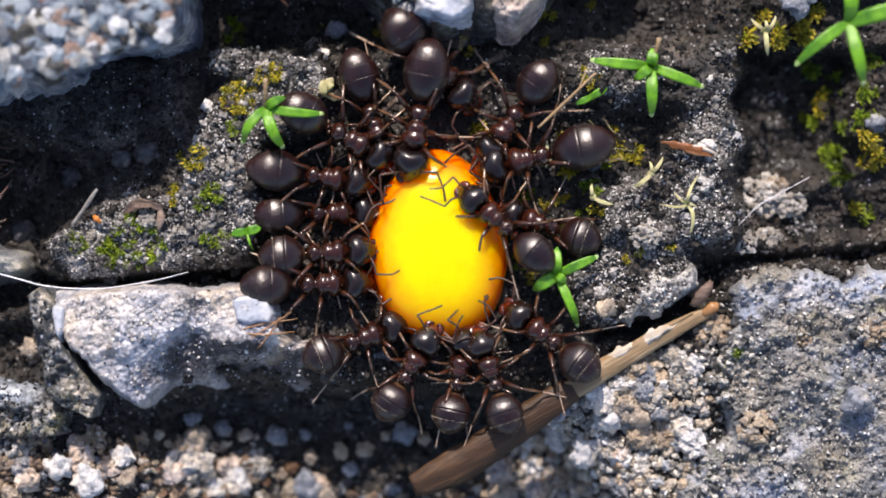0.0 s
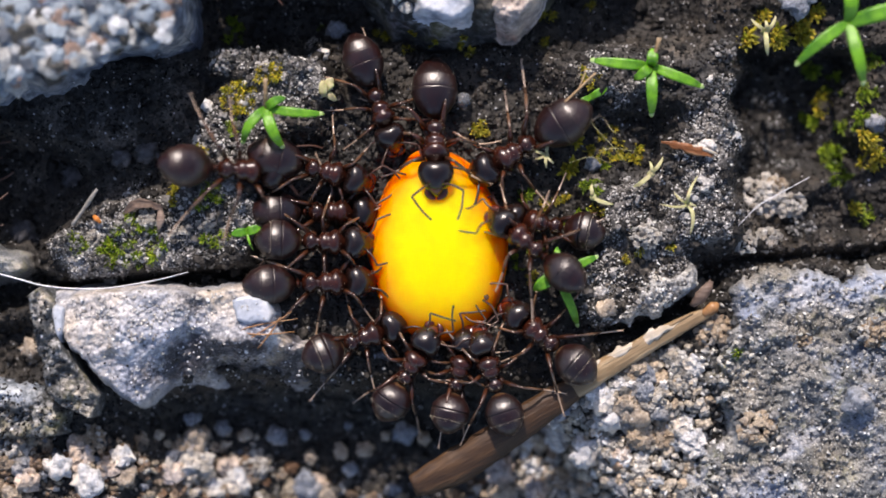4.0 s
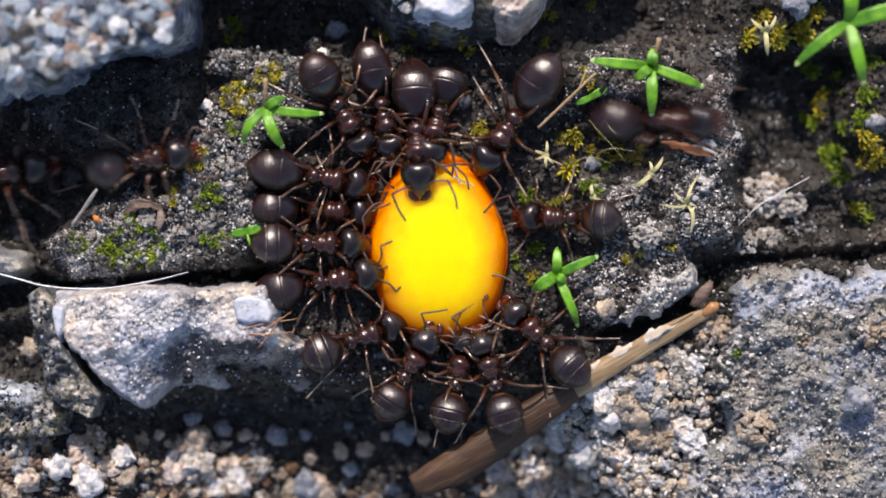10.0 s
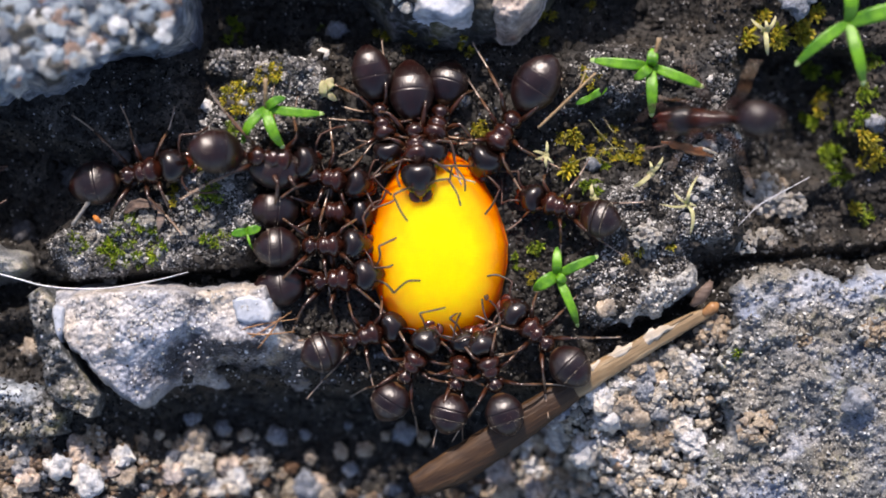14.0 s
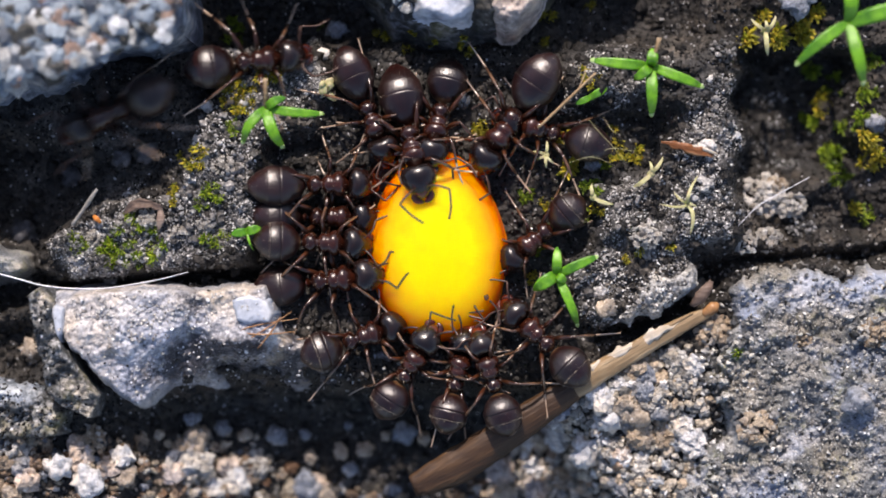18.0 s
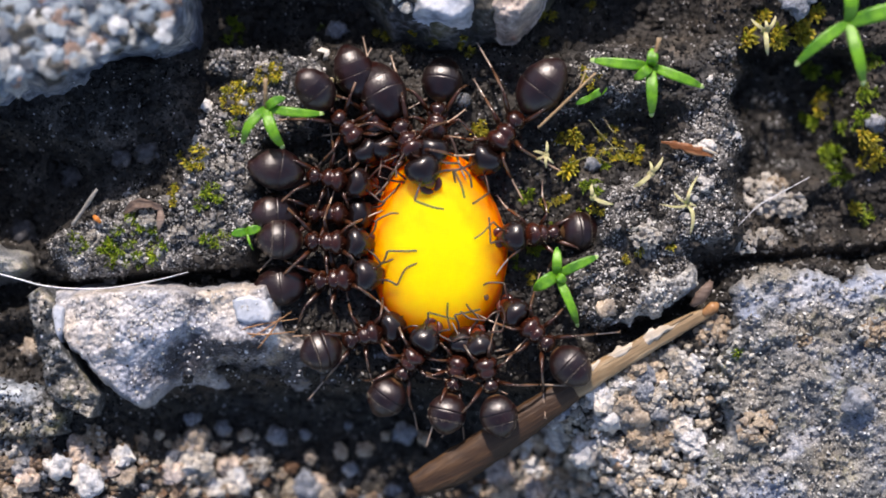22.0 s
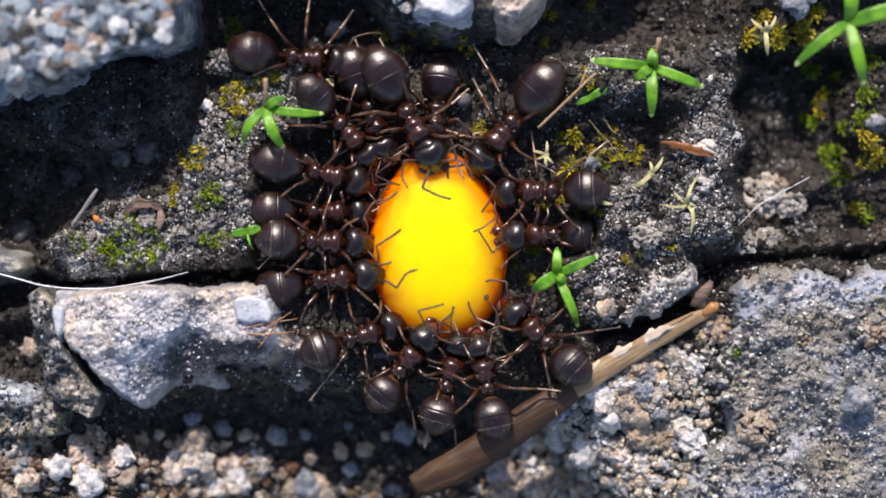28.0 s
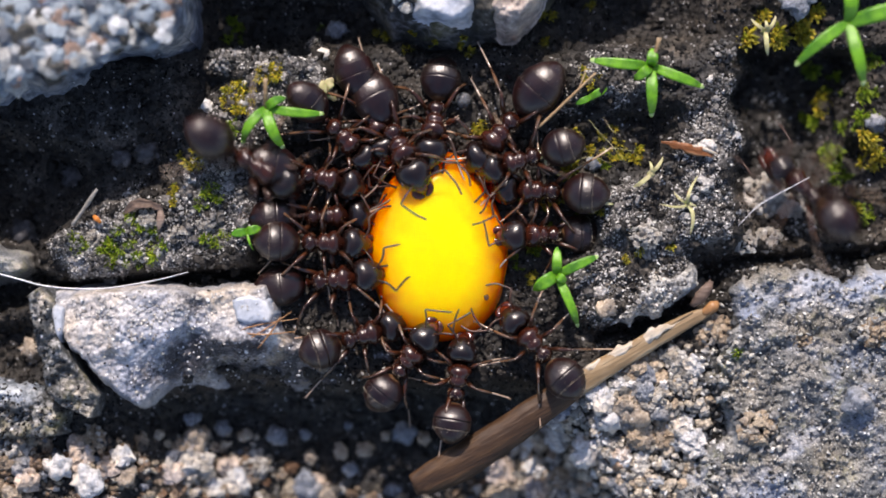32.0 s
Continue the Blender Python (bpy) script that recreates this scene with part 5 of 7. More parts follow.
threads("rootlet", spot(-6.28, -2.78, 0.95), [[(-1.4, -0.3, 0), (-0.3, 0.1, 0.15), (1.2, 0.35, 0.1)], [(-1.3, -0.1, 0), (0, -0.2, 0.2), (1.1, -0.1, 0.1)],
                                             [(-0.9, -0.6, 0), (0.1, 0, 0.2), (1.0, 0.6, 0.1)], [(-0.2, -0.7, 0), (0.3, -0.1, 0.2), (0.6, 0.4, 0.1)]], [0.02, 0.03, 0.015], AMBER,
        "fine amber rootlets over the pale stone", "root")
threads("root_fibre", spot(5.82, 3.92, 0.75), [[(-0.7, 0.6, 0), (-0.3, 0.1, 0.2), (0.1, -0.3, 0.1), (0.6, -0.9, 0)], [(-0.2, 0.7, 0), (0.1, 0.2, 0.25), (0.4, 0.1, 0)],
                                                 [(-0.5, -0.6, 0), (0.1, -0.4, 0.2), (0.9, -0.5, 0)], [(-1.4, -0.9, 0), (-0.6, -0.7, 0.2), (0.2, -1.0, 0)]], [0.006, 0.01, 0.005], DRY_PALE,
        "tangle of thin whitish root fibres", "root")
bm = bmesh.new()
sweep(bm, [(-1.1, -0.95, 0), (-0.2, -0.1, 0.15), (0.9, 0.95, 0.3)], [0.05, 0.06, 0.045], 1, 6, 14)
twig = thing("twig", bm, STRAW, "thin pale dry twig leaning over moss", "twig", spot(4.42, 5.18, 0.9))
bm = bmesh.new()
sweep(bm, [(0.3, 0.4, 0.2), (0.5, 0.85, 0.25), (0.55, 1.1, 0.2)], [0.03, 0.03, 0.02], 1, 5, 8)
part("side_twig", bm, STRAW, twig)
for k, (px, py, r) in enumerate(((-4.05, 5.75, 0.2), (-4.2, 5.55, 0.15), (-3.95, 5.4, 0.13))):
    bm = bmesh.new()
    sweep(bm, [(-0.15, -0.1, 0), (0.05, 0.06, 0.12), (0.2, 0.2, 0.05)], [0.04, r, r * 0.9, 0.03], 0.4, 8, 12, fold=0.5)
    for v in bm.verts:
        v.co += Vector((0.1, 0.1, 0.1)) * MM * noise.noise(v.co / MM * 5 + Vector((k, 0, 0)))
    thing("seed_husk", bm, DRY_PALE, "pale papery seed husk on dark soil", "debris", spot(px, py, low(px, py) + 0.15, 50 * k), "seed husks by the seedling")
bm = bmesh.new()
sweep(bm, [(-0.5, -0.65, 0), (0, 0, 0.2), (0.42, 0.6, 0.3)], [0.07, 0.06, 0.09, 0.05], 0.8, 6, 12)
thing("dead_stem", bm, BARK, "short grey dead stem on the soil hump", "twig", spot(-12.52, 1.5, 0.55))
bm = bmesh.new()
sweep(bm, [(-0.75, -0.2, 0), (-0.35, 0.06, 0.12), (0.15, 0.1, 0.2), (0.6, -0.1, 0.05)], [0.03, 0.16, 0.2, 0.13, 0.03], 0.3, 12, 22, ridge=0.15, fold=0.7)
for v in bm.verts:
    v.co += Vector((0.1, 0.1, 0.1)) * MM * noise.noise(v.co / MM * 4)
curl = thing("curled_leaf", bm, BROWN_LEAF, "curled brown dead leaf scrap on moss", "leaf", spot(-10.44, 1.5, 0.6))
bm = bmesh.new()
sweep(bm, [(0.5, -0.1, 0.05), (0.55, -0.45, 0.15), (0.45, -0.85, 0.05)], [0.08, 0.17, 0.04], 0.4, 8, 10)
part("leaf_lobe", bm, BROWN_LEAF, curl)
bm = bmesh.new()
sweep(bm, [(-0.12, 0.1, 0), (0, 0, 0.08), (0.14, -0.14, 0)], [0.06, 0.11, 0.05], 0.5, 7, 8)
thing("orange_fleck", bm, plain("orange_fleck", (0.6, 0.2, 0.03), 0.5), "tiny orange plant fleck", "debris", spot(-12.14, 1.06, 0.65))
bm = bmesh.new()
bmesh.ops.create_uvsphere(bm, u_segments=20, v_segments=14, radius=0.3 * MM)
for v in bm.verts:
    v.co *= 1 + 0.12 * noise.noise(v.co / MM * 3)
thing("clear_bead", bm, BEAD, "small translucent glassy grain among the ants", "grain", spot(0.72, 5.26, low(0.72, 5.26) + 0.3))
bm = bmesh.new()
sweep(bm, [(-0.35, -0.3, 0), (0, 0.1, 0.15), (0.3, 0.55, 0.1)], [0.1, 0.24, 0.2, 0.08], 0.8, 10, 14)
for v in bm.verts:
    v.co += Vector((0.07, 0.06, 0.07)) * MM * noise.noise(v.co / MM * 5)
thing("straw_stub", bm, BROWN_LEAF, "brown broken stub at the straw's end", "straw", spot(9.18, -1.68, 0.1))


# ---- ants ----
def ant_head(parent):
    bm = bmesh.new()
    lathe(bm, [(-0.57, 0.1), (-0.56, 0.34), (-0.48, 0.54), (-0.32, 0.65), (-0.12, 0.68), (0.1, 0.63), (0.3, 0.53), (0.46, 0.42), (0.57, 0.3), (0.63, 0.12)], 1.0, 0.84, 28)
    for v in bm.verts:
        if v.co.x < -0.25 * MM:
            v.co.x += 0.09 * MM * max(0, 1 - abs(v.co.y) / (0.48 * MM)) * min(1, (-0.25 - v.co.x / MM) * 4)
        v.co.z -= 0.22 * max(0, v.co.x)
        v.co.z += 0.05 * MM * max(0, 1 - abs(v.co.y) / (0.2 * MM)) * (v.co.z > 0) * (v.co.x > 0)
    head = part("head", bm, HEAD, parent, "", spot(1.28, 0, 0.76, 0, 0, 16) @ Matrix.Scale(0.94, 4))
    for s in (-1, 1):
        bm = bmesh.new()
        lathe(bm, [(-0.13, 0.02), (-0.1, 0.08), (0, 0.115), (0.1, 0.08), (0.13, 0.02)], 0.6, 0.9, 10, (-0.02, s * 0.56, 0.2))
        part("eye", bm, EYE_BLACK, head, "small black compound eye")
        bm = bmesh.new()
        sweep(bm, [(0.44, s * 0.26, -0.14), (0.64, s * 0.28, -0.18), (0.78, s * 0.18, -0.2), (0.86, s * 0.02, -0.22)], [0.13, 0.17, 0.13, 0.04], 0.6, 8, 8)
        part("jaw", bm, JAW, head, "reddish brown toothed jaw")
        bm = bmesh.new()
        sweep(bm, [(0.2, s * 0.2, 0.36), (0.3, s * 0.24, 0.32), (0.38, s * 0.24, 0.24)], [0.04, 0.07, 0.04], 0.8, 7, 6)
        part("antenna_socket", bm, TRUNK, head)
    bm = bmesh.new()
    sweep(bm, [(0.32, 0, 0.16), (0.52, 0, 0.04), (0.7, 0, -0.1)], [0.24, 0.27, 0.16], 0.55, 10, 8)
    part("face_shield", bm, JAW, head, "glossy red-brown front of the head")


def ant_trunk(parent):
    bm = bmesh.new()
    lathe(bm, [(-0.82, 0.06), (-0.79, 0.2), (-0.68, 0.32), (-0.5, 0.37), (-0.36, 0.3), (-0.28, 0.2), (-0.24, 0.17), (-0.18, 0.24), (-0.06, 0.36), (0.06, 0.39), (0.14, 0.36), (0.19, 0.35),
               (0.26, 0.4), (0.4, 0.5), (0.55, 0.49), (0.68, 0.37), (0.78, 0.2), (0.9, 0.13)], 1.0, 1.0, 24)
    for v in bm.verts:
        v.co.z += 0.12 * MM * math.cos(v.co.x / MM * 2.4) + 0.02 * MM * noise.noise(v.co / MM * 5)
    body = part("thorax", bm, TRUNK, parent, "", spot(0, 0, 0.74))
    rnd = random.Random(9)
    bm = bmesh.new()
    for _ in range(34):
        x, a = rnd.uniform(-0.7, 0.75), rnd.uniform(0.2, 2.9)
        y, z = 0.33 * math.cos(a), 0.36 * math.sin(a) + 0.05
        sweep(bm, [(x, y, z), (x - 0.08, y * rnd.uniform(1.1, 1.5), z * 1.3 + 0.05)], [0.006, 0.002], 1, 3, 2)
    tagged(part("bristles", bm, FRINGE, body, "fine pale bristles"), kind="stuff")
    bm = bmesh.new()
    sweep(bm, [(-0.95, 0, 0.56), (-0.95, 0, 0.78), (-0.97, 0, 1.04)], [0.16, 0.2, 0.16, 0.04], 0.5, 10, 8, (1, 0, 0))
    sweep(bm, [(-0.7, 0, 0.62), (-0.95, 0, 0.6), (-1.2, 0, 0.66)], [0.09, 0.1, 0.12], 1, 8, 6)
    part("waist_scale", bm, TRUNK, parent)
    return body


PLATE_ENDS = (0.03, 0.44, 0.67, 0.85, 0.985)


def gaster_radius(q, w):
    """Outer radius, mm, of the rear body at the share q of its length."""
    return w * max(0.0, math.sin(math.pi * min(1.0, max(0.0, q)) ** 0.94)) ** 0.56


def ant_gaster(parent, long, w, gap, fringed, back):
    """The rear body: four overlapping horny plates over a soft skin that shows between them where it is swollen with food."""
    bm = bmesh.new()
    n = 30
    lathe(bm, [(-i / n * long, max(0.015, gaster_radius(i / n, w) * (0.965 if gap else 0.93))) for i in range(n + 1)], 1.0, 0.88, 24)
    g = part("gaster", bm, MEMBRANE if gap else GASTER, parent, "amber-brown skin stretched between the plates" if gap else "", spot(-back + long / 2, 0, 0.76, 0, 0, 6))
    for k in range(4):
        a, b = PLATE_ENDS[k] - (0.05 if k else 0.0), PLATE_ENDS[k + 1] - (gap if k < 3 else 0.0)
        rows = []
        for i in range(13):
            t = i / 12
            q = a + (b - a) * t
            rows.append((-q * long, max(0.02, gaster_radius(q, w) * (0.95 + 0.05 * min(1.0, t * 4)) + 0.032 * t ** 3)))
        x, r = rows[-1]
        rows += [(x - 0.018, r - 0.012), (x - 0.012, r - 0.04), (x + 0.05, r - 0.07)]
        bm = bmesh.new()
        lathe(bm, rows, 1.0, 0.88, 28)
        part("plate", bm, GASTER, g)
    rnd = random.Random(int(long * 100 + w * 1000))
    bm = bmesh.new()
    for _ in range(56):
        q, a = rnd.uniform(0.12, 0.95), rnd.uniform(-0.1, math.pi + 0.1)
        r, l = gaster_radius(q, w), rnd.uniform(0.05, 0.13)
        y, z = r * math.cos(a), r * 0.88 * math.sin(a)
        sweep(bm, [(-q * long, y, z), (-q * long - l, y * 1.07, z * 1.07)], [0.003, 0.0015], 1, 3, 2)
    if fringed:
        for j in range(44):
            a = math.pi * (j / 43 * 1.2 - 0.1)
            q = PLATE_ENDS[2] - gap + 0.01
            r, l = gaster_radius(q, w) + 0.02, rnd.uniform(0.03, 0.09)
            y, z = r * math.cos(a), r * 0.88 * math.sin(a)
            sweep(bm, [(-q * long, y * 0.985, z * 0.985), (-q * long - l, y * 1.02, z * 1.02)], [0.009, 0.003], 1, 3, 2)
    tagged(part("hairs", bm, FRINGE, g, "pale fine hairs on the rear body"), kind="stuff")
    return g


TUCKED = {"front": ((0.5, 0.2, 0.52), 40, (0.74, 0.66, 0.8)), "middle": ((0.05, 0.22, 0.5), 92, (0.8, 0.72, 0.85)), "hind": ((-0.4, 0.2, 0.52), 152, (1.1, 1.15, 1.15))}
STRIDING = {"front": ((0.48, 0.2, 0.52), 58, (0.8, 0.75, 0.95)), "middle": ((0.05, 0.22, 0.5), 100, (0.95, 0.85, 1.0)), "hind": ((-0.4, 0.2, 0.52), 140, (1.2, 1.15, 1.15))}


def ant_leg(parent, row, side, rnd):
    hip, angle, (fem, tib, tar) = row
    knee_up, spread = rnd.uniform(0.4, 0.75), rnd.uniform(-14, 14)
    bm = bmesh.new()
    k = Vector((fem * 0.86, 0, knee_up))
    sweep(bm, [(0, 0, -0.1), (0.12, 0, -0.02), (0.2, 0, 0.05)], [0.16, 0.15, 0.08], 1, 8, 5)
    sweep(bm, [(0.16, 0, 0.02), k * 0.5 + Vector((0.05, 0, 0.08)), k], [0.055, 0.1, 0.088, 0.05], 1, 8, 8)
    leg = part("leg", bm, LEG, parent, "", spot(hip[0], side * hip[1], hip[2], side * (angle + spread)))
    bm = bmesh.new()
    bend = rnd.uniform(-0.3, 0.3)
    foot = k + Vector((tib * 0.8, bend, -knee_up - hip[2] + 0.32 + 0.15 * rnd.random()))
    sweep(bm, [k, (k + foot) * 0.5 + Vector((0.03, 0, 0.05)), foot], [0.045, 0.066, 0.062, 0.042], 1, 7, 8)
    part("shin", bm, SHIN, leg, "paler brown shin")
    bm = bmesh.new()
    toe = foot + Vector((tar * 0.8, bend * 1.2, -0.22))
    pts = [foot, foot * 0.7 + toe * 0.3 + Vector((0, 0, -0.06)), foot * 0.3 + toe * 0.7 + Vector((0, 0, -0.06)), toe]
    sweep(bm, pts, [0.046, 0.038, 0.042, 0.033, 0.038, 0.03, 0.034], 1, 6, 14)
    for s in (-1, 1):
        sweep(bm, [toe, toe + Vector((0.05, s * 0.03, 0.0)), toe + Vector((0.09, s * 0.06, -0.04))], [0.016, 0.012, 0.005], 1, 4, 4)
    part("foot", bm, TARSUS, leg, "pale brown segmented foot with claws")
    return leg


def ant_antenna(parent, side, rnd):
    a = rnd.uniform(38, 66)
    bm = bmesh.new()
    bow = rnd.uniform(-0.12, 0.12)
    sweep(bm, [(0, 0, 0), (0.4, bow, 0.12), (0.8, 0, 0.1)], [0.03, 0.04, 0.044], 1, 6, 10)
    feeler = part("antenna", bm, FEELER, parent, "", spot(1.62, side * 0.22, 0.86, side * a))
    bm = bmesh.new()
    turn = side * rnd.uniform(-95, -45)
    t = radians(turn)
    c, p = Vector((math.cos(t), math.sin(t), -0.16)), Vector((0.8, 0, 0.1))
    n = Vector((-c.y, c.x, 0.3)) * rnd.uniform(-0.22, 0.22)
    sweep(bm, [p, p + c * 0.3 + n * 0.6, p + c * 0.65 + n, p + c * 1.05 + n * 0.2], [0.028] + [0.048, 0.032] * 11, 1, 6, 34)
    part("feeler_tip", bm, FEELER, feeler, "beaded outer feeler")
    return feeler


def ant_master(seed, long, w, gap, fringed, stance):
    rnd = random.Random(seed)
    root = new("ant")
    ant_head(root)
    ant_trunk(root)
    ant_gaster(root, long, w, gap, fringed, {0.045: 1.7, 0.02: 1.78}.get(gap, 2.0))
    for which in ("front", "middle", "hind"):
        for side in (1, -1):
            ant_leg(root, stance[which], side, rnd)
    for side in (1, -1):
        ant_antenna(root, side, rnd)
    return tagged(root, "dark brown glossy garden ant", "ant", "ants round the drop")


# slim feeder, banded and swollen, long-bodied, seamed; then two striding ones
MASTERS = [ant_master(*row) for row in ((3, 1.95, 0.72, 0.0, False, TUCKED), (11, 1.72, 0.78, 0.045, True, TUCKED), (27, 2.3, 0.8, 0.0, False, TUCKED), (40, 1.86, 0.77, 0.02, True, TUCKED),
                                        (52, 2.0, 0.76, 0.0, False, STRIDING), (63, 1.9, 0.8, 0.02, False, STRIDING))]
USED, ALL_ANTS = [], []
ANT_WORDS = {"feeder": "glossy dark brown ant feeding at the drop", "swollen": "dark brown ant, its rear swollen and banded with pale edges",
             "visitor": "dark brown ant hurrying over the soil"}


def ant(which, words, size=1.0):
    """One ant; the masters themselves serve as the first of their kind."""
    m = MASTERS[which]
    if which not in USED:
        USED.append(which)
        a = m
    else:
        a = copy_thing(m, Matrix.Identity(4))
    a.scale = (size, size, size)
    rnd = random.Random(len(ALL_ANTS) + 5)
    for p in a.children:
        if p.name.startswith("leg"):
            p.matrix_basis = p.matrix_basis @ pose(0, 0, 0, 0, rnd.uniform(-8, 6), rnd.uniform(-16, 16))
        if p.name.startswith("antenna"):
            p.matrix_basis = p.matrix_basis @ pose(0, 0, 0, 0, rnd.uniform(-8, 8), rnd.uniform(-25, 25))
    ALL_ANTS.append(a)
    return tagged(a, ANT_WORDS[words], "ant", "ants round the drop")


ANTS = [ant(*row) for row in ((0, "feeder", 0.97), (3, "swollen", 0.9), (0, "feeder", 0.95), (2, "feeder", 0.9),
                              (1, "swollen", 0.9), (1, "swollen", 0.88), (1, "swollen", 0.87), (3, "swollen", 0.86),
                              (3, "swollen", 0.9), (0, "feeder", 0.88), (1, "swollen", 0.87), (2, "feeder", 1.0),
                              (2, "feeder", 1.0), (3, "feeder", 0.93), (2, "feeder", 0.88), (4, "visitor", 0.87),
                              (3, "feeder", 0.93))]
ANTS += [ant(4 + k % 2, "visitor", 0.9 + 0.025 * (k * 3 % 5)) for k in range(28)]


# ---- movement ----
def floor_under(x, y):
    """Rough height, mm, of what an ant stands on at x, y."""
    span = np.array([-0.6, 0.0, 0.6])
    X, Y = np.meshgrid(x + span, y + span)
    return max(-0.6, float(np.mean(np.maximum(surface(X, Y), -1.0))))


def roam(a, lift, rows):
    """Carry an ant along rows of seconds, x, y (mm) and heading; its legs step while it travels and its feelers play."""
    rnd = random.Random(len(ALL_ANTS) * 3 + 1)
    size = a.scale[0]
    path = []
    for t, x, y, heading in rows:
        c, s = math.cos(radians(heading)), math.sin(radians(heading))
        fore, rear = floor_under(x + 1.2 * c, y + 1.2 * s), floor_under(x - 1.5 * c, y - 1.5 * s)
        z = max(floor_under(x, y), (fore + rear) / 2) + lift
        reach = 1.4 * size
        front = max(drop_height(x + reach * c, y + reach * s), drop_height(x + 0.7 * reach * c, y + 0.7 * reach * s)) - 0.25
        tilt = math.degrees(math.atan2(front - z, reach)) if front > z - 0.4 else math.degrees(math.atan2(fore - rear, 2.7))
        path.append((t, spot(x, y, z, heading, 0, -max(-30.0, min(38.0, tilt)))))
    walk(a, path)
    busy = []
    for (t0, x0, y0, h0), (t1, x1, y1, h1) in zip(rows, rows[1:]):
        if math.hypot(x1 - x0, y1 - y0) / max(t1 - t0, 0.05) > 2.0:
            busy.append((t0, t1))
    for k, p in enumerate([c for c in a.children if c.name.startswith("leg")]):
        rest = p.matrix_basis.copy()
        keys = [(0.0, rest)]
        for t0, t1 in busy:
            n = max(2, int((t1 - t0) / 0.1))
            for i in range(n + 1):
                t = t0 + (t1 - t0) * i / n
                if t > keys[-1][0] + 0.04:
                    keys.append((t, rest @ pose(0, 0, 0, 0, -6 * ((i + k) % 2), 16 * (1 if (i + k) % 2 else -1))))
            if t1 + 0.1 < 31.9:
                keys.append((t1 + 0.1, rest))
        if len(keys) == 1:
            for i in range(1, 6):
                keys.append((i * 5.3 + rnd.uniform(0, 2), rest @ pose(0, 0, 0, 0, rnd.uniform(-3, 3), rnd.uniform(-5, 5))))
        keys.append((32.0, rest))
        walk(p, keys)
    for p in [c for c in a.children if c.name.startswith("antenna")]:
        rest, t, keys = p.matrix_basis.copy(), 0.0, []
        while t < 31.6:
            keys.append((t, rest @ pose(0, 0, 0, 0, rnd.uniform(-10, 8), rnd.uniform(-22, 22))))
            t += rnd.uniform(0.4, 1.5)
        keys.append((32.0, rest))
        walk(p, keys)


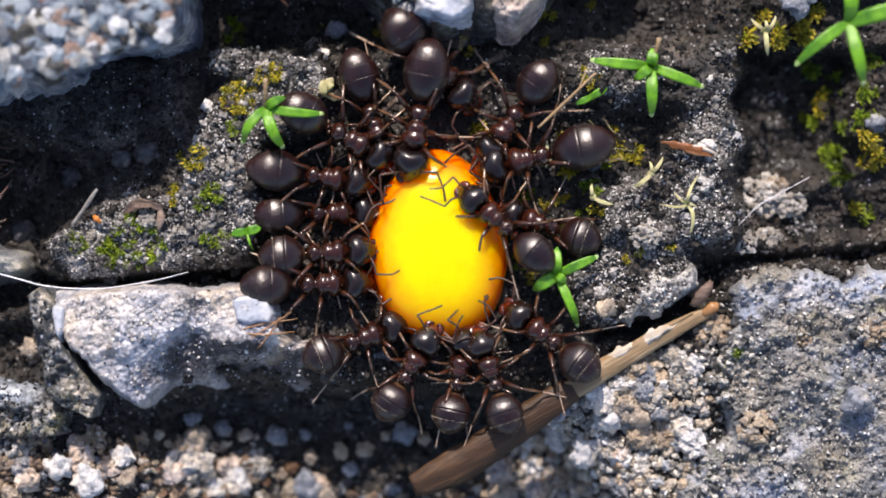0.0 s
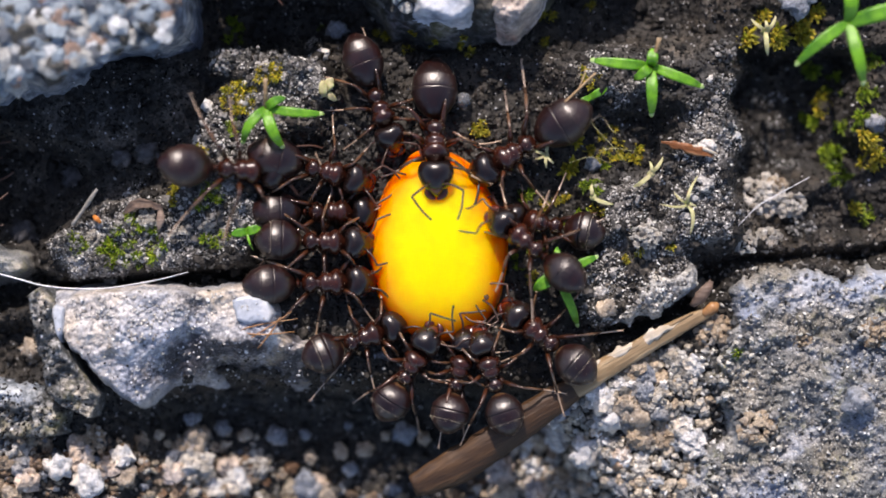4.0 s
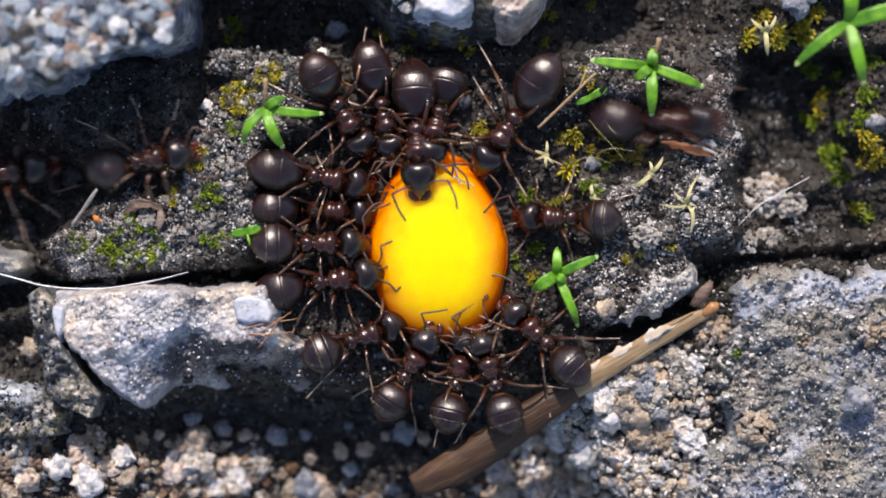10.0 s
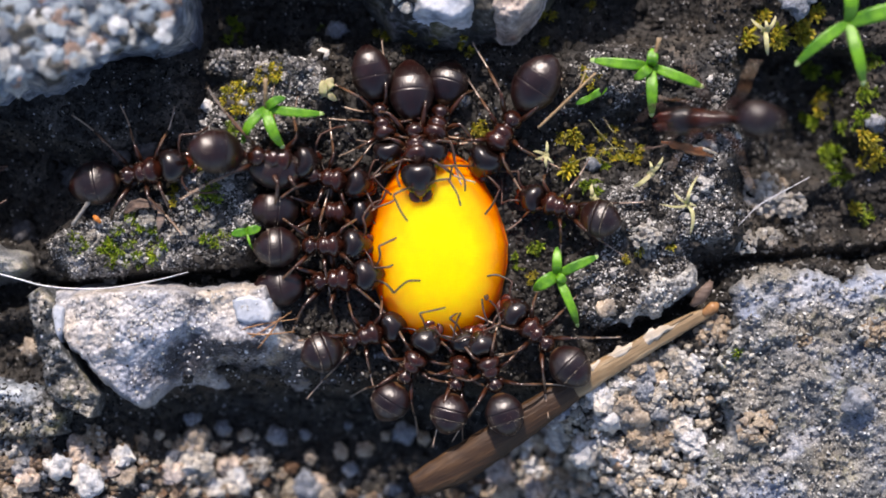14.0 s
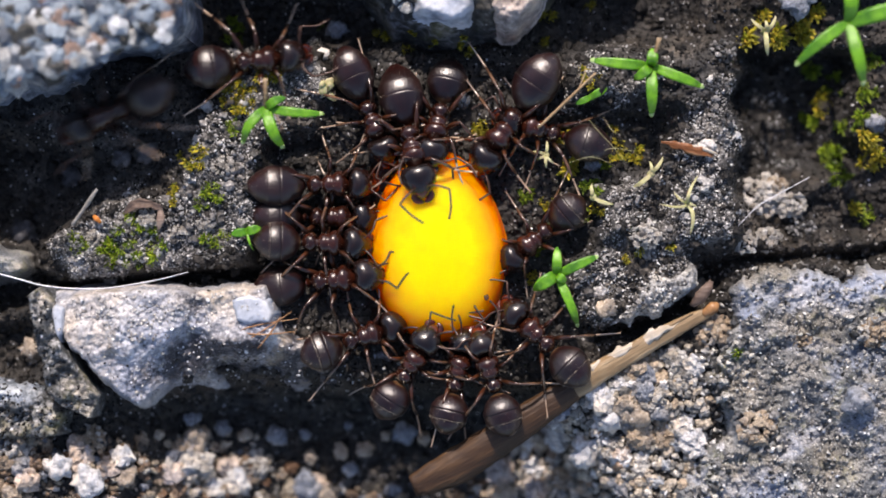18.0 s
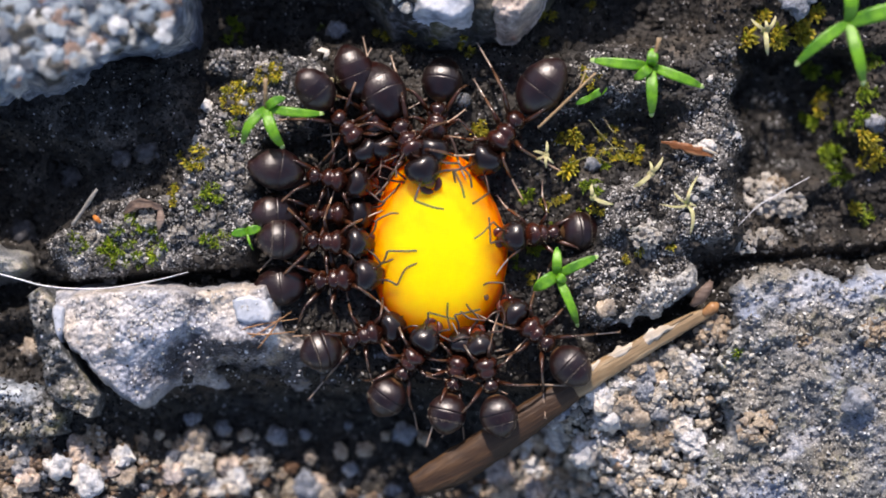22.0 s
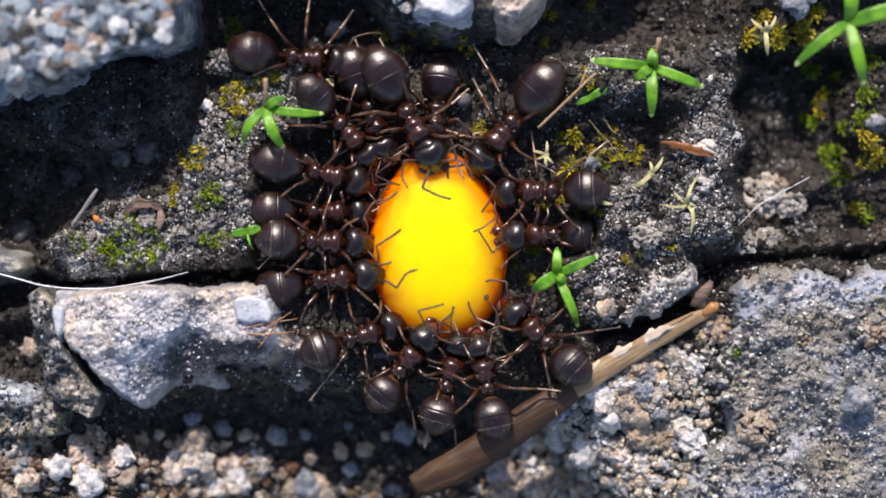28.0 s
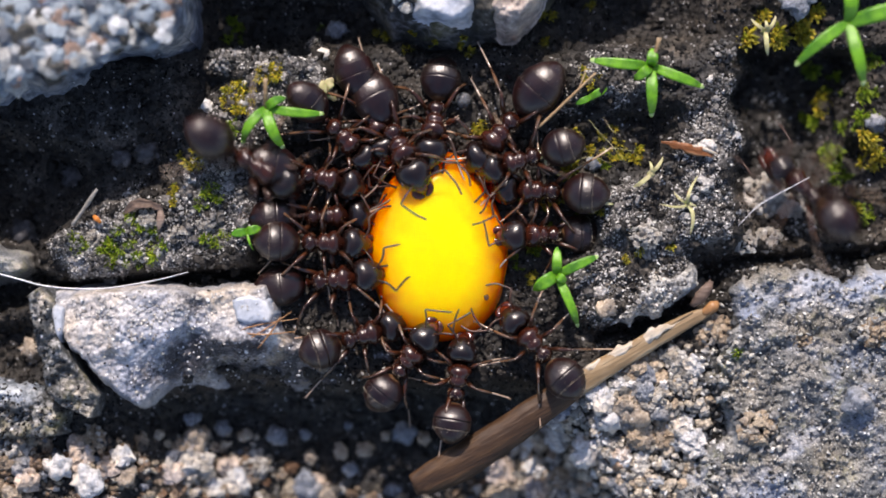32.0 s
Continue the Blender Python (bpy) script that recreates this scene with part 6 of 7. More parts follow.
# who is where: lift in mm; then seconds, plan place in mm, heading in degrees
def motions():
    roam(ANTS[0], 0, [(0, -4.35, -1.22, 1.5), (1, -4.26, -1.31, 7.3), (3, -4.25, -1.18, 1.6), (6, -4.2, -1.19, 6.9), (7, -3.8, -1.16, 11.8), (10, -3.77, -1.09, 9.5), (19, -3.74, -1.06, 7.4), (32, -3.74, -1.06, 7.4)])
    roam(ANTS[1], 0.25, [(0, -4.04, -0.12, 3.7), (1, -4.04, 0.01, 1.7), (3, -4.14, 0.32, -3.4), (6, -4.24, 0.09, 3.2), (7, -4.24, 0.11, 3.9), (10, -4.34, 0.18, 0), (13, -4.24, 0.11, 2.4), (17, -4.24, 0.2, -0.7), (21, -4.14, 0.25, -2.7), (28, -4.18, 0.25, -2.6), (32, -4.24, 0.22, -1.5)])
    roam(ANTS[2], -0.35, [(0, -3.95, 1.28, 2), (1, -4.03, 1.34, -0.9), (3, -4.01, 1.31, 0), (7, -4.09, 1.33, -2.6), (13, -4.09, 1.33, -2.6), (19, -4.01, 1.11, 0), (22, -4.14, 1.23, 0.6), (28, -4.15, 1.31, -1.9), (32, -4.16, 1.16, 1.5)])
    roam(ANTS[3], 0.1, [(0, -4.16, 2.53, -7.8), (2.5, -4.16, 2.53, -7.8), (3, -4.2, 2.77, -16.2), (7, -4.15, 2.57, -9.2), (10, -4.15, 2.49, -9.7), (11, -4.09, 2.82, -17.9), (13, -4.13, 2.56, -12.3), (17, -4.17, 2.45, -3.3), (19, -4.01, 2.15, 4.7), (20, -4.13, 2.24, -1.5), (22, -4.11, 2.51, -9.6), (24, -4.09, 2.65, -12.6), (28, -4.11, 2.63, -13.3), (31, -4.11, 2.83, -13.3), (32, -4.36, 2.54, -13.7)])
    roam(ANTS[4], 0, [(0, -2.84, -3.15, 21.5), (32, -2.92, -3.08, 17.5)])
    roam(ANTS[5], 0.25, [(0, -1.01, -3.98, 60.1), (8, -1.02, -3.98, 59.7), (19, -1.04, -3.92, 58.8), (23, -1.1, -3.84, 56.1), (32, -1.13, -3.76, 53.1)])
    roam(ANTS[6], 0.25, [(0, 0.59, -4.29, 78.5), (7, 0.58, -4.3, 76.8), (22, 0.47, -4.31, 77.8), (29, 0.25, -4.4, 73.3), (32, 0.53, -4.61, 81.9)])
    roam(ANTS[7], 0.55, [(0, 1.67, -4.3, 108.1), (13, 1.67, -4.3, 108.1), (21, 1.57, -4.32, 105.8), (28, 1.46, -4.39, 101.5), (28.6, 1.47, -4.5, 101.8), (29, 1.58, -5.07, 104.6), (29.5, 2.17, -5.96, 132.5), (30, 2.41, -5.98, 172.2), (30.2, 2.74, -4.99, 103.8), (30.4, 4.39, -4.43, 46.8), (30.6, 5.22, -4.27, 38.7), (30.8, 6.14, -3.6, 35), (31, 6.84, -2.09, 87.8), (31.2, 7.21, -0.68, 101.8), (31.4, 5.7, 2.94, 112.2), (31.6, 4.53, 4.53, 164.7), (31.8, 3.19, 3.78, 196.2), (32, 2.75, 3.12, 197.1)])
    roam(ANTS[8], 0.45, [(0, 3.56, -3.03, 142.1), (3, 3.51, -3.05, 141.3), (7, 3.34, -3.03, 136.5), (17, 3.33, -3.04, 135.9), (29, 3.36, -3.01, 137.3), (29.5, 3.37, -3.0, 137.9), (30, 3.86, -2.74, 144.7), (30.5, 3.4, -3.08, 139.8), (31, 3.25, -3.29, 133), (32, 3.23, -3.36, 131.6)])
    roam(ANTS[9], 0.9, [(0, 1.85, 1.04, 138.9), (1, 1.72, 1.03, 138.3), (3, 1.71, 1.02, 137.9), (3.6, 1.89, 0.94, 139), (4.2, 3.5, -0.18, 141.3), (4.8, 7.1, -0.85, 146.3), (5.4, 20.43, -3.03, 168.7), (32, 20.43, -3.03, 168.7)])
    roam(ANTS[10], 0, [(0, 3.49, 0.87, 161.7), (3, 3.51, 0.86, 163.5), (5.5, 3.87, 0.96, 181.9), (6, 3.96, 0.98, 184.8), (7, 4.21, 0.44, 195.5), (8, 3.66, 0.53, 184), (9, 3.82, -0.22, 212.7), (10, 4.26, 1.08, 178.9), (11, 3.43, 0.98, 166), (12, 4.13, 0.46, 203.7), (13, 4.16, 0.84, 182.5), (14, 4.29, 1.43, 162.6), (14.5, 3.87, 0.81, 180), (16.5, 3.52, 0.09, 205), (17, 3.31, -0.07, 219.3), (18, 3.26, 0.35, 220.4), (19, 3.27, 0.41, 184.7), (20, 3.27, 0.59, 180.7), (23, 3.23, 0.48, 186.1), (28, 3.23, 0.48, 182.3), (32, 3.24, 0.49, 181.1)])
    roam(ANTS[11], 0.2, [(0, 3.01, 3.17, -168), (1, 2.87, 3.19, -167.4), (2, 2.82, 3.33, -168), (3, 2.76, 3.24, -168.9), (3.5, 2.8, 3.22, -167.8), (4.5, 2.13, 3.79, -120), (5.5, 1.81, 4.28, -104.5), (6, 1.64, 4.39, -95.4), (7, 1.89, 4.35, -107.4), (8, 2.23, 4.08, -123.8), (9, 2.31, 4.15, -124.6), (13, 2.07, 4.28, -120.1), (14, 2.18, 4.16, -123.9), (18, 2.2, 4.24, -124.1), (22, 2.28, 4.17, -127.8), (29, 2.13, 4.13, -129.8), (32, 2.08, 4.14, -131.1)])
    roam(ANTS[12], 0.5, [(0, -0.92, 4.26, -100.1), (1, -1.08, 4.32, -94.3), (2, -1.08, 4.38, -94.2), (3, -0.54, 3.7, -90.8), (5.5, 0.07, 3.29, -82.7), (6, 0.31, 2.91, -78), (7, -0.41, 3.17, -82.2), (8, -0.77, 3.42, -87), (9, -0.87, 3.46, -87.4), (12, -0.9, 3.45, -85.5), (13, -0.84, 3.41, -85.5), (14, -0.92, 3.41, -84.7), (17, -0.93, 3.36, -81.4), (18, -1.02, 3.32, -77.6), (19, -1.44, 3.66, -89.3), (20, -1.02, 3.69, -85.5), (21, -0.97, 3.84, -55), (22, -1.15, 3.64, -62.7), (23, -1.15, 3.52, -65.3), (24, -0.88, 3.71, -61.1), (25, -0.75, 3.85, -58.9), (28, -1.02, 4.33, -60.4), (29, -1.23, 3.4, -75.3), (30, -1.3, 3.3, -73.1), (31, -1.31, 3.32, -75.3), (32, -1.43, 3.44, -62.6)])
    roam(ANTS[13], 0.15, [(0, -0.08, 11.7, -90), (8.0, -0.08, 11.7, -90), (8.25, -0.08, 9.9, -90), (8.7, -0.11, 5.88, -95.7), (9, -0.29, 4.11, -102.9), (17, -0.23, 4.16, -103.5), (19, -0.24, 4.18, -101.3), (20, -0.14, 4.12, -101.1), (21, -0.25, 4.19, -97.6), (32, -0.32, 4.25, -97.7)])
    roam(ANTS[14], 0.1, [(0, -2.42, 4.41, -72.3), (2, -2.53, 4.51, -66.8), (3, -2.18, 5.15, -70.9), (6, -2.37, 4.34, -65.5), (9, -2.61, 4.51, -63.9), (10, -2.07, 4.64, -76.1), (14, -2.13, 4.45, -77.5), (17, -2.5, 4.52, -67.8), (23, -2.47, 4.57, -68.8), (29, -2.46, 4.58, -69.4), (32, -2.47, 4.57, -68.8)])
    roam(ANTS[15], 0.1, [(0, 18.7, 0.49, 168.7), (13.5, 18.7, 0.49, 168.7), (13.7, 14.11, 1.3, 146.3), (13.9, 11.4, 4.0, 164.7), (14, 9.2, 4.5, 182), (14.1, 7.4, 4.15, 188), (14.2, 5.7, 3.7, 188), (14.3, 4.88, 3.35, 186.1), (14.5, 4.28, 3.43, 188.9), (15.2, 2.89, 3.05, 189.5), (16.5, 2.9, 3.02, 188.1), (17, 3.06, 3.31, 188.1), (17.5, 4.46, 3.86, 168.7), (18, 3.44, 4.21, 163.6), (18.3, 3.44, 5.28, 162.9), (18.6, 0.53, 6.53, 172.4), (19, -4.46, 6.49, 195.7), (19.3, -4.18, 6, 229.9), (19.5, -4.06, 5.18, 274.4), (19.8, -3.55, 4.45, 308.2), (20, -3.49, 4.37, 310.3), (25, -3.42, 4.34, 308.7), (28, -3.42, 4.19, 311.6), (32, -3.61, 4.06, 316)])
    roam(ANTS[16], 0.1, [(0, 15.11, -13.67, 123.7), (24.5, 15.11, -13.67, 123.7), (24.75, 13.34, -8.24, 116.6), (25, 10.94, -3.71, 149.9), (25.25, 9.31, 0.65, 138), (25.5, 8.2, 1.84, 116.6), (26.2, 4.79, 2.19, 173.3), (27, 3.52, 2.02, 180.7), (28, 3.42, 2.03, 182.3), (29, 3.32, 2.03, 179.1), (32, 3.42, 2.05, 176.6)])
    roam(ANTS[17], 0.1, [(0, 2.32, 4.42, -125.1), (0.25, 2.32, 4.42, -125.1), (0.35, 3.31, 5.09, -104), (0.45, 5.85, 5.65, -37.9), (0.6, 9.35, 3.99, -35), (0.8, 14.1, 0.87, -45), (1, 18.71, -2.05, -38.7), (8.65, 18.8, -0.81, -109.35), (16.3, 18.88, 0.42, -180), (16.7, 11.56, 0.07, -184.8), (17, 7.69, 0.51, -204.7), (17.2, 6.84, 1.91, -217.9), (17.3, 7.67, 2.42, -281.3), (17.4, 8.51, 2.92, -344.7), (17.6, 12.8, 3.13, -364.8), (17.9, 19.59, 1.71, -376.7), (32, 18.71, -2.05, -398.7)])
    roam(ANTS[18], 0.1, [(0, 18.93, -1.13, 168.7), (0.8, 18.93, -1.13, 168.7), (1, 13.8, -0.11, 169.7), (1.2, 13.44, -1.23, 235), (1.4, 13.07, -1.34, 155.6), (1.6, 11.32, 1.13, 145), (1.8, 8.6, 2.4, 161.6), (2, 5.89, 1.66, 191), (2.1, 7.01, 2.68, 114.4), (2.15, 8.14, 3.17, 68.5), (2.2, 9.28, 3.66, 22.6), (2.4, 13.35, 2.45, -14), (2.7, 19.36, 0.31, -21.8), (32, 19.36, 0.31, -21.8)])
    roam(ANTS[19], 0.1, [(0, 2.56, 10.89, -56.3), (0.8, 2.56, 10.89, -56.3), (1, 2.07, 7.44, -32.5), (1.5, 2.73, 5.66, -63.4), (1.8, 4.03, 4.08, -116.6), (2, 4.54, 3.97, -159.2), (2.3, 5.1, 5.38, -193), (2.6, 4.98, 10.44, -228.4), (2.9, 3.2, 13.4, -228.4), (32, 3.2, 13.4, -228.4)])
    roam(ANTS[20], 0.1, [(0, -0.21, 6.38, -47.4), (0.5, -1.37, 5.76, -19.7), (1, -1.1, 5.46, -17.4), (1.4, -1.36, 5.98, -34.7), (1.7, -0.84, 6.07, -71.6), (2, -0.75, 5.53, -92.7), (2.3, -2.17, 6.43, -135), (2.6, -3.12, 6.72, -161.6), (3, -4.15, 6.13, -157.9), (3.5, -5.91, 8.09, -200.6), (4, -7.96, 11.87, -206.6), (32, -7.96, 11.87, -206.6)])
    roam(ANTS[21], 0.1, [(0, -3.35, 3.91, -28.9), (1, -3.95, 3.08, -20.1), (2, -4, 3.06, -21.5), (2.6, -4.15, 2.98, -20.4), (2.7, -5.01, 3.72, 30.45), (2.8, -5.87, 4.47, 81.3), (2.95, -6.91, 4.76, 122.1), (3.1, -7.94, 5.05, 162.9), (3.6, -12.63, 5.04, 189.5), (4.2, -19.73, 4.31, 184.8), (32, -19.73, 4.31, 184.8)])
    roam(ANTS[22], 0.1, [(0, -18.44, 2.05, 4.8), (1.9, -18.44, 2.05, 4.8), (2.2, -12.8, 3.18, 20), (2.5, -10.29, 4.54, 14), (3, -8.24, 4.22, 21.4), (3.5, -7.55, 6.69, 28.6), (4, -5.38, 11.8, 71.6), (32, -5.38, 11.8, 71.6)])
    roam(ANTS[23], 0.1, [(0, -18.11, 1.89, 9.5), (2.5, -18.11, 1.89, 9.5), (2.8, -13.59, 2.39, 0), (3, -12.99, 1.98, 6.6), (3.5, -10.63, 3.05, -2), (4.2, -6.57, 2.72, -3.9), (5, -6.08, 2.92, -4.1), (5.6, -5.41, 3.26, 16.3), (5.75, -5.96, 3.71, 85.4), (5.85, -6.66, 3.52, 145.7), (6, -7.18, 3.3, 166.4), (6.3, -11.13, 4.51, 166), (6.6, -14.84, 2.94, 184.8), (7, -19.58, 2.39, 180), (32, -19.58, 2.39, 180)])
    roam(ANTS[24], 0.1, [(0, -0.47, 11.57, -90), (4.2, -0.47, 11.57, -90), (4.8, 2.72, 5.54, -70.3), (5.2, 3.4, 1.09, -94.1), (5.5, 3.75, -1.36, -24.6), (5.7, 6.68, -0.56, 36), (5.9, 10.71, 2, 28.3), (6, 12.42, 2.89, 22.8), (6.3, 14.52, 3.57, 14), (6.6, 19.41, 3.97, 0), (32, 19.41, 3.97, 0)])
    roam(ANTS[25], 0.1, [(0, 19.23, 6.86, -163.3), (5.7, 19.23, 6.86, -163.3), (5.85, 12.57, 4.44, -151.4), (5.92, 11.68, 4.77, -74.15), (6, 10.78, 5.1, 3.1), (6.1, 10.86, 4.84, -45.65), (6.2, 10.93, 4.58, -94.4), (6.35, 11.26, 4.75, -134.8), (6.5, 11.59, 4.91, -175.2), (6.7, 8.24, 4.05, -177.6), (7, 5.07, 3.53, -174), (7.4, 3.86, 3.34, -168.7), (7.6, 3.83, 5.55, -230.7), (7.9, 3.32, 9.23, -235), (8.3, 2.11, 13.04, -243.4), (32, 2.11, 13.04, -243.4)])
    roam(ANTS[26], 0.1, [(0, -18.38, 6.88, -4.8), (6.1, -18.38, 6.88, -4.8), (6.4, -10.67, 6.08, -4.4), (7, -8.2, 5.79, -2.6), (7.3, -6.37, 6.83, 24.4), (7.7, -3.56, 8.39, 4.4), (8, -1.9, 8.03, -17.1), (8.3, -1.14, 10.22, 31), (8.7, 0.77, 13.89, 26.6), (32, 0.77, 13.89, 26.6)])
    roam(ANTS[27], 0.1, [(0, -7.09, 11.64, -80.5), (7.5, -7.09, 11.64, -80.5), (7.8, -5.96, 6.95, -65.2), (8, -4.45, 5.24, -51.1), (8.35, -4.37, 5.12, -50), (8.5, -5.17, 6.05, -57.5), (8.8, -5.87, 7.77, -21), (9, -5.03, 7.97, -15.7), (9.3, -2.89, 9.82, 22.6), (9.6, 0.92, 13.55, 38.7), (32, 0.92, 13.55, 38.7)])
    roam(ANTS[28], 0.1, [(0, -9.41, 11.56, -63.4), (7.4, -9.41, 11.56, -63.4), (7.7, -7.2, 5.14, -57.5), (8, -5.52, 3.24, -15.4), (8.5, -5.93, 3.42, -13.6), (9, -7.71, 3.68, -13), (9.12, -8.78, 2.81, -77.5), (9.21, -9.54, 2.58, -126.35), (9.3, -10.29, 2.35, -175.2), (9.5, -13.67, 2.5, -170.5), (9.8, -19.22, 1.17, -168.7), (11.5, -19.4, 1.5, -90), (13.5, -19.2, 1.8, -8), (13.75, -12.1, 2.3, 5), (14, -10.4, 2.7, 12), (14.2, -10.2, 3.1, 36), (14.3, -10.7, 3.6, 110), (14.4, -11.9, 3.6, 165), (14.5, -13.4, 3.5, 182), (14.8, -19.6, 3.1, 184), (32, -19.6, 3.1, 184)])
    roam(ANTS[29], 0.1, [(0, 0.11, 11.52, -76), (9.2, 0.11, 11.52, -76), (9.5, 1.44, 6.98, -59), (9.7, 2.77, 6.8, -48.4), (9.8, 5.02, 5.92, -31), (9.9, 6.03, 5.22, -32.2), (10, 8.1, 4.48, -1.1), (10.1, 10.91, 3.69, -2.4), (10.2, 11.97, 3.52, -26), (10.4, 13.26, 2.64, -26.6), (10.5, 15.24, 1.16, -26.6), (10.8, 19.65, -1.5, -31), (32, 19.65, -1.5, -31)])
    roam(ANTS[30], 0.1, [(0, 18.71, 1.76, -174.8), (10.2, 18.71, 1.76, -174.8), (10.5, 10.81, 1.04, -182.2), (10.7, 8.15, 0.84, -198.4), (11, 5.76, 3.15, -173.4), (11.07, 6.2, 3.75, -221.7), (11.15, 6.64, 4.35, -270), (11.23, 7.34, 4.12, -310.25), (11.3, 8.04, 3.88, -350.5), (11.6, 14.39, 3.03, -374), (11.9, 19.55, 1.52, -376.7), (32, 19.55, 1.52, -376.7)])
    roam(ANTS[31], 0.1, [(0, 1.19, 11.76, -121), (10.6, 1.19, 11.76, -121), (10.8, 0.87, 9.43, -79.25), (11, 0.55, 7.09, -37.5), (11.3, 3.55, 5.75, -27.6), (11.5, 6.42, 4.73, -19.1), (11.7, 12.69, 3.63, -11.8), (12, 19.6, 2.13, -11.3), (32, 19.6, 2.13, -11.3)])
    roam(ANTS[32], 0.1, [(0, -18.05, 3.01, 2.4), (9.6, -18.05, 3.01, 2.4), (9.9, -12.4, 3.17, 6.8), (10, -10.11, 3.15, 10.7), (10.2, -9.66, 3.6, 26.6), (10.4, -7.87, 3.22, -6.4), (10.6, -8.34, 2.08, -9.1), (10.8, -9.31, 1.29, -12.4), (11, -9.27, 0.14, -29.9), (11.5, -8.55, 0.22, -6.6), (12, -6.87, 0.18, 3.9), (12.12, -8.22, -1.5, -69), (12.3, -8.57, -3.57, -83.9), (12.5, -7.87, -4.09, -67.4), (12.8, -5.1, -6.32, -33.7), (13.3, -1.66, -13.04, -63.4), (32, -1.66, -13.04, -63.4)])
    roam(ANTS[33], 0.1, [(0, -18.91, 2.29, 9.5), (9.7, -18.91, 2.29, 9.5), (10, -15.54, 2.68, 9.5), (10.2, -13.39, 3.17, 35.6), (10.4, -10.96, 4.95, 3.4), (10.6, -10.8, 5.09, -10.2), (10.8, -9.71, 4.68, -6.6), (11, -9.24, 4.55, -33.2), (11.3, -8.33, 5.43, -52.1), (11.6, -6.93, 5.42, -85.9), (12, -5.67, 4.9, -101.8), (12.15, -4.52, 5.91, -46.5), (12.3, -4.02, 7.38, 17.1), (12.6, -0.94, 7.33, 0), (12.8, 0.93, 6.34, -18.4), (13, 2.85, 5.15, -52.7), (13.3, 5.04, 5.53, 13), (13.6, 9.61, 7.88, 41.6), (14, 12.34, 12.99, 63.4), (32, 12.34, 12.99, 63.4)])
    roam(ANTS[34], 0.1, [(0, -18.35, 3.55, -2.4), (12, -18.35, 3.55, -2.4), (12.3, -12.42, 3.32, 2.2), (12.7, -11.54, 2.44, 19.1), (13, -10.37, 1.23, 44.2), (13.12, -10.6, 1.8, 110), (13.25, -11.8, 1.9, 172), (13.42, -12.8, 1.2, 205), (13.6, -15.6, -2.4, 228), (13.85, -19.9, -5, 210), (32, -19.9, -5, 210)])
    roam(ANTS[35], 0.1, [(0, -7.64, 11.69, -94.8), (12.6, -7.64, 11.69, -94.8), (12.8, -8.58, 6.76, -90), (13, -8.15, 3.55, -54.3), (13.5, -7.83, 3.79, -42.1), (14, -6.3, 3.2, -6), (14.2, -5.7, 3.3, 0), (14.5, -5.6, 3.4, 6), (15, -6.5, 4, 80), (15.15, -7.5, 4.2, 145), (15.4, -11, 3.6, 178), (15.9, -19.64, 3.18, 180), (32, -19.64, 3.18, 180)])
    roam(ANTS[36], 0.1, [(0, -18.39, 2.22, 2.4), (17, -18.39, 2.22, 2.4), (17.3, -13.62, 2.31, 9.5), (17.6, -9.3, 3.41, 19.2), (17.8, -8.4, 4.94, 45), (18, -6.51, 6.6, 8.1), (18.5, -5.73, 6.67, 5.7), (18.8, -3.35, 6.9, 8.1), (19, 0.6, 8.25, -4.1), (19.3, 4.67, 10.66, 21.8), (19.6, 8.0, 13.2, 31.8), (32, 8.0, 13.2, 31.8)])
    roam(ANTS[37], 0.1, [(0, -3.49, 11.66, -94.8), (18.9, -3.49, 11.66, -94.8), (19.1, -4.03, 7.07, -103), (19.3, -5.36, 4.62, -135), (19.5, -6.85, 3.24, -170.4), (19.7, -9.8, 2.99, -173.4), (20, -13.35, 2.12, -175.9), (20.3, -19.67, 1.8, -180), (32, -19.67, 1.8, -180)])
    roam(ANTS[38], 0.1, [(0, 2, 11.89, -74.7), (18.85, 2, 11.89, -74.7), (19.1, 3.11, 7.2, -51.3), (19.3, 5.07, 5.01, -42), (19.5, 8.04, 2, -25.6), (19.7, 13.5, 0.96, -4.8), (20, 19.83, 0.4, -5.7), (32, 19.83, 0.4, -5.7)])
    roam(ANTS[39], 0.1, [(0, -11.65, 11.95, -48.8), (26.8, -11.65, 11.95, -48.8), (27.5, -8.06, 6.73, 28.6), (28, -4.9, 6.7, -6.3), (28.4, -3.61, 6.35, -6.9), (28.7, -1.29, 6.58, -14.9), (29, 0.31, 6.45, -39.2), (29.3, 1.32, 7.33, 0), (29.6, 4.16, 8.96, 26.6), (30, 7.78, 13, 31), (32, 7.78, 13, 31)])
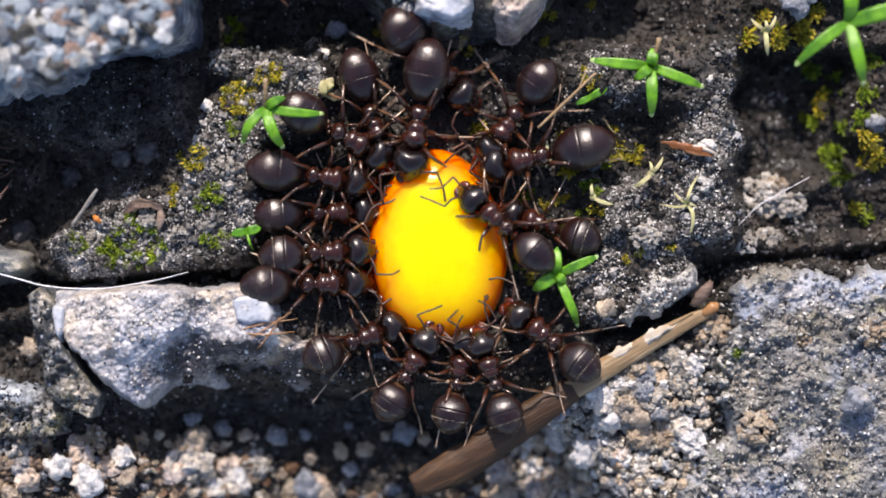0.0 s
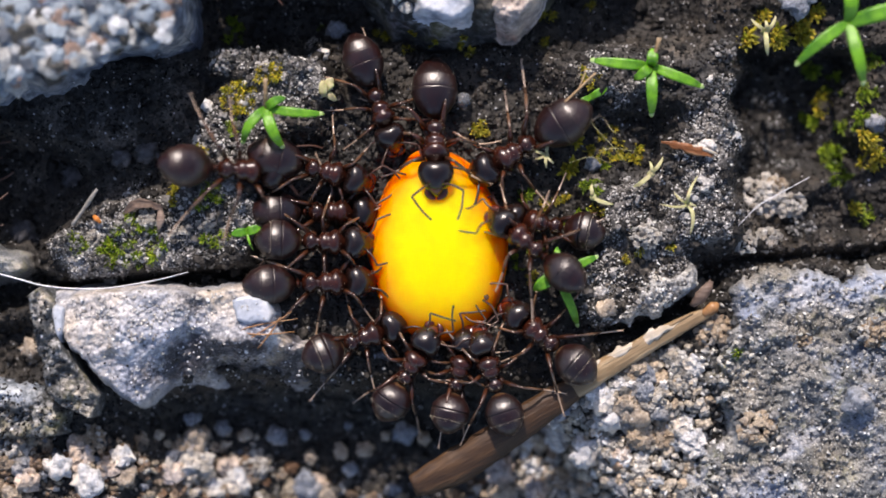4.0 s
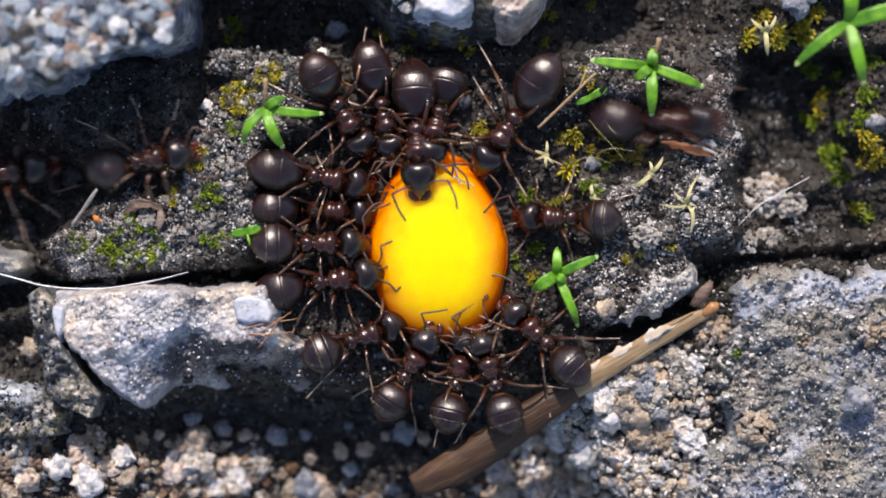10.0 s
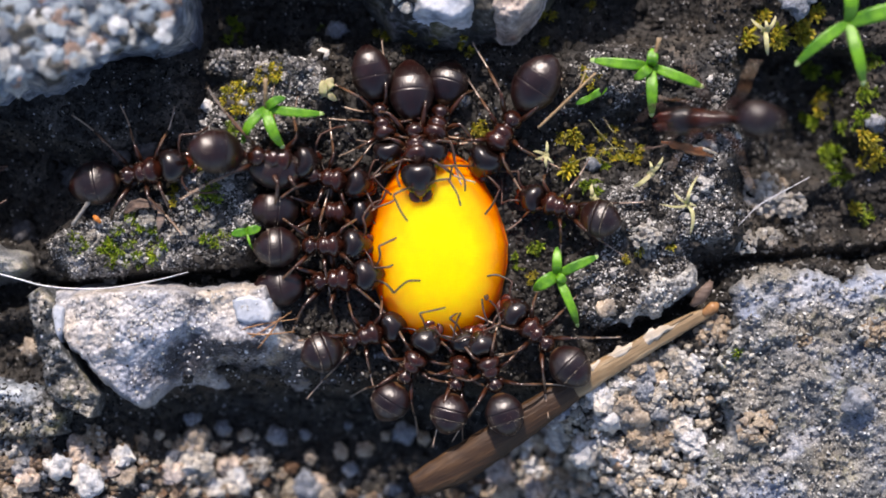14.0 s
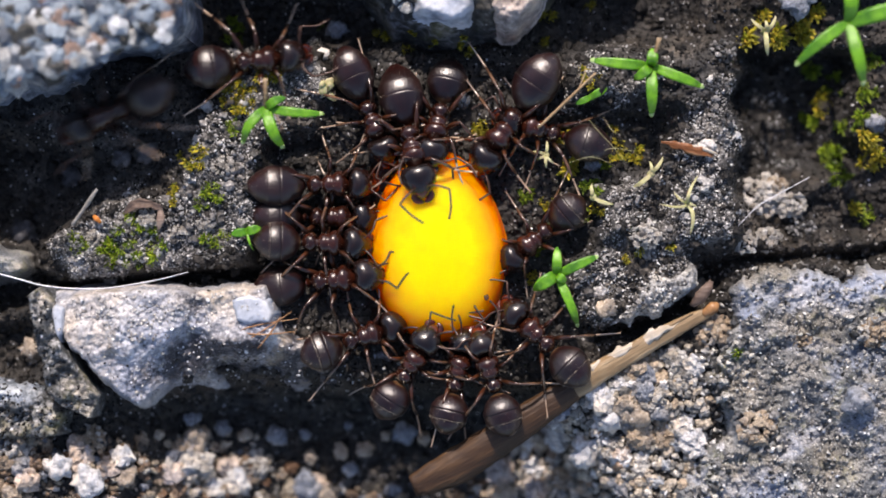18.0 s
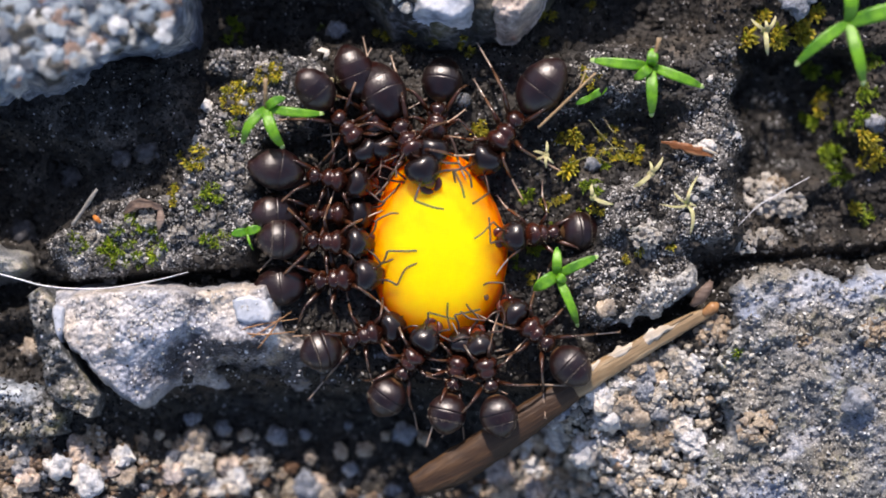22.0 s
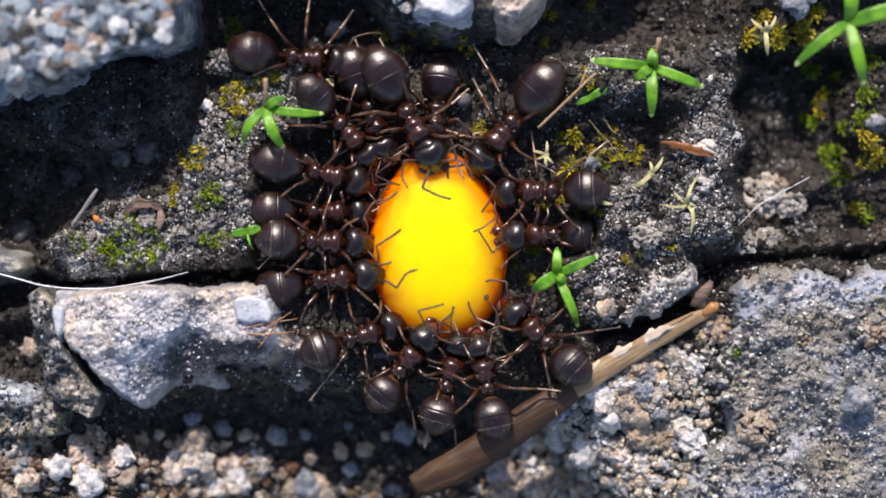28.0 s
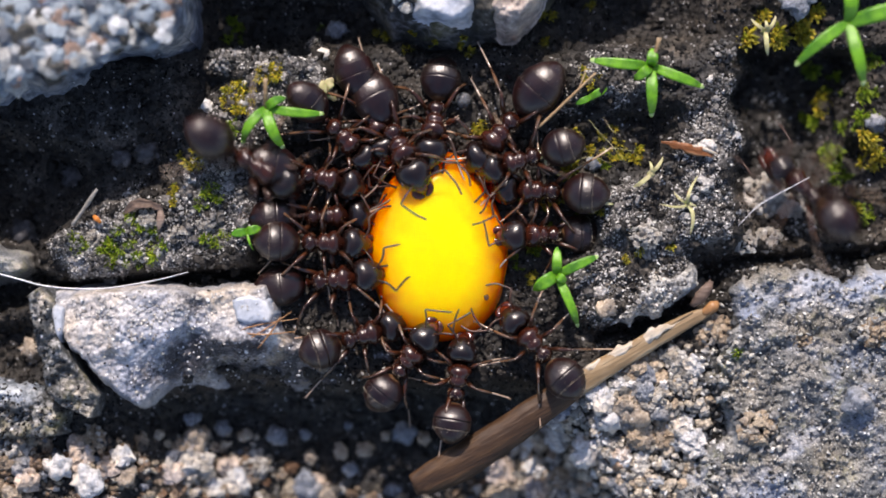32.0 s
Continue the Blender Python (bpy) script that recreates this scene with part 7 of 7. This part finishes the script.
    roam(ANTS[40], 0.1, [(0, -18.47, 1.65, 4.8), (28.6, -18.47, 1.65, 4.8), (29, -10.61, 2.84, 31.3), (29.2, -7.57, 5.32, 10.9), (29.6, -5.42, 5.24, -5.7), (30, -4.23, 3.97, -20.6), (30.15, -3.57, 5.62, 17.1), (30.4, 1.34, 6.98, -14), (30.6, 2.58, 5.51, -48), (30.8, 7.36, 3.68, -22.6), (31, 11.07, 3.16, -18.4), (31.2, 15.39, 1.88, -15.3), (31.5, 19.95, 0.73, -16.7), (32, 19.95, 0.73, -16.7)])
    roam(ANTS[41], 0.1, [(0, -1.78, 11.97, -149), (29.4, -1.78, 11.97, -149), (29.8, -5.5, 8.01, -173.9), (30, -7.93, 7.2, -142), (30.2, -13.51, 2.01, -135), (30.5, -19.85, -0.93, -158.2), (32, -19.85, -0.93, -158.2)])
    roam(ANTS[42], 0.1, [(0, 19.44, -1.51, 168.7), (31.6, 19.44, -1.51, 168.7), (31.8, 13.91, -1.06, 170.5), (31.9, 13.45, 0.44, 146.9), (32, 12.74, 2.12, 138.6)])
    roam(ANTS[43], 0.1, [(0, -11.38, 11.95, -63.4), (31.2, -11.38, 11.95, -63.4), (31.6, -8.68, 6.39, -61.4), (31.8, -7.66, 4.5, -55), (32, -6.69, 3.01, -31.7)])
    roam(ANTS[44], 0.1, [(0, -5.52, 11.34, -79.7), (9.2, -5.52, 11.34, -79.7), (9.6, -4.28, 6.3, -67.4), (10, -3.52, 4.76, -58.5), (10.5, -3.83, 5.52, -53.8), (10.6, -4.53, 7.08, 3.8), (10.7, -5.23, 8.64, 61.4), (11, -6.34, 12.62, 78.7), (14, -5, 13, 150), (17.25, -3, 12, 215), (17.5, -3.7, 8.3, 218), (17.6, -4.8, 7.5, 205), (17.8, -7.9, 6.9, 205), (17.9, -10.6, 5.2, 212), (18, -11.7, 4.7, 204), (18.1, -14.5, 3.5, 202), (18.25, -17.8, 1.6, 212), (18.5, -20.5, -2.8, 230), (32, -20.5, -2.8, 230)])
    walk(straw, [(0, straw.matrix_basis.copy()), (28.5, straw.matrix_basis.copy()), (30, spot(4.28, -5.22, -0.12, 30.6)), (31, spot(4.2, -5.12, -0.08, 30.4)),
                 (32, spot(4.28, -5.14, -0.1, 30.2))])


motions()
